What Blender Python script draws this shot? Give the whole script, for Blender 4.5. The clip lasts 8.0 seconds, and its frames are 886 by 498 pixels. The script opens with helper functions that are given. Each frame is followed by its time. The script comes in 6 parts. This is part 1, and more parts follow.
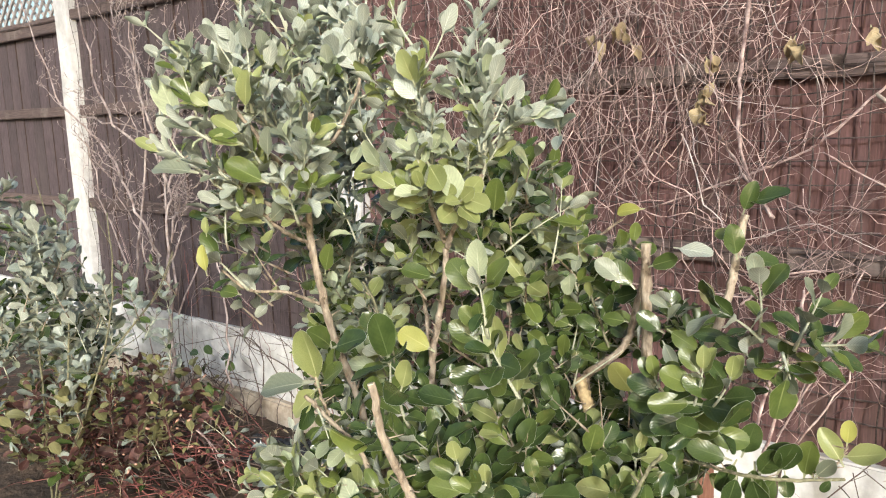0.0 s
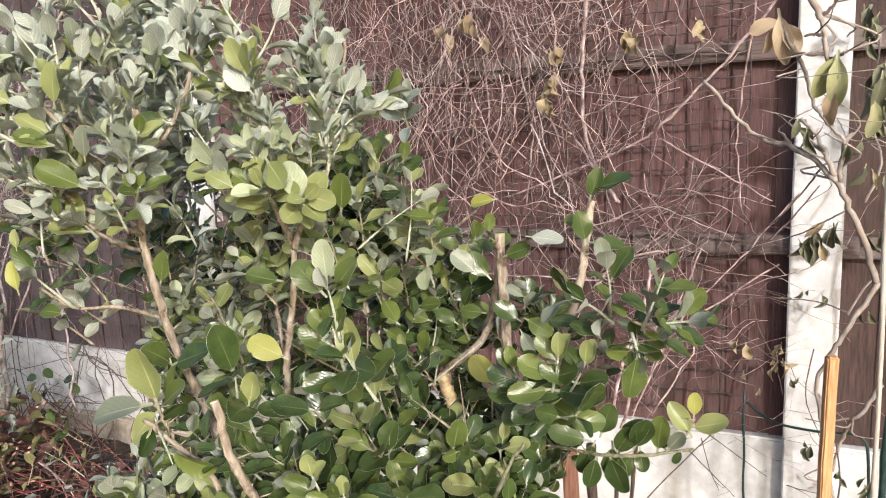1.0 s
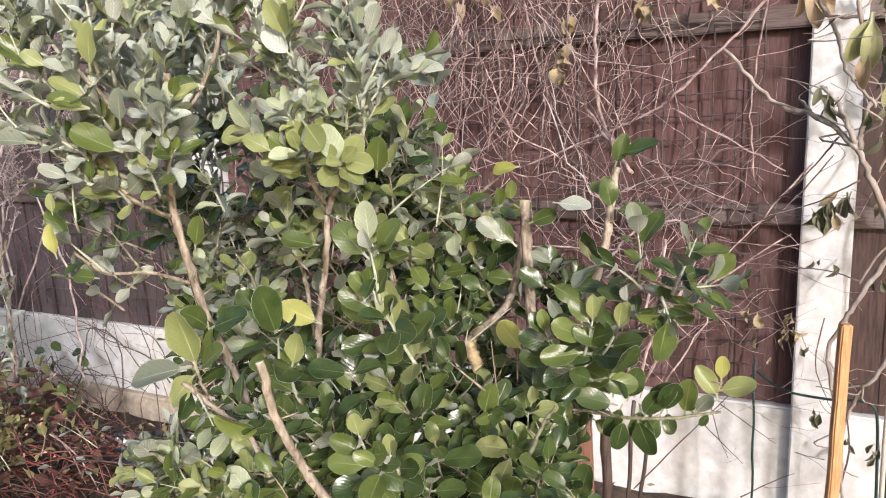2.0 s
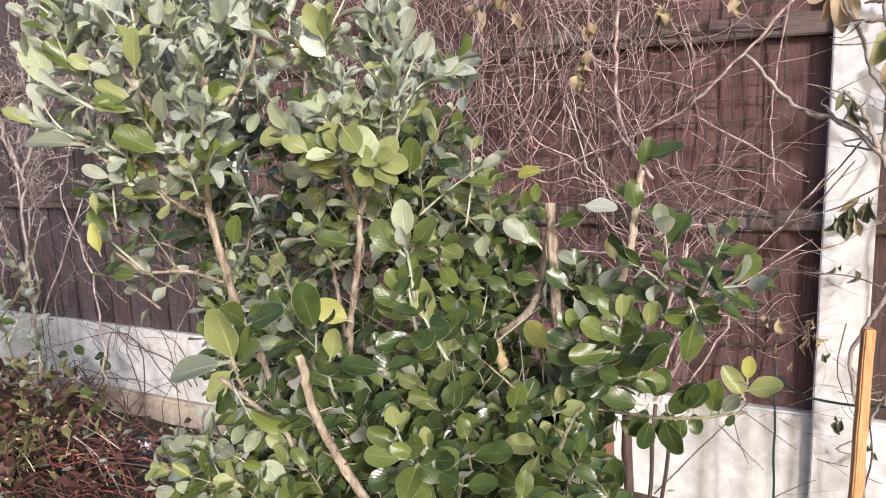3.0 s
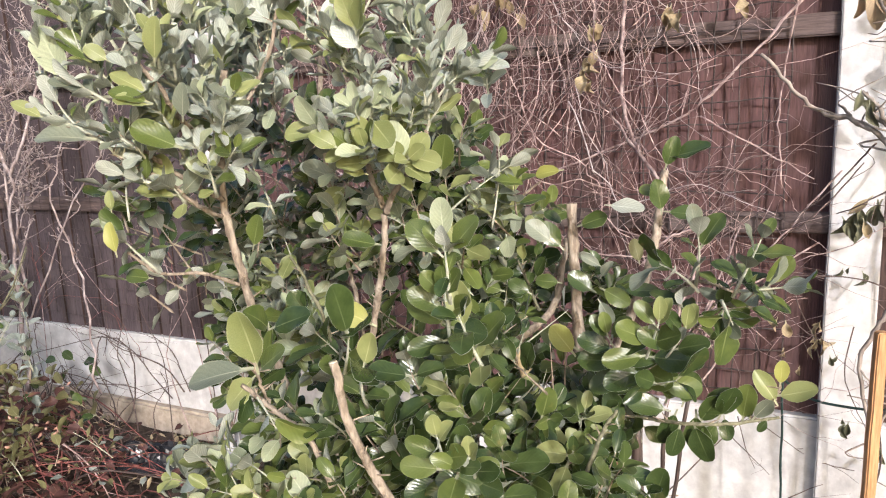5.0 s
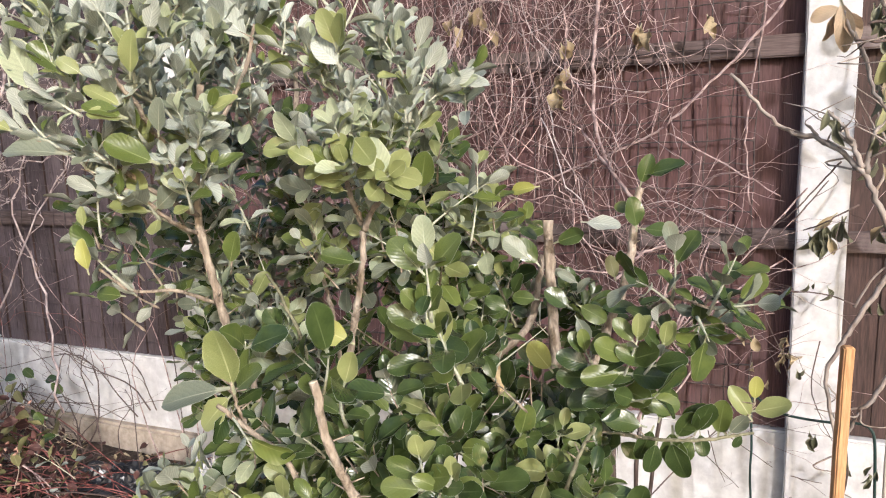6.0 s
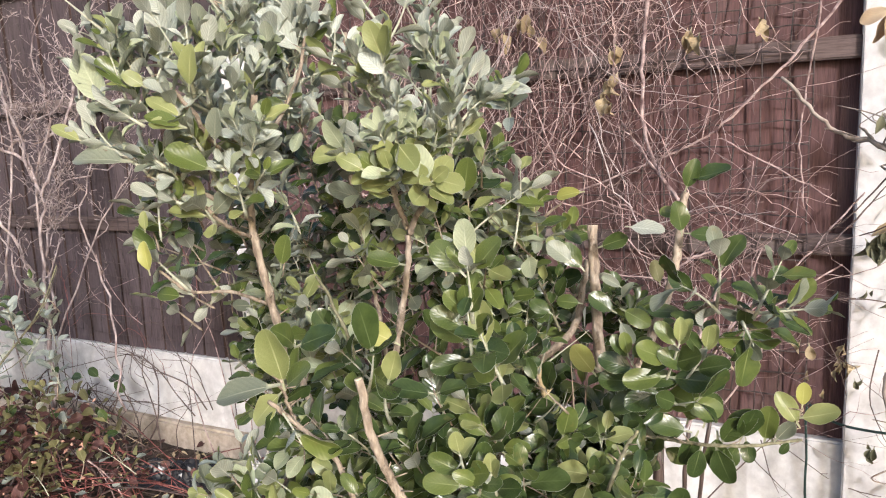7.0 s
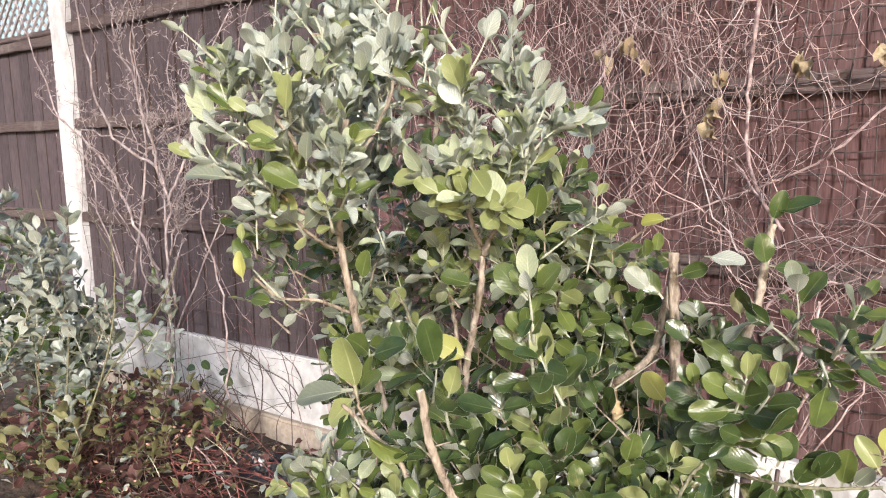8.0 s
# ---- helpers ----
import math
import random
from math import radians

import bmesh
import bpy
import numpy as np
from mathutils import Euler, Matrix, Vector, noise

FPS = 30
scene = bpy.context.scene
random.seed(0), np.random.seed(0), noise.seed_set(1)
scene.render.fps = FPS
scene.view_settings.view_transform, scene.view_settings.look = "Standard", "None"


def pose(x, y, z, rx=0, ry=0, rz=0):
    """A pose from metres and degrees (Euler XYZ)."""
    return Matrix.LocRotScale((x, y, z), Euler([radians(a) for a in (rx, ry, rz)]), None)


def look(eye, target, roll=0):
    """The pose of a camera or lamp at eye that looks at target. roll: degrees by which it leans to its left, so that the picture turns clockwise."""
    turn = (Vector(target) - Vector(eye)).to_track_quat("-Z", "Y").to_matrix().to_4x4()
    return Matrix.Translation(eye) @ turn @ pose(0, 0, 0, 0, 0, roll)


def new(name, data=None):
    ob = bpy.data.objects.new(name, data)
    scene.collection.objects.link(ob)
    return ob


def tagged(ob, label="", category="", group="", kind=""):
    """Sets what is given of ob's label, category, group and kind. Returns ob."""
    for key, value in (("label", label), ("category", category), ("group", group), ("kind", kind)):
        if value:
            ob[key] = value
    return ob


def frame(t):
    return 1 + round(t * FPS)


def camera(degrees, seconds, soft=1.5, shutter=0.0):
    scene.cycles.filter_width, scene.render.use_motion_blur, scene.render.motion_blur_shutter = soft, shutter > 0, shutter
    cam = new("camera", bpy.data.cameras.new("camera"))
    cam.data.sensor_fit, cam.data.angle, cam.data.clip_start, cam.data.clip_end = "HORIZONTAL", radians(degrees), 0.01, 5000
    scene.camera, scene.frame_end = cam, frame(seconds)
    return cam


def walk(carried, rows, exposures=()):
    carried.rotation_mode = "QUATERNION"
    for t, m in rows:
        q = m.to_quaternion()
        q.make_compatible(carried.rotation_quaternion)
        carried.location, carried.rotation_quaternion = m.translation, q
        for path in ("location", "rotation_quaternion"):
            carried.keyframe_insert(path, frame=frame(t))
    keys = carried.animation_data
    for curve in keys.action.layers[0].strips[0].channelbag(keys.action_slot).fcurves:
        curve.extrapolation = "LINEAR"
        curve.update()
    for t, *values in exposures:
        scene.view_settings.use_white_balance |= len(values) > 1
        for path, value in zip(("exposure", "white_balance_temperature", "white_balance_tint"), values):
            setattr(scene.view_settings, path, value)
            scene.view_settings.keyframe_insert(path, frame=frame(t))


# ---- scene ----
cam = camera(62.3, 8.0, 1.1)
PATH = [
    (0, (0.004, -2.004, 1.265), (-1.166, -0.416, 0.933), -1.4),
    (0.5, (0.008, -1.968, 1.263), (-0.93, -0.244, 0.875), -0.4),
    (1, (0.002, -1.967, 1.26), (-0.855, -0.195, 0.905), -2.7),
    (1.5, (-0.017, -1.979, 1.251), (-0.869, -0.216, 0.842), -3.5),
    (1.7, (-0.026, -1.982, 1.251), (-0.865, -0.217, 0.825), -2.9),
    (2.8, (-0.048, -2.015, 1.241), (-0.901, -0.247, 0.853), -2.6),
    (3, (-0.048, -2.016, 1.243), (-0.923, -0.261, 0.849), -2.8),
    (3.5, (-0.075, -2.021, 1.237), (-0.984, -0.281, 0.854), -2.2),
    (4, (-0.095, -2.024, 1.237), (-0.996, -0.278, 0.862), -2.2),
    (4.5, (-0.1, -2.019, 1.238), (-0.98, -0.261, 0.869), -3.0),
    (5, (-0.109, -2.011, 1.236), (-0.943, -0.235, 0.85), -2.5),
    (5.2, (-0.115, -2.009, 1.238), (-0.902, -0.211, 0.853), -1.9),
    (6.3, (-0.122, -2.016, 1.239), (-0.878, -0.194, 0.906), -1.9),
    (6.5, (-0.122, -2.02, 1.237), (-0.885, -0.199, 0.919), -2.1),
    (7, (-0.105, -2.027, 1.239), (-0.99, -0.264, 0.91), -2.5),
    (7.5, (-0.066, -2.035, 1.246), (-1.044, -0.316, 0.949), -1.8),
    (8, (-0.05, -2.038, 1.253), (-1.19, -0.42, 0.967), -1.1),
]
walk(cam, [(t, look(eye, target, roll)) for t, eye, target, roll in PATH], [(0, 0.70, 6500, 2), (0.5, 0.74, 6500, 4), (1, 0.66, 6450, 7), (1.5, 0.64, 6400, 9), (3, 0.59, 6350, 10), (3.5, 0.63, 6350, 10), (4.5, 0.73, 6350, 10), (5, 0.71, 6350, 10), (6.5, 0.60, 6300, 10), (7, 0.62, 6350, 10), (7.5, 0.74, 6350, 10), (8, 0.80, 6350, 10)])

# ---------------------------------------------------------------- world, sun
SUN_DIR = Vector((0.58, -0.66, 0.34)).normalized()
world = bpy.data.worlds.new("world")
scene.world = world
world.use_nodes = True
wn = world.node_tree.nodes
sky = wn.new("ShaderNodeTexSky")
sky.sky_type, sky.sun_disc = "NISHITA", False
sky.sun_elevation = math.asin(SUN_DIR.z)
sky.sun_rotation = math.atan2(SUN_DIR.x, SUN_DIR.y)
sky.air_density, sky.dust_density = 1.0, 3.2
world.node_tree.links.new(sky.outputs[0], wn["Background"].inputs[0])
wn["Background"].inputs[1].default_value = 0.15
sun = new("sun", bpy.data.lights.new("sun", "SUN"))
sun.data.energy, sun.data.angle, sun.data.color = 2.2, radians(3.0), (0.985, 0.965, 0.975)
sun.matrix_world = look(SUN_DIR * 10, (0, 0, 0))

# ---------------------------------------------------------------- materials
def node(nt, kind, **sets):
    n = nt.nodes.new(kind)
    for key, value in sets.items():
        n.inputs[key.replace("_", " ")].default_value = value
    return n


def mixed(nt, fac, a, b):
    m = nt.nodes.new("ShaderNodeMix")
    m.data_type = "RGBA"
    for socket, value in ((m.inputs[0], fac), (m.inputs[6], a), (m.inputs[7], b)):
        if isinstance(value, bpy.types.NodeSocket):
            nt.links.new(value, socket)
        else:
            socket.default_value = value if isinstance(value, float) else (*value, 1)
    return m.outputs[2]


def calc(nt, op, a, b=0.0, c=0.0):
    m = nt.nodes.new("ShaderNodeMath")
    m.operation = op
    for socket, value in zip(m.inputs, (a, b, c)):
        if isinstance(value, bpy.types.NodeSocket):
            nt.links.new(value, socket)
        else:
            socket.default_value = value
    return m.outputs[0]


def span(nt, value, lo, hi):
    m = nt.nodes.new("ShaderNodeMapRange")
    nt.links.new(value, m.inputs[0])
    m.inputs[1].default_value, m.inputs[2].default_value = lo, hi
    return m.outputs[0]


def grain(nt, scale, stretch=(1, 1, 1), detail=6.0, rough=0.6, coords="Object"):
    tc = nt.nodes.new("ShaderNodeTexCoord")
    mp = nt.nodes.new("ShaderNodeMapping")
    mp.inputs["Scale"].default_value = stretch
    info = nt.nodes.new("ShaderNodeObjectInfo")
    off = nt.nodes.new("ShaderNodeVectorMath")
    off.operation = "ADD"
    nt.links.new(tc.outputs[coords], off.inputs[0])
    nt.links.new(calc(nt, "MULTIPLY", info.outputs["Random"], 37.0), off.inputs[1])
    nt.links.new(off.outputs[0], mp.inputs[0])
    n = node(nt, "ShaderNodeTexNoise", Scale=scale, Detail=detail, Roughness=rough)
    nt.links.new(mp.outputs[0], n.inputs["Vector"])
    return n.outputs[0]


def base_material(name, rough=0.7, spec=0.5):
    mat = bpy.data.materials.new(name)
    mat.use_nodes = True
    nt = mat.node_tree
    bsdf = nt.nodes["Principled BSDF"]
    bsdf.inputs["Roughness"].default_value = rough
    bsdf.inputs["Specular IOR Level"].default_value = spec
    return mat, nt, bsdf


def bumped(nt, bsdf, height, strength, distance):
    b = node(nt, "ShaderNodeBump", Strength=strength, Distance=distance)
    nt.links.new(height, b.inputs["Height"])
    nt.links.new(b.outputs[0], bsdf.inputs["Normal"])


def mat_two(name, dark, light, scale, stretch=(1, 1, 1), rough=0.75, bump=0.4, dist=0.003, stain=None, stain_scale=3.0, stain_at=(0.52, 0.7), vary=0.25, spec=0.4, strand=0.0):
    """A surface of two tones with grain, larger stains and a little change from piece to piece."""
    mat, nt, bsdf = base_material(name, rough, spec)
    fine = grain(nt, scale, stretch)
    colour = mixed(nt, span(nt, fine, 0.35, 0.68), dark, light)
    if stain:
        colour = mixed(nt, span(nt, grain(nt, stain_scale, (1, 1, 0.6), 8.0, 0.65), *stain_at), colour, stain)
    info = nt.nodes.new("ShaderNodeObjectInfo")
    hsv = nt.nodes.new("ShaderNodeHueSaturation")
    value = calc(nt, "MULTIPLY_ADD", info.outputs["Random"], vary, 1 - vary / 2)
    if strand:                                          # each strand of a tangle has its own tone
        geo = nt.nodes.new("ShaderNodeNewGeometry")
        value = calc(nt, "MULTIPLY", value, calc(nt, "MULTIPLY_ADD", geo.outputs["Random Per Island"], strand, 1.05 - strand * 0.6))
    nt.links.new(value, hsv.inputs["Value"])
    nt.links.new(colour, hsv.inputs["Color"])
    nt.links.new(hsv.outputs[0], bsdf.inputs["Base Color"])
    bumped(nt, bsdf, fine, bump, dist)
    return mat


def leaf_material(name, deep, fresh, rib, rough, vein_dark=0.0, glow=0.18, spec=0.5, relief=0.12):
    """A leaf side: tone changes from leaf to leaf, a pale midrib and rim, side veins as relief."""
    mat, nt, bsdf = base_material(name, rough, spec)
    uv = nt.nodes.new("ShaderNodeUVMap")
    sep = nt.nodes.new("ShaderNodeSeparateXYZ")
    nt.links.new(uv.outputs[0], sep.inputs[0])
    u, v = sep.outputs[0], sep.outputs[1]
    off = calc(nt, "ABSOLUTE", calc(nt, "SUBTRACT", u, 0.5))
    info, geo = nt.nodes.new("ShaderNodeObjectInfo"), nt.nodes.new("ShaderNodeNewGeometry")
    rnd = calc(nt, "FRACT", calc(nt, "ADD", info.outputs["Random"], geo.outputs["Random Per Island"]))
    blot = grain(nt, 60.0, (1, 1, 1), 4.0, 0.6)
    tone = calc(nt, "ADD", calc(nt, "MULTIPLY", rnd, 0.70), calc(nt, "MULTIPLY", span(nt, blot, 0.32, 0.68), 0.48))
    colour = mixed(nt, tone, deep, fresh)
    stray = calc(nt, "MULTIPLY", grain(nt, 25.0, (1, 1, 1), 2.0, 0.5), 0.10)
    veins = calc(nt, "SINE", calc(nt, "MULTIPLY", calc(nt, "ADD", stray, calc(nt, "SUBTRACT", v, calc(nt, "MULTIPLY", off, 0.8))), 46.0))
    if vein_dark:
        colour = mixed(nt, calc(nt, "MULTIPLY", span(nt, veins, 0.2, 1.0), vein_dark), colour, tuple(c * 0.45 for c in deep))
    rim = calc(nt, "MULTIPLY", span(nt, off, 0.455, 0.495), calc(nt, "MULTIPLY", span(nt, grain(nt, 48.0, (1, 1, 1), 2.0, 0.5), 0.40, 0.60), 0.55))
    mid = calc(nt, "MULTIPLY", span(nt, off, 0.036, 0.010), calc(nt, "MULTIPLY", span(nt, v, 1.0, 0.1), 0.75))
    colour = mixed(nt, calc(nt, "MAXIMUM", rim, mid), colour, rib)
    colour = mixed(nt, calc(nt, "MULTIPLY", span(nt, v, 0.045, 0.0), 0.7), colour, (0.46, 0.46, 0.34))      # the pale stalk
    scar = calc(nt, "MULTIPLY", span(nt, grain(nt, 34.0, (1, 1, 1), 5.0, 0.6), 0.62, 0.72), 0.45)
    colour = mixed(nt, scar, colour, (0.24, 0.19, 0.07))
    nt.links.new(colour, bsdf.inputs["Base Color"])
    bumped(nt, bsdf, calc(nt, "ADD", calc(nt, "MULTIPLY", veins, 0.5), span(nt, off, 0.0, 0.09)), relief, 0.0012)
    if glow:
        tl = nt.nodes.new("ShaderNodeBsdfTranslucent")
        lit = nt.nodes.new("ShaderNodeHueSaturation")
        lit.inputs["Value"].default_value, lit.inputs["Saturation"].default_value = 1.6, 1.05
        nt.links.new(colour, lit.inputs["Color"])
        nt.links.new(lit.outputs[0], tl.inputs[0])
        mx = nt.nodes.new("ShaderNodeMixShader")
        mx.inputs[0].default_value = glow
        nt.links.new(bsdf.outputs[0], mx.inputs[1])
        nt.links.new(tl.outputs[0], mx.inputs[2])
        nt.links.new(mx.outputs[0], nt.nodes["Material Output"].inputs[0])
    return mat


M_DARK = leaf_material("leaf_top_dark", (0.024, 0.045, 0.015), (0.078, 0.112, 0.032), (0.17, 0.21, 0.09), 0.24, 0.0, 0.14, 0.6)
M_MID = leaf_material("leaf_top_green", (0.056, 0.087, 0.023), (0.158, 0.196, 0.050), (0.34, 0.38, 0.17), 0.30, 0.0, 0.24, 0.55)
M_PALE = leaf_material("leaf_top_young", (0.340, 0.378, 0.245), (0.545, 0.590, 0.415), (0.76, 0.78, 0.64), 0.48, 0.14, 0.34, 0.5, 0.25)
M_YELLOW = leaf_material("leaf_top_yellow", (0.250, 0.270, 0.060), (0.400, 0.390, 0.115), (0.55, 0.53, 0.20), 0.45)
M_LIME = leaf_material("leaf_top_lime", (0.195, 0.224, 0.078), (0.340, 0.366, 0.155), (0.60, 0.60, 0.34), 0.40, 0.0, 0.26)
M_DULL = leaf_material("leaf_top_dull", (0.148, 0.168, 0.120), (0.280, 0.305, 0.232), (0.52, 0.53, 0.40), 0.40, 0.16, 0.22)
M_UNDER = leaf_material("leaf_underside", (0.330, 0.352, 0.295), (0.560, 0.585, 0.515), (0.82, 0.84, 0.78), 0.58, 0.32, 0.26, 0.3, 0.35)
M_DRY = leaf_material("dry_leaf", (0.270, 0.200, 0.120), (0.520, 0.430, 0.290), (0.54, 0.46, 0.33), 0.75, 0.2, 0.15, 0.2)
M_GREYLEAF = leaf_material("leaf_top_grey", (0.395, 0.428, 0.365), (0.650, 0.690, 0.635), (0.80, 0.82, 0.77), 0.45, 0.28, 0.34, 0.4, 0.30)
M_BLUELEAF = leaf_material("leaf_top_blue_grey", (0.165, 0.200, 0.178), (0.400, 0.440, 0.400), (0.56, 0.59, 0.54), 0.38, 0.15)
M_BROWNLEAF = leaf_material("brown_leaf", (0.048, 0.021, 0.020), (0.125, 0.052, 0.045), (0.24, 0.15, 0.11), 0.6)
M_FAWN = leaf_material("fawn_leaf", (0.42, 0.31, 0.22), (0.62, 0.50, 0.36), (0.60, 0.52, 0.40), 0.6, 0.1, 0.3, 0.3)
M_FADED = leaf_material("faded_leaf", (0.34, 0.345, 0.17), (0.52, 0.51, 0.30), (0.62, 0.60, 0.40), 0.5, 0.06, 0.32, 0.4)
M_OLIVE = leaf_material("leaf_olive", (0.120, 0.120, 0.055), (0.260, 0.250, 0.120), (0.36, 0.34, 0.20), 0.6)
M_DROOP = leaf_material("drooping_leaf", (0.085, 0.088, 0.055), (0.215, 0.215, 0.140), (0.24, 0.23, 0.13), 0.5)
M_SHOOT = mat_two("young_shoot", (0.40, 0.41, 0.32), (0.60, 0.60, 0.49), 300, rough=0.7)
M_BARK = mat_two("tan_bark", (0.240, 0.188, 0.144), (0.530, 0.440, 0.350), 110, (1, 1, 0.35), bump=1.0, dist=0.005, stain=(0.15, 0.110, 0.080), stain_scale=75, stain_at=(0.52, 0.66), rough=0.85, spec=0.2)
M_GREENTWIG = mat_two("greenish_bark", (0.11, 0.105, 0.065), (0.27, 0.255, 0.170), 120, bump=0.8, rough=0.8, spec=0.2)
M_STUB = mat_two("weathered_cut_stub", (0.36, 0.26, 0.14), (0.56, 0.43, 0.25), 120, bump=0.8, stain=(0.26, 0.18, 0.11), stain_scale=60, rough=0.8)
M_CUT = mat_two("cut_wood", (0.62, 0.50, 0.33), (0.80, 0.70, 0.50), 200)
M_TWIG = mat_two("dry_vine", (0.140, 0.082, 0.082), (0.620, 0.480, 0.462), 40, rough=0.7, strand=1.0)
M_GREYTWIG = mat_two("grey_vine", (0.330, 0.275, 0.280), (0.680, 0.610, 0.615), 40, rough=0.65, strand=0.7)
M_PALEBARK = mat_two("pale_grey_bark", (0.150, 0.108, 0.108), (0.560, 0.480, 0.475), 60, (1, 1, 0.3), stain=(0.25, 0.18, 0.15), stain_scale=20)
M_OLDSTEM = mat_two("grey_bark", (0.20, 0.165, 0.145), (0.44, 0.375, 0.335), 60, (1, 1, 0.3), stain=(0.26, 0.17, 0.12), stain_scale=20)
M_REDSTEM = mat_two("red_stem", (0.140, 0.040, 0.040), (0.350, 0.135, 0.120), 60, rough=0.55)
M_DARKTWIG = mat_two("dark_twig", (0.070, 0.050, 0.048), (0.165, 0.118, 0.105), 60, rough=0.8)
M_PAINT = mat_two("white_paint_on_concrete", (0.53, 0.52, 0.535), (0.69, 0.68, 0.69), 30, bump=0.45, dist=0.004, stain=(0.33, 0.315, 0.32), stain_scale=6, stain_at=(0.50, 0.76), rough=0.8, vary=0.06)
M_CONCRETE = mat_two("bare_concrete", (0.40, 0.33, 0.27), (0.58, 0.50, 0.42), 40, bump=0.5, dist=0.004, stain=(0.26, 0.22, 0.18), stain_scale=8, rough=0.9)
M_BOARD = mat_two("brown_stained_board", (0.083, 0.042, 0.043), (0.166, 0.086, 0.085), 22, (9, 9, 0.7), bump=0.55, dist=0.003, stain=(0.150, 0.108, 0.105), stain_scale=3.5, stain_at=(0.50, 0.85), rough=0.78, vary=0.4)
M_BOARD_OLD = mat_two("greyed_brown_board", (0.050, 0.036, 0.042), (0.106, 0.081, 0.090), 22, (9, 9, 0.7), bump=0.55, dist=0.003, stain=(0.128, 0.102, 0.105), stain_scale=3.5, stain_at=(0.50, 0.85), rough=0.8, vary=0.4)
M_BOARD_DARK = mat_two("dark_board_and_groove_shade", (0.032, 0.020, 0.018), (0.082, 0.047, 0.042), 22, (9, 9, 0.7), bump=0.55, dist=0.003, stain=(0.085, 0.058, 0.048), stain_scale=3.5, stain_at=(0.50, 0.85), rough=0.78, vary=0.4)
M_RAIL = mat_two("weathered_rail", (0.075, 0.053, 0.052), (0.152, 0.111, 0.107), 22, (0.6, 9, 9), bump=0.6, dist=0.003, stain=(0.24, 0.20, 0.19), stain_scale=6, rough=0.8)
M_WIRE = mat_two("netting_wire", (0.020, 0.014, 0.015), (0.105, 0.078, 0.076), 50, rough=0.55)
M_LATTICE = mat_two("pale_lattice", (0.30, 0.275, 0.28), (0.50, 0.465, 0.465), 30, rough=0.8)
M_STAKE = mat_two("orange_timber", (0.36, 0.180, 0.080), (0.60, 0.350, 0.175), 30, (8, 8, 0.6), bump=0.4, stain=(0.36, 0.18, 0.09), stain_scale=9, rough=0.6)
M_BROWNSTAKE = mat_two("brown_timber", (0.130, 0.055, 0.038), (0.250, 0.120, 0.084), 30, (8, 8, 0.6), rough=0.65)
M_GREENWIRE = mat_two("dark_green_coated_wire", (0.012, 0.030, 0.028), (0.030, 0.060, 0.055), 50, rough=0.4)
M_CANE = mat_two("dark_brown_cane", (0.040, 0.027, 0.024), (0.110, 0.078, 0.068), 40, (6, 6, 0.6), rough=0.5)
M_PALECANE = mat_two("pale_cane", (0.40, 0.35, 0.30), (0.58, 0.52, 0.46), 40, (6, 6, 0.6), rough=0.5)
M_SOIL = mat_two("garden_soil", (0.026, 0.018, 0.014), (0.085, 0.060, 0.046), 28, bump=1.0, dist=0.02, stain=(0.13, 0.09, 0.065), stain_scale=6, rough=0.95)
M_PLASTIC = mat_two("black_plastic_sheet", (0.012, 0.012, 0.015), (0.035, 0.035, 0.042), 12, rough=0.28, spec=0.6)
M_PALEPLASTIC = mat_two("milky_plastic", (0.34, 0.34, 0.36), (0.66, 0.66, 0.69), 14, rough=0.25, spec=0.6)
M_BUD = mat_two("pink_bud", (0.42, 0.22, 0.17), (0.66, 0.42, 0.33), 100)


# ---------------------------------------------------------------- mesh helpers
class Acc:
    """Gathers faces with a material index and a texture place for each corner."""

    def __init__(self):
        self.v, self.f, self.m, self.uv = [], [], [], []

    def tube(self, pts, radii, sides=5, mat=0, cap=-1):
        pts = [Vector(p) for p in pts]
        if not isinstance(radii, (list, tuple)):
            radii = [radii] * len(pts)
        first, side = len(self.v), None
        for i, p in enumerate(pts):
            d = (pts[min(i + 1, len(pts) - 1)] - pts[max(i - 1, 0)]).normalized()
            if side is None:
                side = d.orthogonal().normalized()
            side = (side - d * side.dot(d)).normalized()
            up = d.cross(side)
            for k in range(sides):
                a = 2 * math.pi * k / sides
                self.v.append(p + (side * math.cos(a) + up * math.sin(a)) * radii[i])
                self.uv.append((k / sides, i / max(1, len(pts) - 1)))
        for i in range(len(pts) - 1):
            for k in range(sides):
                a, b = first + i * sides + k, first + i * sides + (k + 1) % sides
                self.f.append((a, b, b + sides, a + sides))
                self.m.append(mat)
        for ring, order in ((0, -1), (len(pts) - 1, 1)):
            self.f.append(tuple(first + ring * sides + k for k in range(sides))[::order])
            self.m.append(mat if cap < 0 or ring == 0 else cap)

    def leaf(self, geo, m, top, under):
        first = len(self.v)
        for p, t in zip(geo[0], geo[1]):
            self.v.append(m @ p)
            self.uv.append(t)
        for f, s in zip(geo[2], geo[3]):
            self.f.append(tuple(first + i for i in f))
            self.m.append(under if s else top)

    def mesh(self, name, mats, smooth=True):
        me = bpy.data.meshes.new(name)
        me.from_pydata([tuple(p) for p in self.v], [], self.f)
        for mt in mats:
            me.materials.append(mt)
        me.polygons.foreach_set("material_index", self.m)
        me.polygons.foreach_set("use_smooth", [smooth] * len(self.f))
        layer = me.uv_layers.new(name="UVMap")
        idx = np.empty(len(me.loops), dtype=np.int32)
        me.loops.foreach_get("vertex_index", idx)
        layer.data.foreach_set("uv", np.array(self.uv, dtype=np.float32)[idx].ravel())
        me.update()
        return me


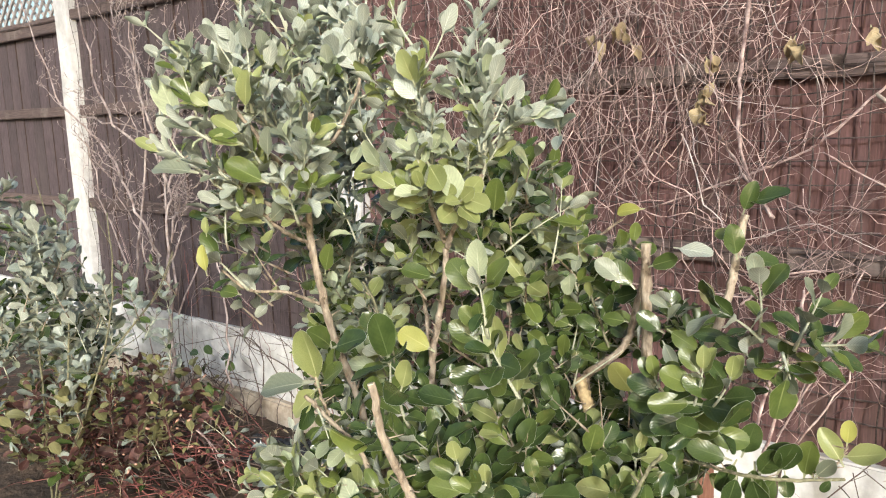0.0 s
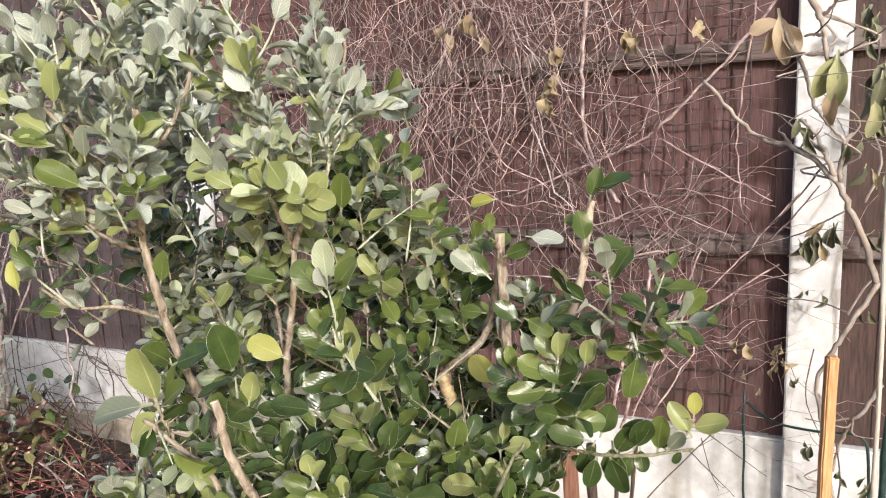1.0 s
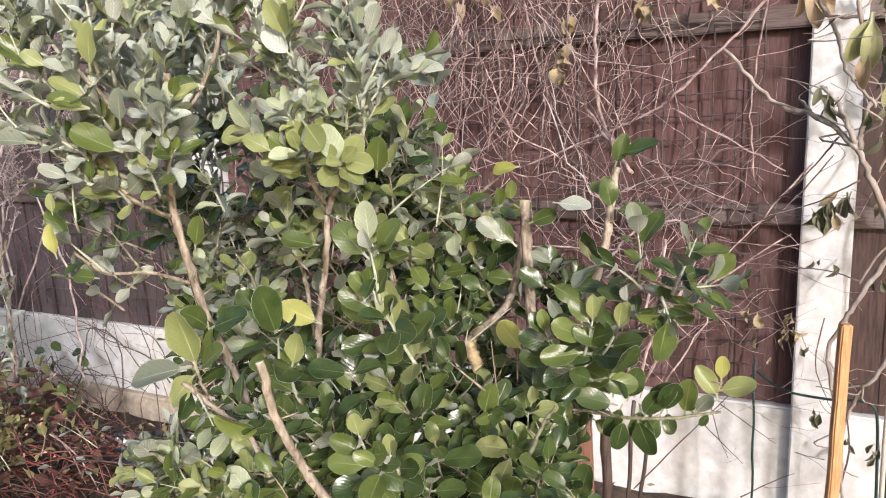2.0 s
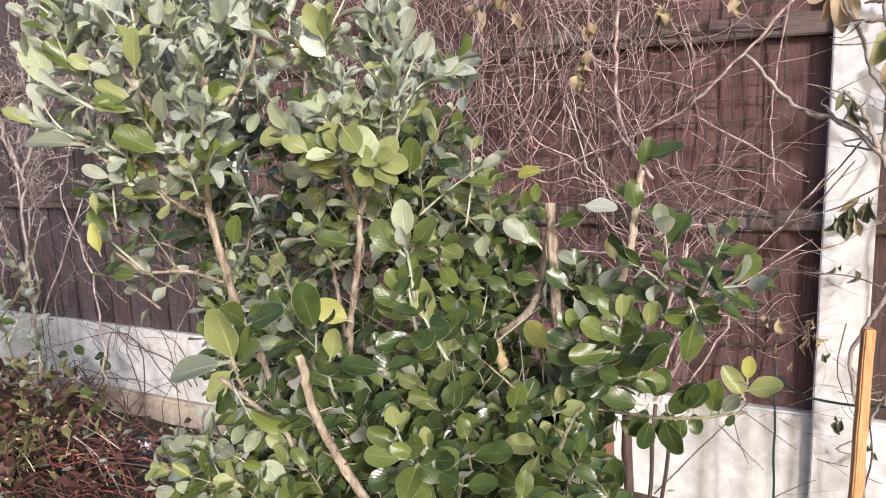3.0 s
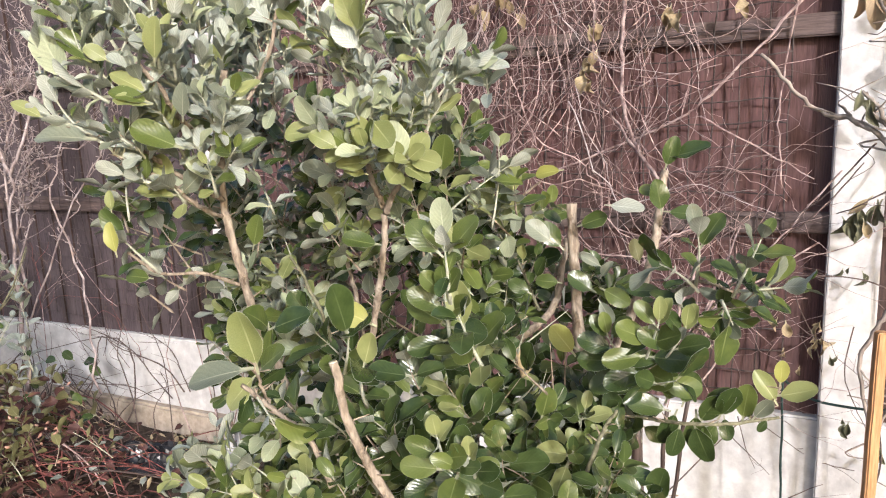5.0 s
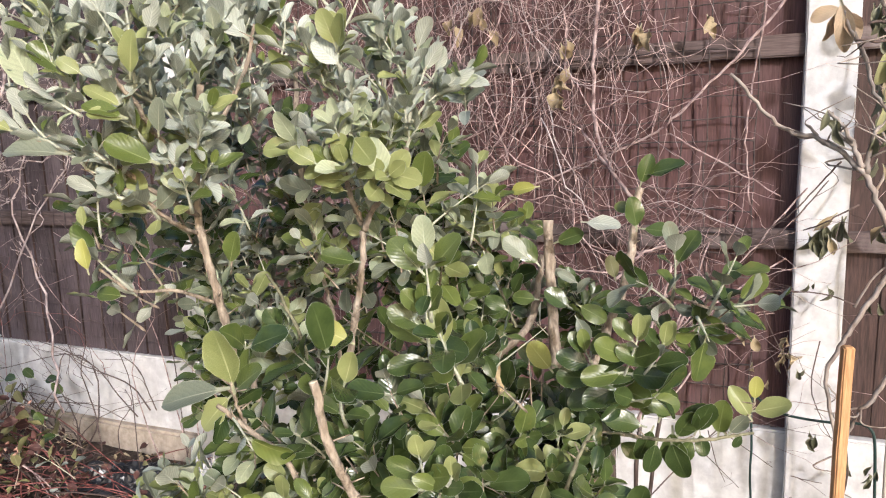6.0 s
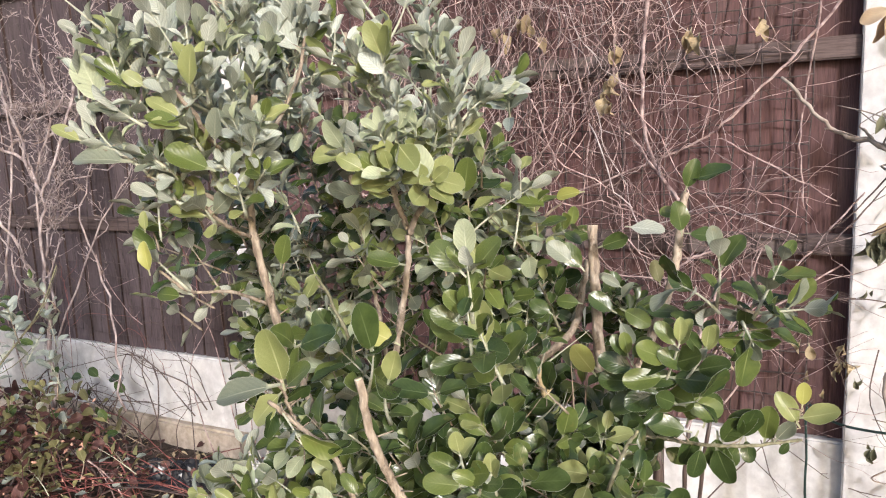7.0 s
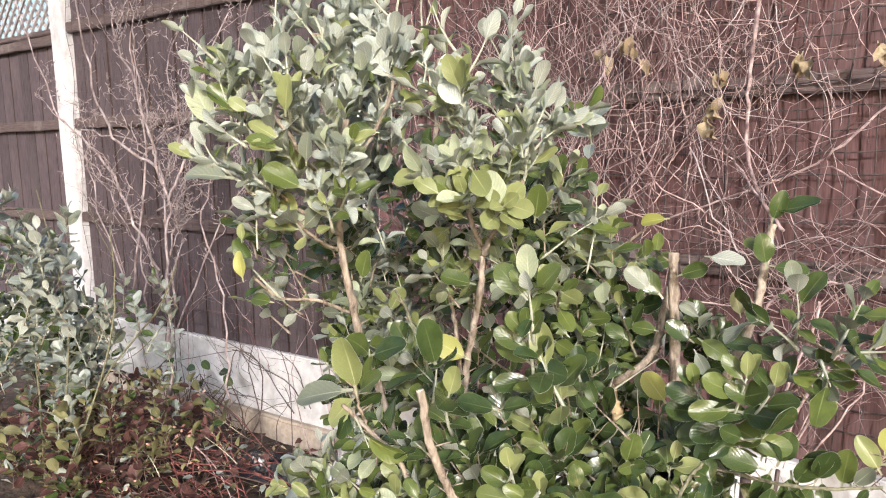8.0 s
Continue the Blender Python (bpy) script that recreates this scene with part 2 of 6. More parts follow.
def put_part(name, me, parent, label="", kind="", m=None):
    """Links a mesh as one part under a thing; m is its place in the world."""
    ob = new(name, me)
    ob.parent = parent
    root = parent
    inv = Matrix.Identity(4)
    while root:
        inv = root.matrix_parent_inverse @ root.matrix_basis @ inv if root.parent else root.matrix_basis @ inv
        root = root.parent
    ob.matrix_parent_inverse = inv.inverted()
    if m is not None:
        ob.matrix_basis = m
    return tagged(ob, label=label, kind=kind)


def thing(name, at, label, category, group="", kind=""):
    e = new(name)
    e.empty_display_size = 0.05
    e.matrix_basis = Matrix.Translation(at)
    return tagged(e, label, category, group, kind)


def box(name, lo, hi, mat, bevel=0.004, cuts=0, axis=2, rough=0.0, seed=0):
    """A block with worn, slightly uneven edges."""
    bm = bmesh.new()
    bmesh.ops.create_cube(bm, size=1)
    size = Vector(hi) - Vector(lo)
    mid = (Vector(hi) + Vector(lo)) / 2
    for v in bm.verts:
        v.co = Vector((v.co.x * size.x, v.co.y * size.y, v.co.z * size.z)) + mid
    if cuts:
        along = [e for e in bm.edges if abs((e.verts[0].co - e.verts[1].co)[axis]) > size[axis] * 0.9]
        bmesh.ops.subdivide_edges(bm, edges=along, cuts=cuts)
    if bevel:
        bmesh.ops.bevel(bm, geom=[e for e in bm.edges if e.calc_face_angle(0) > 0.5], offset=bevel, segments=2, affect="EDGES")
    if rough:
        for v in bm.verts:
            v.co += noise.noise_vector(v.co * 9 + Vector((seed * 3.7, 0, 0))) * rough
    me = bpy.data.meshes.new(name)
    bm.to_mesh(me)
    bm.free()
    me.materials.append(mat)
    return me


def bowed(a, b, bend=0.0, n=5, rng=random, wob=0.0):
    """Points from a to b along a slightly bowed line."""
    a, b = Vector(a), Vector(b)
    d = b - a
    o = Vector((rng.uniform(-1, 1), rng.uniform(-1, 1), rng.uniform(-0.4, 1))) * d.length * bend
    pts = []
    for i in range(n):
        s = i / (n - 1)
        p = a + d * s + o * math.sin(math.pi * s)
        if 0 < i < n - 1 and wob:
            p += Vector((rng.gauss(0, wob), rng.gauss(0, wob), rng.gauss(0, wob)))
        pts.append(p)
    return pts


def through_points(pts, n=4):
    """A smooth line through the given points."""
    p = [Vector(q) for q in pts]
    p = [p[0] * 2 - p[1]] + p + [p[-1] * 2 - p[-2]]
    out = []
    for i in range(1, len(p) - 2):
        for k in range(n):
            s = k / n
            out.append(0.5 * ((2 * p[i]) + (p[i + 1] - p[i - 1]) * s + (2 * p[i - 1] - 5 * p[i] + 4 * p[i + 1] - p[i + 2]) * s * s + (3 * p[i] - p[i - 1] - 3 * p[i + 1] + p[i + 2]) * s ** 3))
    out.append(p[-2])
    return out


def leaf_geo(width=0.26, fold=0.12, curl=0.15, wave=0.0, point=0.0, twist=0.0):
    """A leaf of length 1 along y with its upper side towards z: two skins, a folded blade and a short stalk."""
    rows = [(-0.20, 0.024), (0.0, 0.034), (0.08, 0.38 * width), (0.22, 0.74 * width), (0.40, 0.97 * width), (0.58, width), (0.75, 0.90 * width * (1 - 0.15 * point)), (0.89, 0.66 * width * (1 - 0.4 * point)), (0.97, 0.38 * width * (1 - 0.6 * point)), (1.0, 0.12 * width)]
    vs, uvs, fs, side = [], [], [], []
    for skin in (0, 1):
        first = len(vs)
        for r, (y, w) in enumerate(rows):
            bend = -curl * max(0, y) ** 2
            for c in (-1, -0.55, 0, 0.55, 1):
                lift = 0.40 * abs(c) + 0.95 * c * c - 0.35 * c ** 6      # cupped, with the margin rolled back
                z = bend + lift * fold * w * 2 + wave * math.sin(8 * y + 1.7 * c) * w * abs(c) + twist * c * w * y
                vs.append(Vector((c * w, y * (1 - 0.12 * abs(curl)), z - skin * 0.010)))
                uvs.append((0.5 + c * 0.5, max(0, y)))
        for r in range(len(rows) - 1):
            for c in range(4):
                a = first + r * 5 + c
                for q in ((a, a + 1, a + 6), (a, a + 6, a + 5)):
                    fs.append(q if skin == 0 else q[::-1])
                    side.append(skin)
    return vs, uvs, fs, side


LEAF_SHAPES = [leaf_geo(0.30, 0.12, 0.05, 0.14), leaf_geo(0.28, 0.26, 0.16, 0.16), leaf_geo(0.33, 0.10, 0.12, -0.18), leaf_geo(0.285, 0.20, -0.14, 0.18), leaf_geo(0.29, 0.16, 0.26, 0.14, 0.0, 0.35), leaf_geo(0.34, 0.13, -0.04, 0.18, 0.0, -0.25), leaf_geo(0.22, 0.20, 0.12, 0.14, 0.5),
               leaf_geo(0.25, 0.20, 0.10, 0.16), leaf_geo(0.24, 0.32, 0.20, 0.18), leaf_geo(0.265, 0.14, -0.12, 0.20), leaf_geo(0.24, 0.24, 0.06, 0.18, 0.1, 0.45)]
TOPS = {"dark": M_DARK, "mid": M_MID, "pale": M_PALE, "yellow": M_YELLOW, "lime": M_LIME, "dull": M_DULL, "grey": M_GREYLEAF, "under": M_UNDER, "blue": M_BLUELEAF, "olive": M_OLIVE, "brown": M_BROWNLEAF}
TOP_NAMES = list(TOPS)
LEAF_MATS = [TOPS[k] for k in TOP_NAMES] + [M_UNDER, M_SHOOT, M_BARK]
UNDER_I, SHOOT_I, BARK_I = len(TOP_NAMES), len(TOP_NAMES) + 1, len(TOP_NAMES) + 2
LEAF_MESH = {}


def leaf_mesh(shape, tint):
    if (shape, tint) not in LEAF_MESH:
        acc = Acc()
        acc.leaf(LEAF_SHAPES[shape], Matrix.Identity(4), 0, 1)
        LEAF_MESH[shape, tint] = acc.mesh("leaf", [TOPS[tint], M_UNDER])
    return LEAF_MESH[shape, tint]


def leaf_pose(at, d, normal, size):
    d = d.normalized()
    normal = (normal - d * normal.dot(d)).normalized()
    s = d.cross(normal)
    m = Matrix((s, d, normal)).transposed().to_4x4()
    return Matrix.Translation(at) @ m @ Matrix.Scale(size, 4)


def sprig(base, tip, pairs, size, rng, spread=(75, 28), bend=0.06, fill=0.75, start=0.25, sag=0.0):
    """The stalk of a shoot and the poses of its crosswise leaf pairs."""
    pts = bowed(base, tip, bend, 6, rng)
    length = sum((pts[i + 1] - pts[i]).length for i in range(5))
    roll = rng.uniform(0, math.pi)
    leaves = []
    for k in range(pairs):
        s = start + (1 - start) * (k + rng.uniform(0.0, 0.35)) / max(1, pairs - 0.6)
        s = min(s, 0.99)
        i = min(4, int(s * 5))
        p = pts[i].lerp(pts[i + 1], s * 5 - i)
        ax = (pts[i + 1] - pts[i]).normalized()
        side = ax.orthogonal().normalized()
        side.rotate(Matrix.Rotation(roll + k * math.pi / 2 + rng.uniform(-0.3, 0.3), 3, ax))
        frac = k / max(1, pairs - 1)
        for sg in (1, -1):
            a = radians(spread[0] + (spread[1] - spread[0]) * frac + rng.gauss(0, 9))
            d = ax * math.cos(a) + side * sg * math.sin(a) + Vector((0, 0, -sag * (1 - frac)))
            nrm = ax * math.sin(a) - side * sg * math.cos(a) + Vector((rng.gauss(0, 0.15), rng.gauss(0, 0.15), rng.gauss(0, 0.15)))
            sz = size * (fill + (1 - fill) * math.sin(math.pi * min(1, 0.35 + 0.65 * (1 - frac)))) * rng.uniform(0.80, 1.22) * (0.62 if k == pairs - 1 and pairs > 3 else 1)
            leaves.append((leaf_pose(p + d.normalized() * 0.16 * sz, d, nrm, sz), frac))
    return pts, leaves, length


def pick(rng, tint):
    """The tone of one leaf of a shoot of that kind."""
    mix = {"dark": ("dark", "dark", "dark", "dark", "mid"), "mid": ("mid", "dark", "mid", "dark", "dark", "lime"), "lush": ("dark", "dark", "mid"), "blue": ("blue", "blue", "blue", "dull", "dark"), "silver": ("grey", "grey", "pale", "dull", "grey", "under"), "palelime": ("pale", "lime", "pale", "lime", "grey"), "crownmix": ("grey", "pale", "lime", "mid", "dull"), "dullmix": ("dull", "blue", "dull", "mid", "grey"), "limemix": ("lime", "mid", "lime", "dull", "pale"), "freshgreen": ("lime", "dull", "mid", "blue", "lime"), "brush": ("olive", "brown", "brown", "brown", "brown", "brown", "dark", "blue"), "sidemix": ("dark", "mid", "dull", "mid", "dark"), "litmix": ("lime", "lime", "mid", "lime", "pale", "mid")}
    return rng.choice(mix[tint])


CROWN = ("silver", "palelime", "crownmix", "dullmix")


def blade(rng, tint):
    """The shape of one leaf: slimmer on the young silvery growth."""
    return rng.randint(7, 10) if tint in CROWN else rng.randint(0, 5)


# ---------------------------------------------------------------- ground and fence
def build_ground():
    def steps(lo, hi, fine_lo, fine_hi, fine):
        out = [lo, lo / 4 + fine_lo * 0.75]
        n = int((fine_hi - fine_lo) / fine)
        out += [fine_lo + i * fine for i in range(n + 1)]
        return out + [hi / 4 + fine_hi * 0.75, hi]

    xs, ys = steps(-300, 300, -5.5, 2.5, 0.07), steps(-300, 300, -3.2, 0.4, 0.07)
    bm = bmesh.new()
    grid = []
    for y in ys:
        row = []
        for x in xs:
            near = -6 < x < 3 and -4 < y < 0.5
            z = 0.03 * noise.noise((x * 1.3, y * 1.3, 0)) + 0.022 * noise.noise((x * 6, y * 6, 3)) + 0.012 * noise.noise((x * 15, y * 15, 7)) if near else 0
            z += 0.09 * max(0, min(1, (x + 1.6) / 1.2)) * max(0, 1 + y / 1.2) if near else 0
            row.append(bm.verts.new((x, y, z - 0.01)))
        grid.append(row)
    for j in range(len(ys) - 1):
        for i in range(len(xs) - 1):
            bm.faces.new((grid[j][i], grid[j][i + 1], grid[j + 1][i + 1], grid[j + 1][i])).smooth = True
    me = bpy.data.meshes.new("ground")
    bm.to_mesh(me)
    bm.free()
    me.materials.append(M_SOIL)
    tagged(new("ground", me), "dark bare garden soil below the fence", "soil", kind="structure")


build_ground()

PITCH, POST_W = 1.9675, 0.115
POST_X = [-2 * PITCH, -PITCH, 0.0]          # left edge of each post


def build_post(x, seed):
    me = box("concrete_post", (0, 0, -0.2), (POST_W, 0.115, 2.25), M_PAINT, 0.0035, 14, 2, 0.003, seed)
    ob = new("concrete_post", me)
    ob.matrix_basis = Matrix.Translation((x, 0, 0))
    tagged(ob, "white-painted concrete fence post standing between the brown panels", "fence post", "fence posts")


for i, x in enumerate(POST_X):
    build_post(x, i)


def board_mesh(seed, height, mat=None, grooved=False):
    """A feather-edge board, thick edge on one side, or one with a rebate that leaves a groove."""
    rng = random.Random(seed)
    bm = bmesh.new()
    rings = []
    for k in range(3):
        z = height * k / 2
        dx = rng.gauss(0, 0.0015)
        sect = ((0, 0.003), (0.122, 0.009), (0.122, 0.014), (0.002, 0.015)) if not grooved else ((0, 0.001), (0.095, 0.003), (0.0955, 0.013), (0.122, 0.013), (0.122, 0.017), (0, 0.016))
        rings.append([bm.verts.new((px + dx, py + rng.gauss(0, 0.0012), z)) for px, py in sect])
    for a, b in zip(rings, rings[1:]):
        for k in range(len(a)):
            # Groove faces take a darker brown: grime plus the gap's shade, put into colour.
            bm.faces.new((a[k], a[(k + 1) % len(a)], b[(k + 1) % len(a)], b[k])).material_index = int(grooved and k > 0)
    bm.faces.new(rings[0][::-1])
    bm.faces.new(rings[-1])
    bmesh.ops.recalc_face_normals(bm, faces=bm.faces)
    me = bpy.data.meshes.new("board")
    bm.to_mesh(me)
    bm.free()
    me.materials.append(mat or M_BOARD)
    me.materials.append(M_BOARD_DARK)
    return me


BOARDS = [board_mesh(k, 1.80) for k in range(5)]
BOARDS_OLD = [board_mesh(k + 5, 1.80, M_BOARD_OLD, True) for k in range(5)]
# Boards in a darker brown throughout, for the panel right of the last post.
BOARDS_DARK = [board_mesh(k + 14, 1.80, M_BOARD_DARK) for k in range(3)]
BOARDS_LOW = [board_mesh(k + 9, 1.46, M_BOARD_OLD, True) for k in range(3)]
RAIL_Z = (0.878, 1.362, 1.846)


def rail_mesh(seed, length, h=0.052):
    return box("rail", (0, 0, 0), (length, 0.034, h), M_RAIL, 0.004, 26, 0, 0.0055, seed)


RAILS = [rail_mesh(k, PITCH - POST_W + 0.03) for k in range(4)]


def build_panel(x0, label, seed, boards=BOARDS, tops=RAIL_Z):
    rng = random.Random(seed)
    panel = thing("fence_panel", (x0, 0.05, 0.38), label, "fence panel", "fence panels")
    x, end = x0 - 0.02, x0 + PITCH - POST_W + 0.02
    while x < end - 0.012:
        w = min(1.0, (end - x) / 0.122)
        put_part("board", rng.choice(boards), panel, m=Matrix.Translation((x, 0.052 + rng.uniform(0, 0.003), 0.382)) @ Matrix.Rotation(rng.gauss(0, 0.002), 4, "Y") @ Matrix.Diagonal((w, 1, 1, 1)))
        x += 0.108
    for z in tops:
        put_part("rail", rng.choice(RAILS), panel, "weathered greyish-brown rail", m=Matrix.Translation((x0 - 0.015, 0.020, z + rng.gauss(0, 0.003))))
    return panel


build_panel(POST_X[1] + POST_W, "dark brown closeboard fence panel behind netting and vines", 3)
build_panel(POST_X[0] + POST_W, "greyish-brown closeboard fence panel behind bare twigs", 4, BOARDS_OLD)
build_panel(POST_X[2] + POST_W, "very dark brown closeboard fence panel beside a climber", 5, BOARDS_DARK)
low = build_panel(POST_X[0] - PITCH + POST_W, "dark brown fence panel topped with pale lattice", 6, BOARDS_LOW, (0.878, 1.362, 1.80))


def build_lattice():
    acc = Acc()
    x0, x1, z0, z1 = POST_X[0] - PITCH + POST_W, POST_X[0] - 0.005, 1.87, 2.42
    k = -9
    while x0 + k * 0.075 < x1:
        for sg in (1, -1):
            a = Vector((x0 + k * 0.075, 0.045 - 0.007 * sg, z0 if sg > 0 else z1))
            b = a + Vector((z1 - z0, 0, (z1 - z0) * sg))
            lo, hi = max(0, (x0 - a.x) / (z1 - z0)), min(1, (x1 - a.x) / (z1 - z0))
            if hi - lo > 0.03:
                acc.tube([a.lerp(b, lo), a.lerp(b, hi)], 0.008, 4)
        k += 1
    put_part("lattice", acc.mesh("lattice", [M_LATTICE], False), low, "pale diagonal lattice strip")
    put_part("capping", box("capping", (x0, 0.015, 1.852), (x1, 0.075, 1.878), M_RAIL, 0.005, 20, 0, 0.004, 3), low)


build_lattice()


def build_gravel_board(x0, seed, sunk=0.0):
    w = PITCH - POST_W + 0.03
    x0 -= 0.015
    me = box("gravel_board", (0, 0, 0), (w, 0.05, 0.285 + sunk), M_PAINT, 0.006, 18, 0, 0.0015, seed)
    ob = new("gravel_board", me)
    ob.matrix_basis = Matrix.Translation((x0, 0.034, 0.095 - sunk))
    tagged(ob, "white-painted concrete gravel board under the fence panel", "gravel board", "gravel boards")
    me = box("concrete_footing", (0, 0, 0), (w, 0.09, 0.30), M_CONCRETE, 0.01, 18, 0, 0.008, seed + 5)
    ob = new("concrete_footing", me)
    ob.matrix_basis = Matrix.Translation((x0, 0.012, -0.207 - sunk))
    tagged(ob, "bare sandy concrete footing strip below the gravel board", "footing", "footings")


for i, x in enumerate((POST_X[0] - PITCH, *POST_X)):
    build_gravel_board(x + POST_W, i, 0.07 if i > 1 else 0.0)


def build_netting(x0, x1, z0, z1, seed, label, gauge=1.0):
    """Square wire netting hung loosely on the panel."""
    rng = random.Random(seed)

    def lie(x, z):
        q = Vector((x * 2.1, z * 2.1, seed))
        s = Vector((x * 9, z * 9, seed + 4))
        return Vector((x + 0.016 * noise.noise(q) + 0.011 * noise.noise(s), 0.008 + 0.006 * noise.noise(q + Vector((9, 0, 0))) + 0.022 * math.sin((z - 0.90) / 0.484 * math.pi) ** 2, z + 0.016 * noise.noise(q + Vector((0, 7, 0))) + 0.011 * noise.noise(s + Vector((3, 1, 0)))))

    cell = 0.058
    net = thing("wire_netting", (x0, 0.0, z0), label, "netting", "wire netting")

    def wire(pts, r):
        acc = Acc()
        acc.tube(pts, r, 4)
        put_part("wire", acc.mesh("wire", [M_WIRE]), net)

    for i in range(int((x1 - x0) / cell) + 1):
        x = x0 + i * cell
        wire([lie(x, z0 + k * 0.058) for k in range(int((z1 - z0) / 0.058) + 1)], rng.uniform(0.0023, 0.0030) * gauge)
    for j in range(int((z1 - z0) / cell) + 1):
        z = z0 + j * cell
        wire([lie(x0 + k * 0.058, z) for k in range(int((x1 - x0) / 0.058) + 1)], rng.uniform(0.0021, 0.0028) * gauge)


build_netting(-1.84, -0.075, 0.45, 2.15, 2, "sagging brown square wire netting hung on the fence panel")
build_netting(-3.80, -1.98, 0.45, 2.15, 5, "brown square wire netting on the fence behind bare twigs", 0.45)


# ---------------------------------------------------------------- dry vine on the fence
def wander(acc, rng, start, heading, steps, step, r0, turn=0.35, y_lo=-0.16, y_hi=-0.012, drop=0.0, mat=0, kids=0.0):
    """One thin runner that strays over the netting, with a few side runners."""
    p, a, b = Vector(start), heading, 0.0
    pts = [p.copy()]
    for _ in range(steps):
        a += rng.gauss(0, turn) + (heading - a) * 0.12
        if rng.random() < 0.26:                            # a bend at a node
            a += rng.choice((-1, 1)) * rng.uniform(0.2, 0.7)
        b = b * 0.7 + rng.gauss(0, 0.25)
        q = step * rng.uniform(0.6, 1.4)
        p = p + Vector((math.cos(a) * q, math.sin(b) * q * 0.55, math.sin(a) * q - drop))
        if p.y > y_hi or p.y < y_lo:
            p.y = min(y_hi, max(y_lo, p.y))
            b = -b
        pts.append(p.copy())
    acc.tube(pts, [r0 * (1 - 0.6 * i / steps) for i in range(steps + 1)], 3, mat)
    if kids > 0:
        for q in pts[1:-1]:
            if rng.random() < kids:
                wander(acc, rng, q, a + rng.choice((-1, 1)) * rng.uniform(0.5, 1.2), rng.randint(2, max(3, steps // 2)), step * 0.7, r0 * 0.65, turn, y_lo, y_hi, drop, mat)


def build_vine():
    rng = random.Random(11)
    vine = thing("dry_vine", (-0.45, -0.06, 0.1), "dense tangle of dry leafless vine over netting", "vine")
    acc = Acc()
    made = [0]

    def runner(x, y, z, heading, steps, step, r, turn, kids):
        a = Acc() if made[0] < 290 else acc
        wander(a, rng, (x, y, z), heading, steps, step, r, turn, kids=kids)
        if a is not acc:
            put_part("runner", a.mesh("runner", [(M_TWIG, M_DARKTWIG, M_TWIG, M_GREYTWIG, M_TWIG, M_DARKTWIG)[made[0] % 6]]), vine)
        made[0] += 1

    for _ in range(320):                                   # the thick mat of runners
        runner(rng.triangular(-1.75, -0.35, -0.80), rng.uniform(-0.16, -0.02), rng.uniform(1.0, 2.15), rng.choice((1.57, -1.57)) + rng.gauss(0, 0.38), rng.randint(12, 30), 0.026, 0.0008 + 0.0014 * rng.random() ** 1.8, 0.15, 0.09)
    for _ in range(210):                                   # fine hanging ends
        runner(rng.triangular(-1.6, -0.15, -0.75), rng.uniform(-0.15, -0.02), rng.uniform(1.35, 2.2), -1.57 + rng.gauss(0, 0.55), rng.randint(8, 20), 0.026, rng.uniform(0.0008, 0.0017), 0.16, 0.08)
    for _ in range(60):                                    # stray ones towards the post
        runner(rng.uniform(-0.60, -0.20), rng.uniform(-0.08, -0.015), rng.uniform(0.6, 1.75), rng.uniform(0, 6.28), rng.randint(6, 16), 0.027, rng.uniform(0.0008, 0.0018), 0.22, 0.11)
    for _ in range(80):                                   # cross runners below the mat
        runner(rng.triangular(-1.75, -0.30, -0.8), rng.uniform(-0.14, -0.02), rng.triangular(0.72, 1.6, 1.2), rng.uniform(-0.7, 0.7) + rng.choice((0, 3.14, 1.2)), rng.randint(8, 20), 0.027, 0.0008 + 0.0017 * rng.random() ** 1.5, 0.20, 0.08)
    put_part("tangle", acc.mesh("tangle", [M_TWIG]), vine, "thin pinkish-brown tangled runners", "stuff")

    def stem(r, *pts):
        a = Acc()
        line = through_points(pts, 5)
        r *= 0.78
        a.tube([p + Vector((rng.gauss(0, 0.0018), rng.gauss(0, 0.0015), rng.gauss(0, 0.0018))) for p in line], [r * (1 - 0.35 * i / len(line)) * rng.uniform(0.88, 1.15) for i in range(len(line))], 6)
        for i in range(2, len(line) - 1):
            if rng.random() < 0.45:
                wander(a, rng, line[i], rng.uniform(0, 6.28), rng.randint(3, 7), 0.022, r * 0.32, 0.45, -0.25, -0.012)
        put_part("stem", a.mesh("stem", [M_TWIG]), vine, "woody pinkish-brown vine stem")

    stem(0.0075, (-0.468, -0.100, 1.673), (-0.477, -0.100, 1.520), (-0.485, -0.100, 1.388), (-0.485, -0.110, 1.237), (-0.452, -0.130, 1.126), (-0.385, -0.180, 1.036))
    stem(0.0045, (-0.011, -0.050, 1.537), (-0.108, -0.050, 1.413), (-0.189, -0.060, 1.323), (-0.301, -0.060, 1.215), (-0.369, -0.050, 1.168), (-0.556, -0.050, 1.092), (-0.713, -0.050, 1.032))
    stem(0.0050, (-0.382, -0.180, 1.033), (-0.458, -0.100, 1.112), (-0.524, -0.060, 1.195), (-0.555, -0.040, 1.225))
    stem(0.0030, (-0.589, -0.040, 1.000), (-0.534, -0.050, 1.002), (-0.516, -0.060, 0.897), (-0.374, -0.080, 0.875), (-0.227, -0.060, 0.913))
    stem(0.0032, (-0.087, -0.050, 1.582), (-0.093, -0.050, 1.461), (-0.115, -0.050, 1.286), (-0.124, -0.050, 1.155), (-0.108, -0.050, 1.005))
    stem(0.0028, (-0.300, -0.060, 1.181), (-0.181, -0.060, 1.109), (-0.042, -0.050, 1.026))
    stem(0.0030, (-0.811, -0.050, 1.079), (-0.761, -0.060, 1.278), (-0.787, -0.060, 1.501))
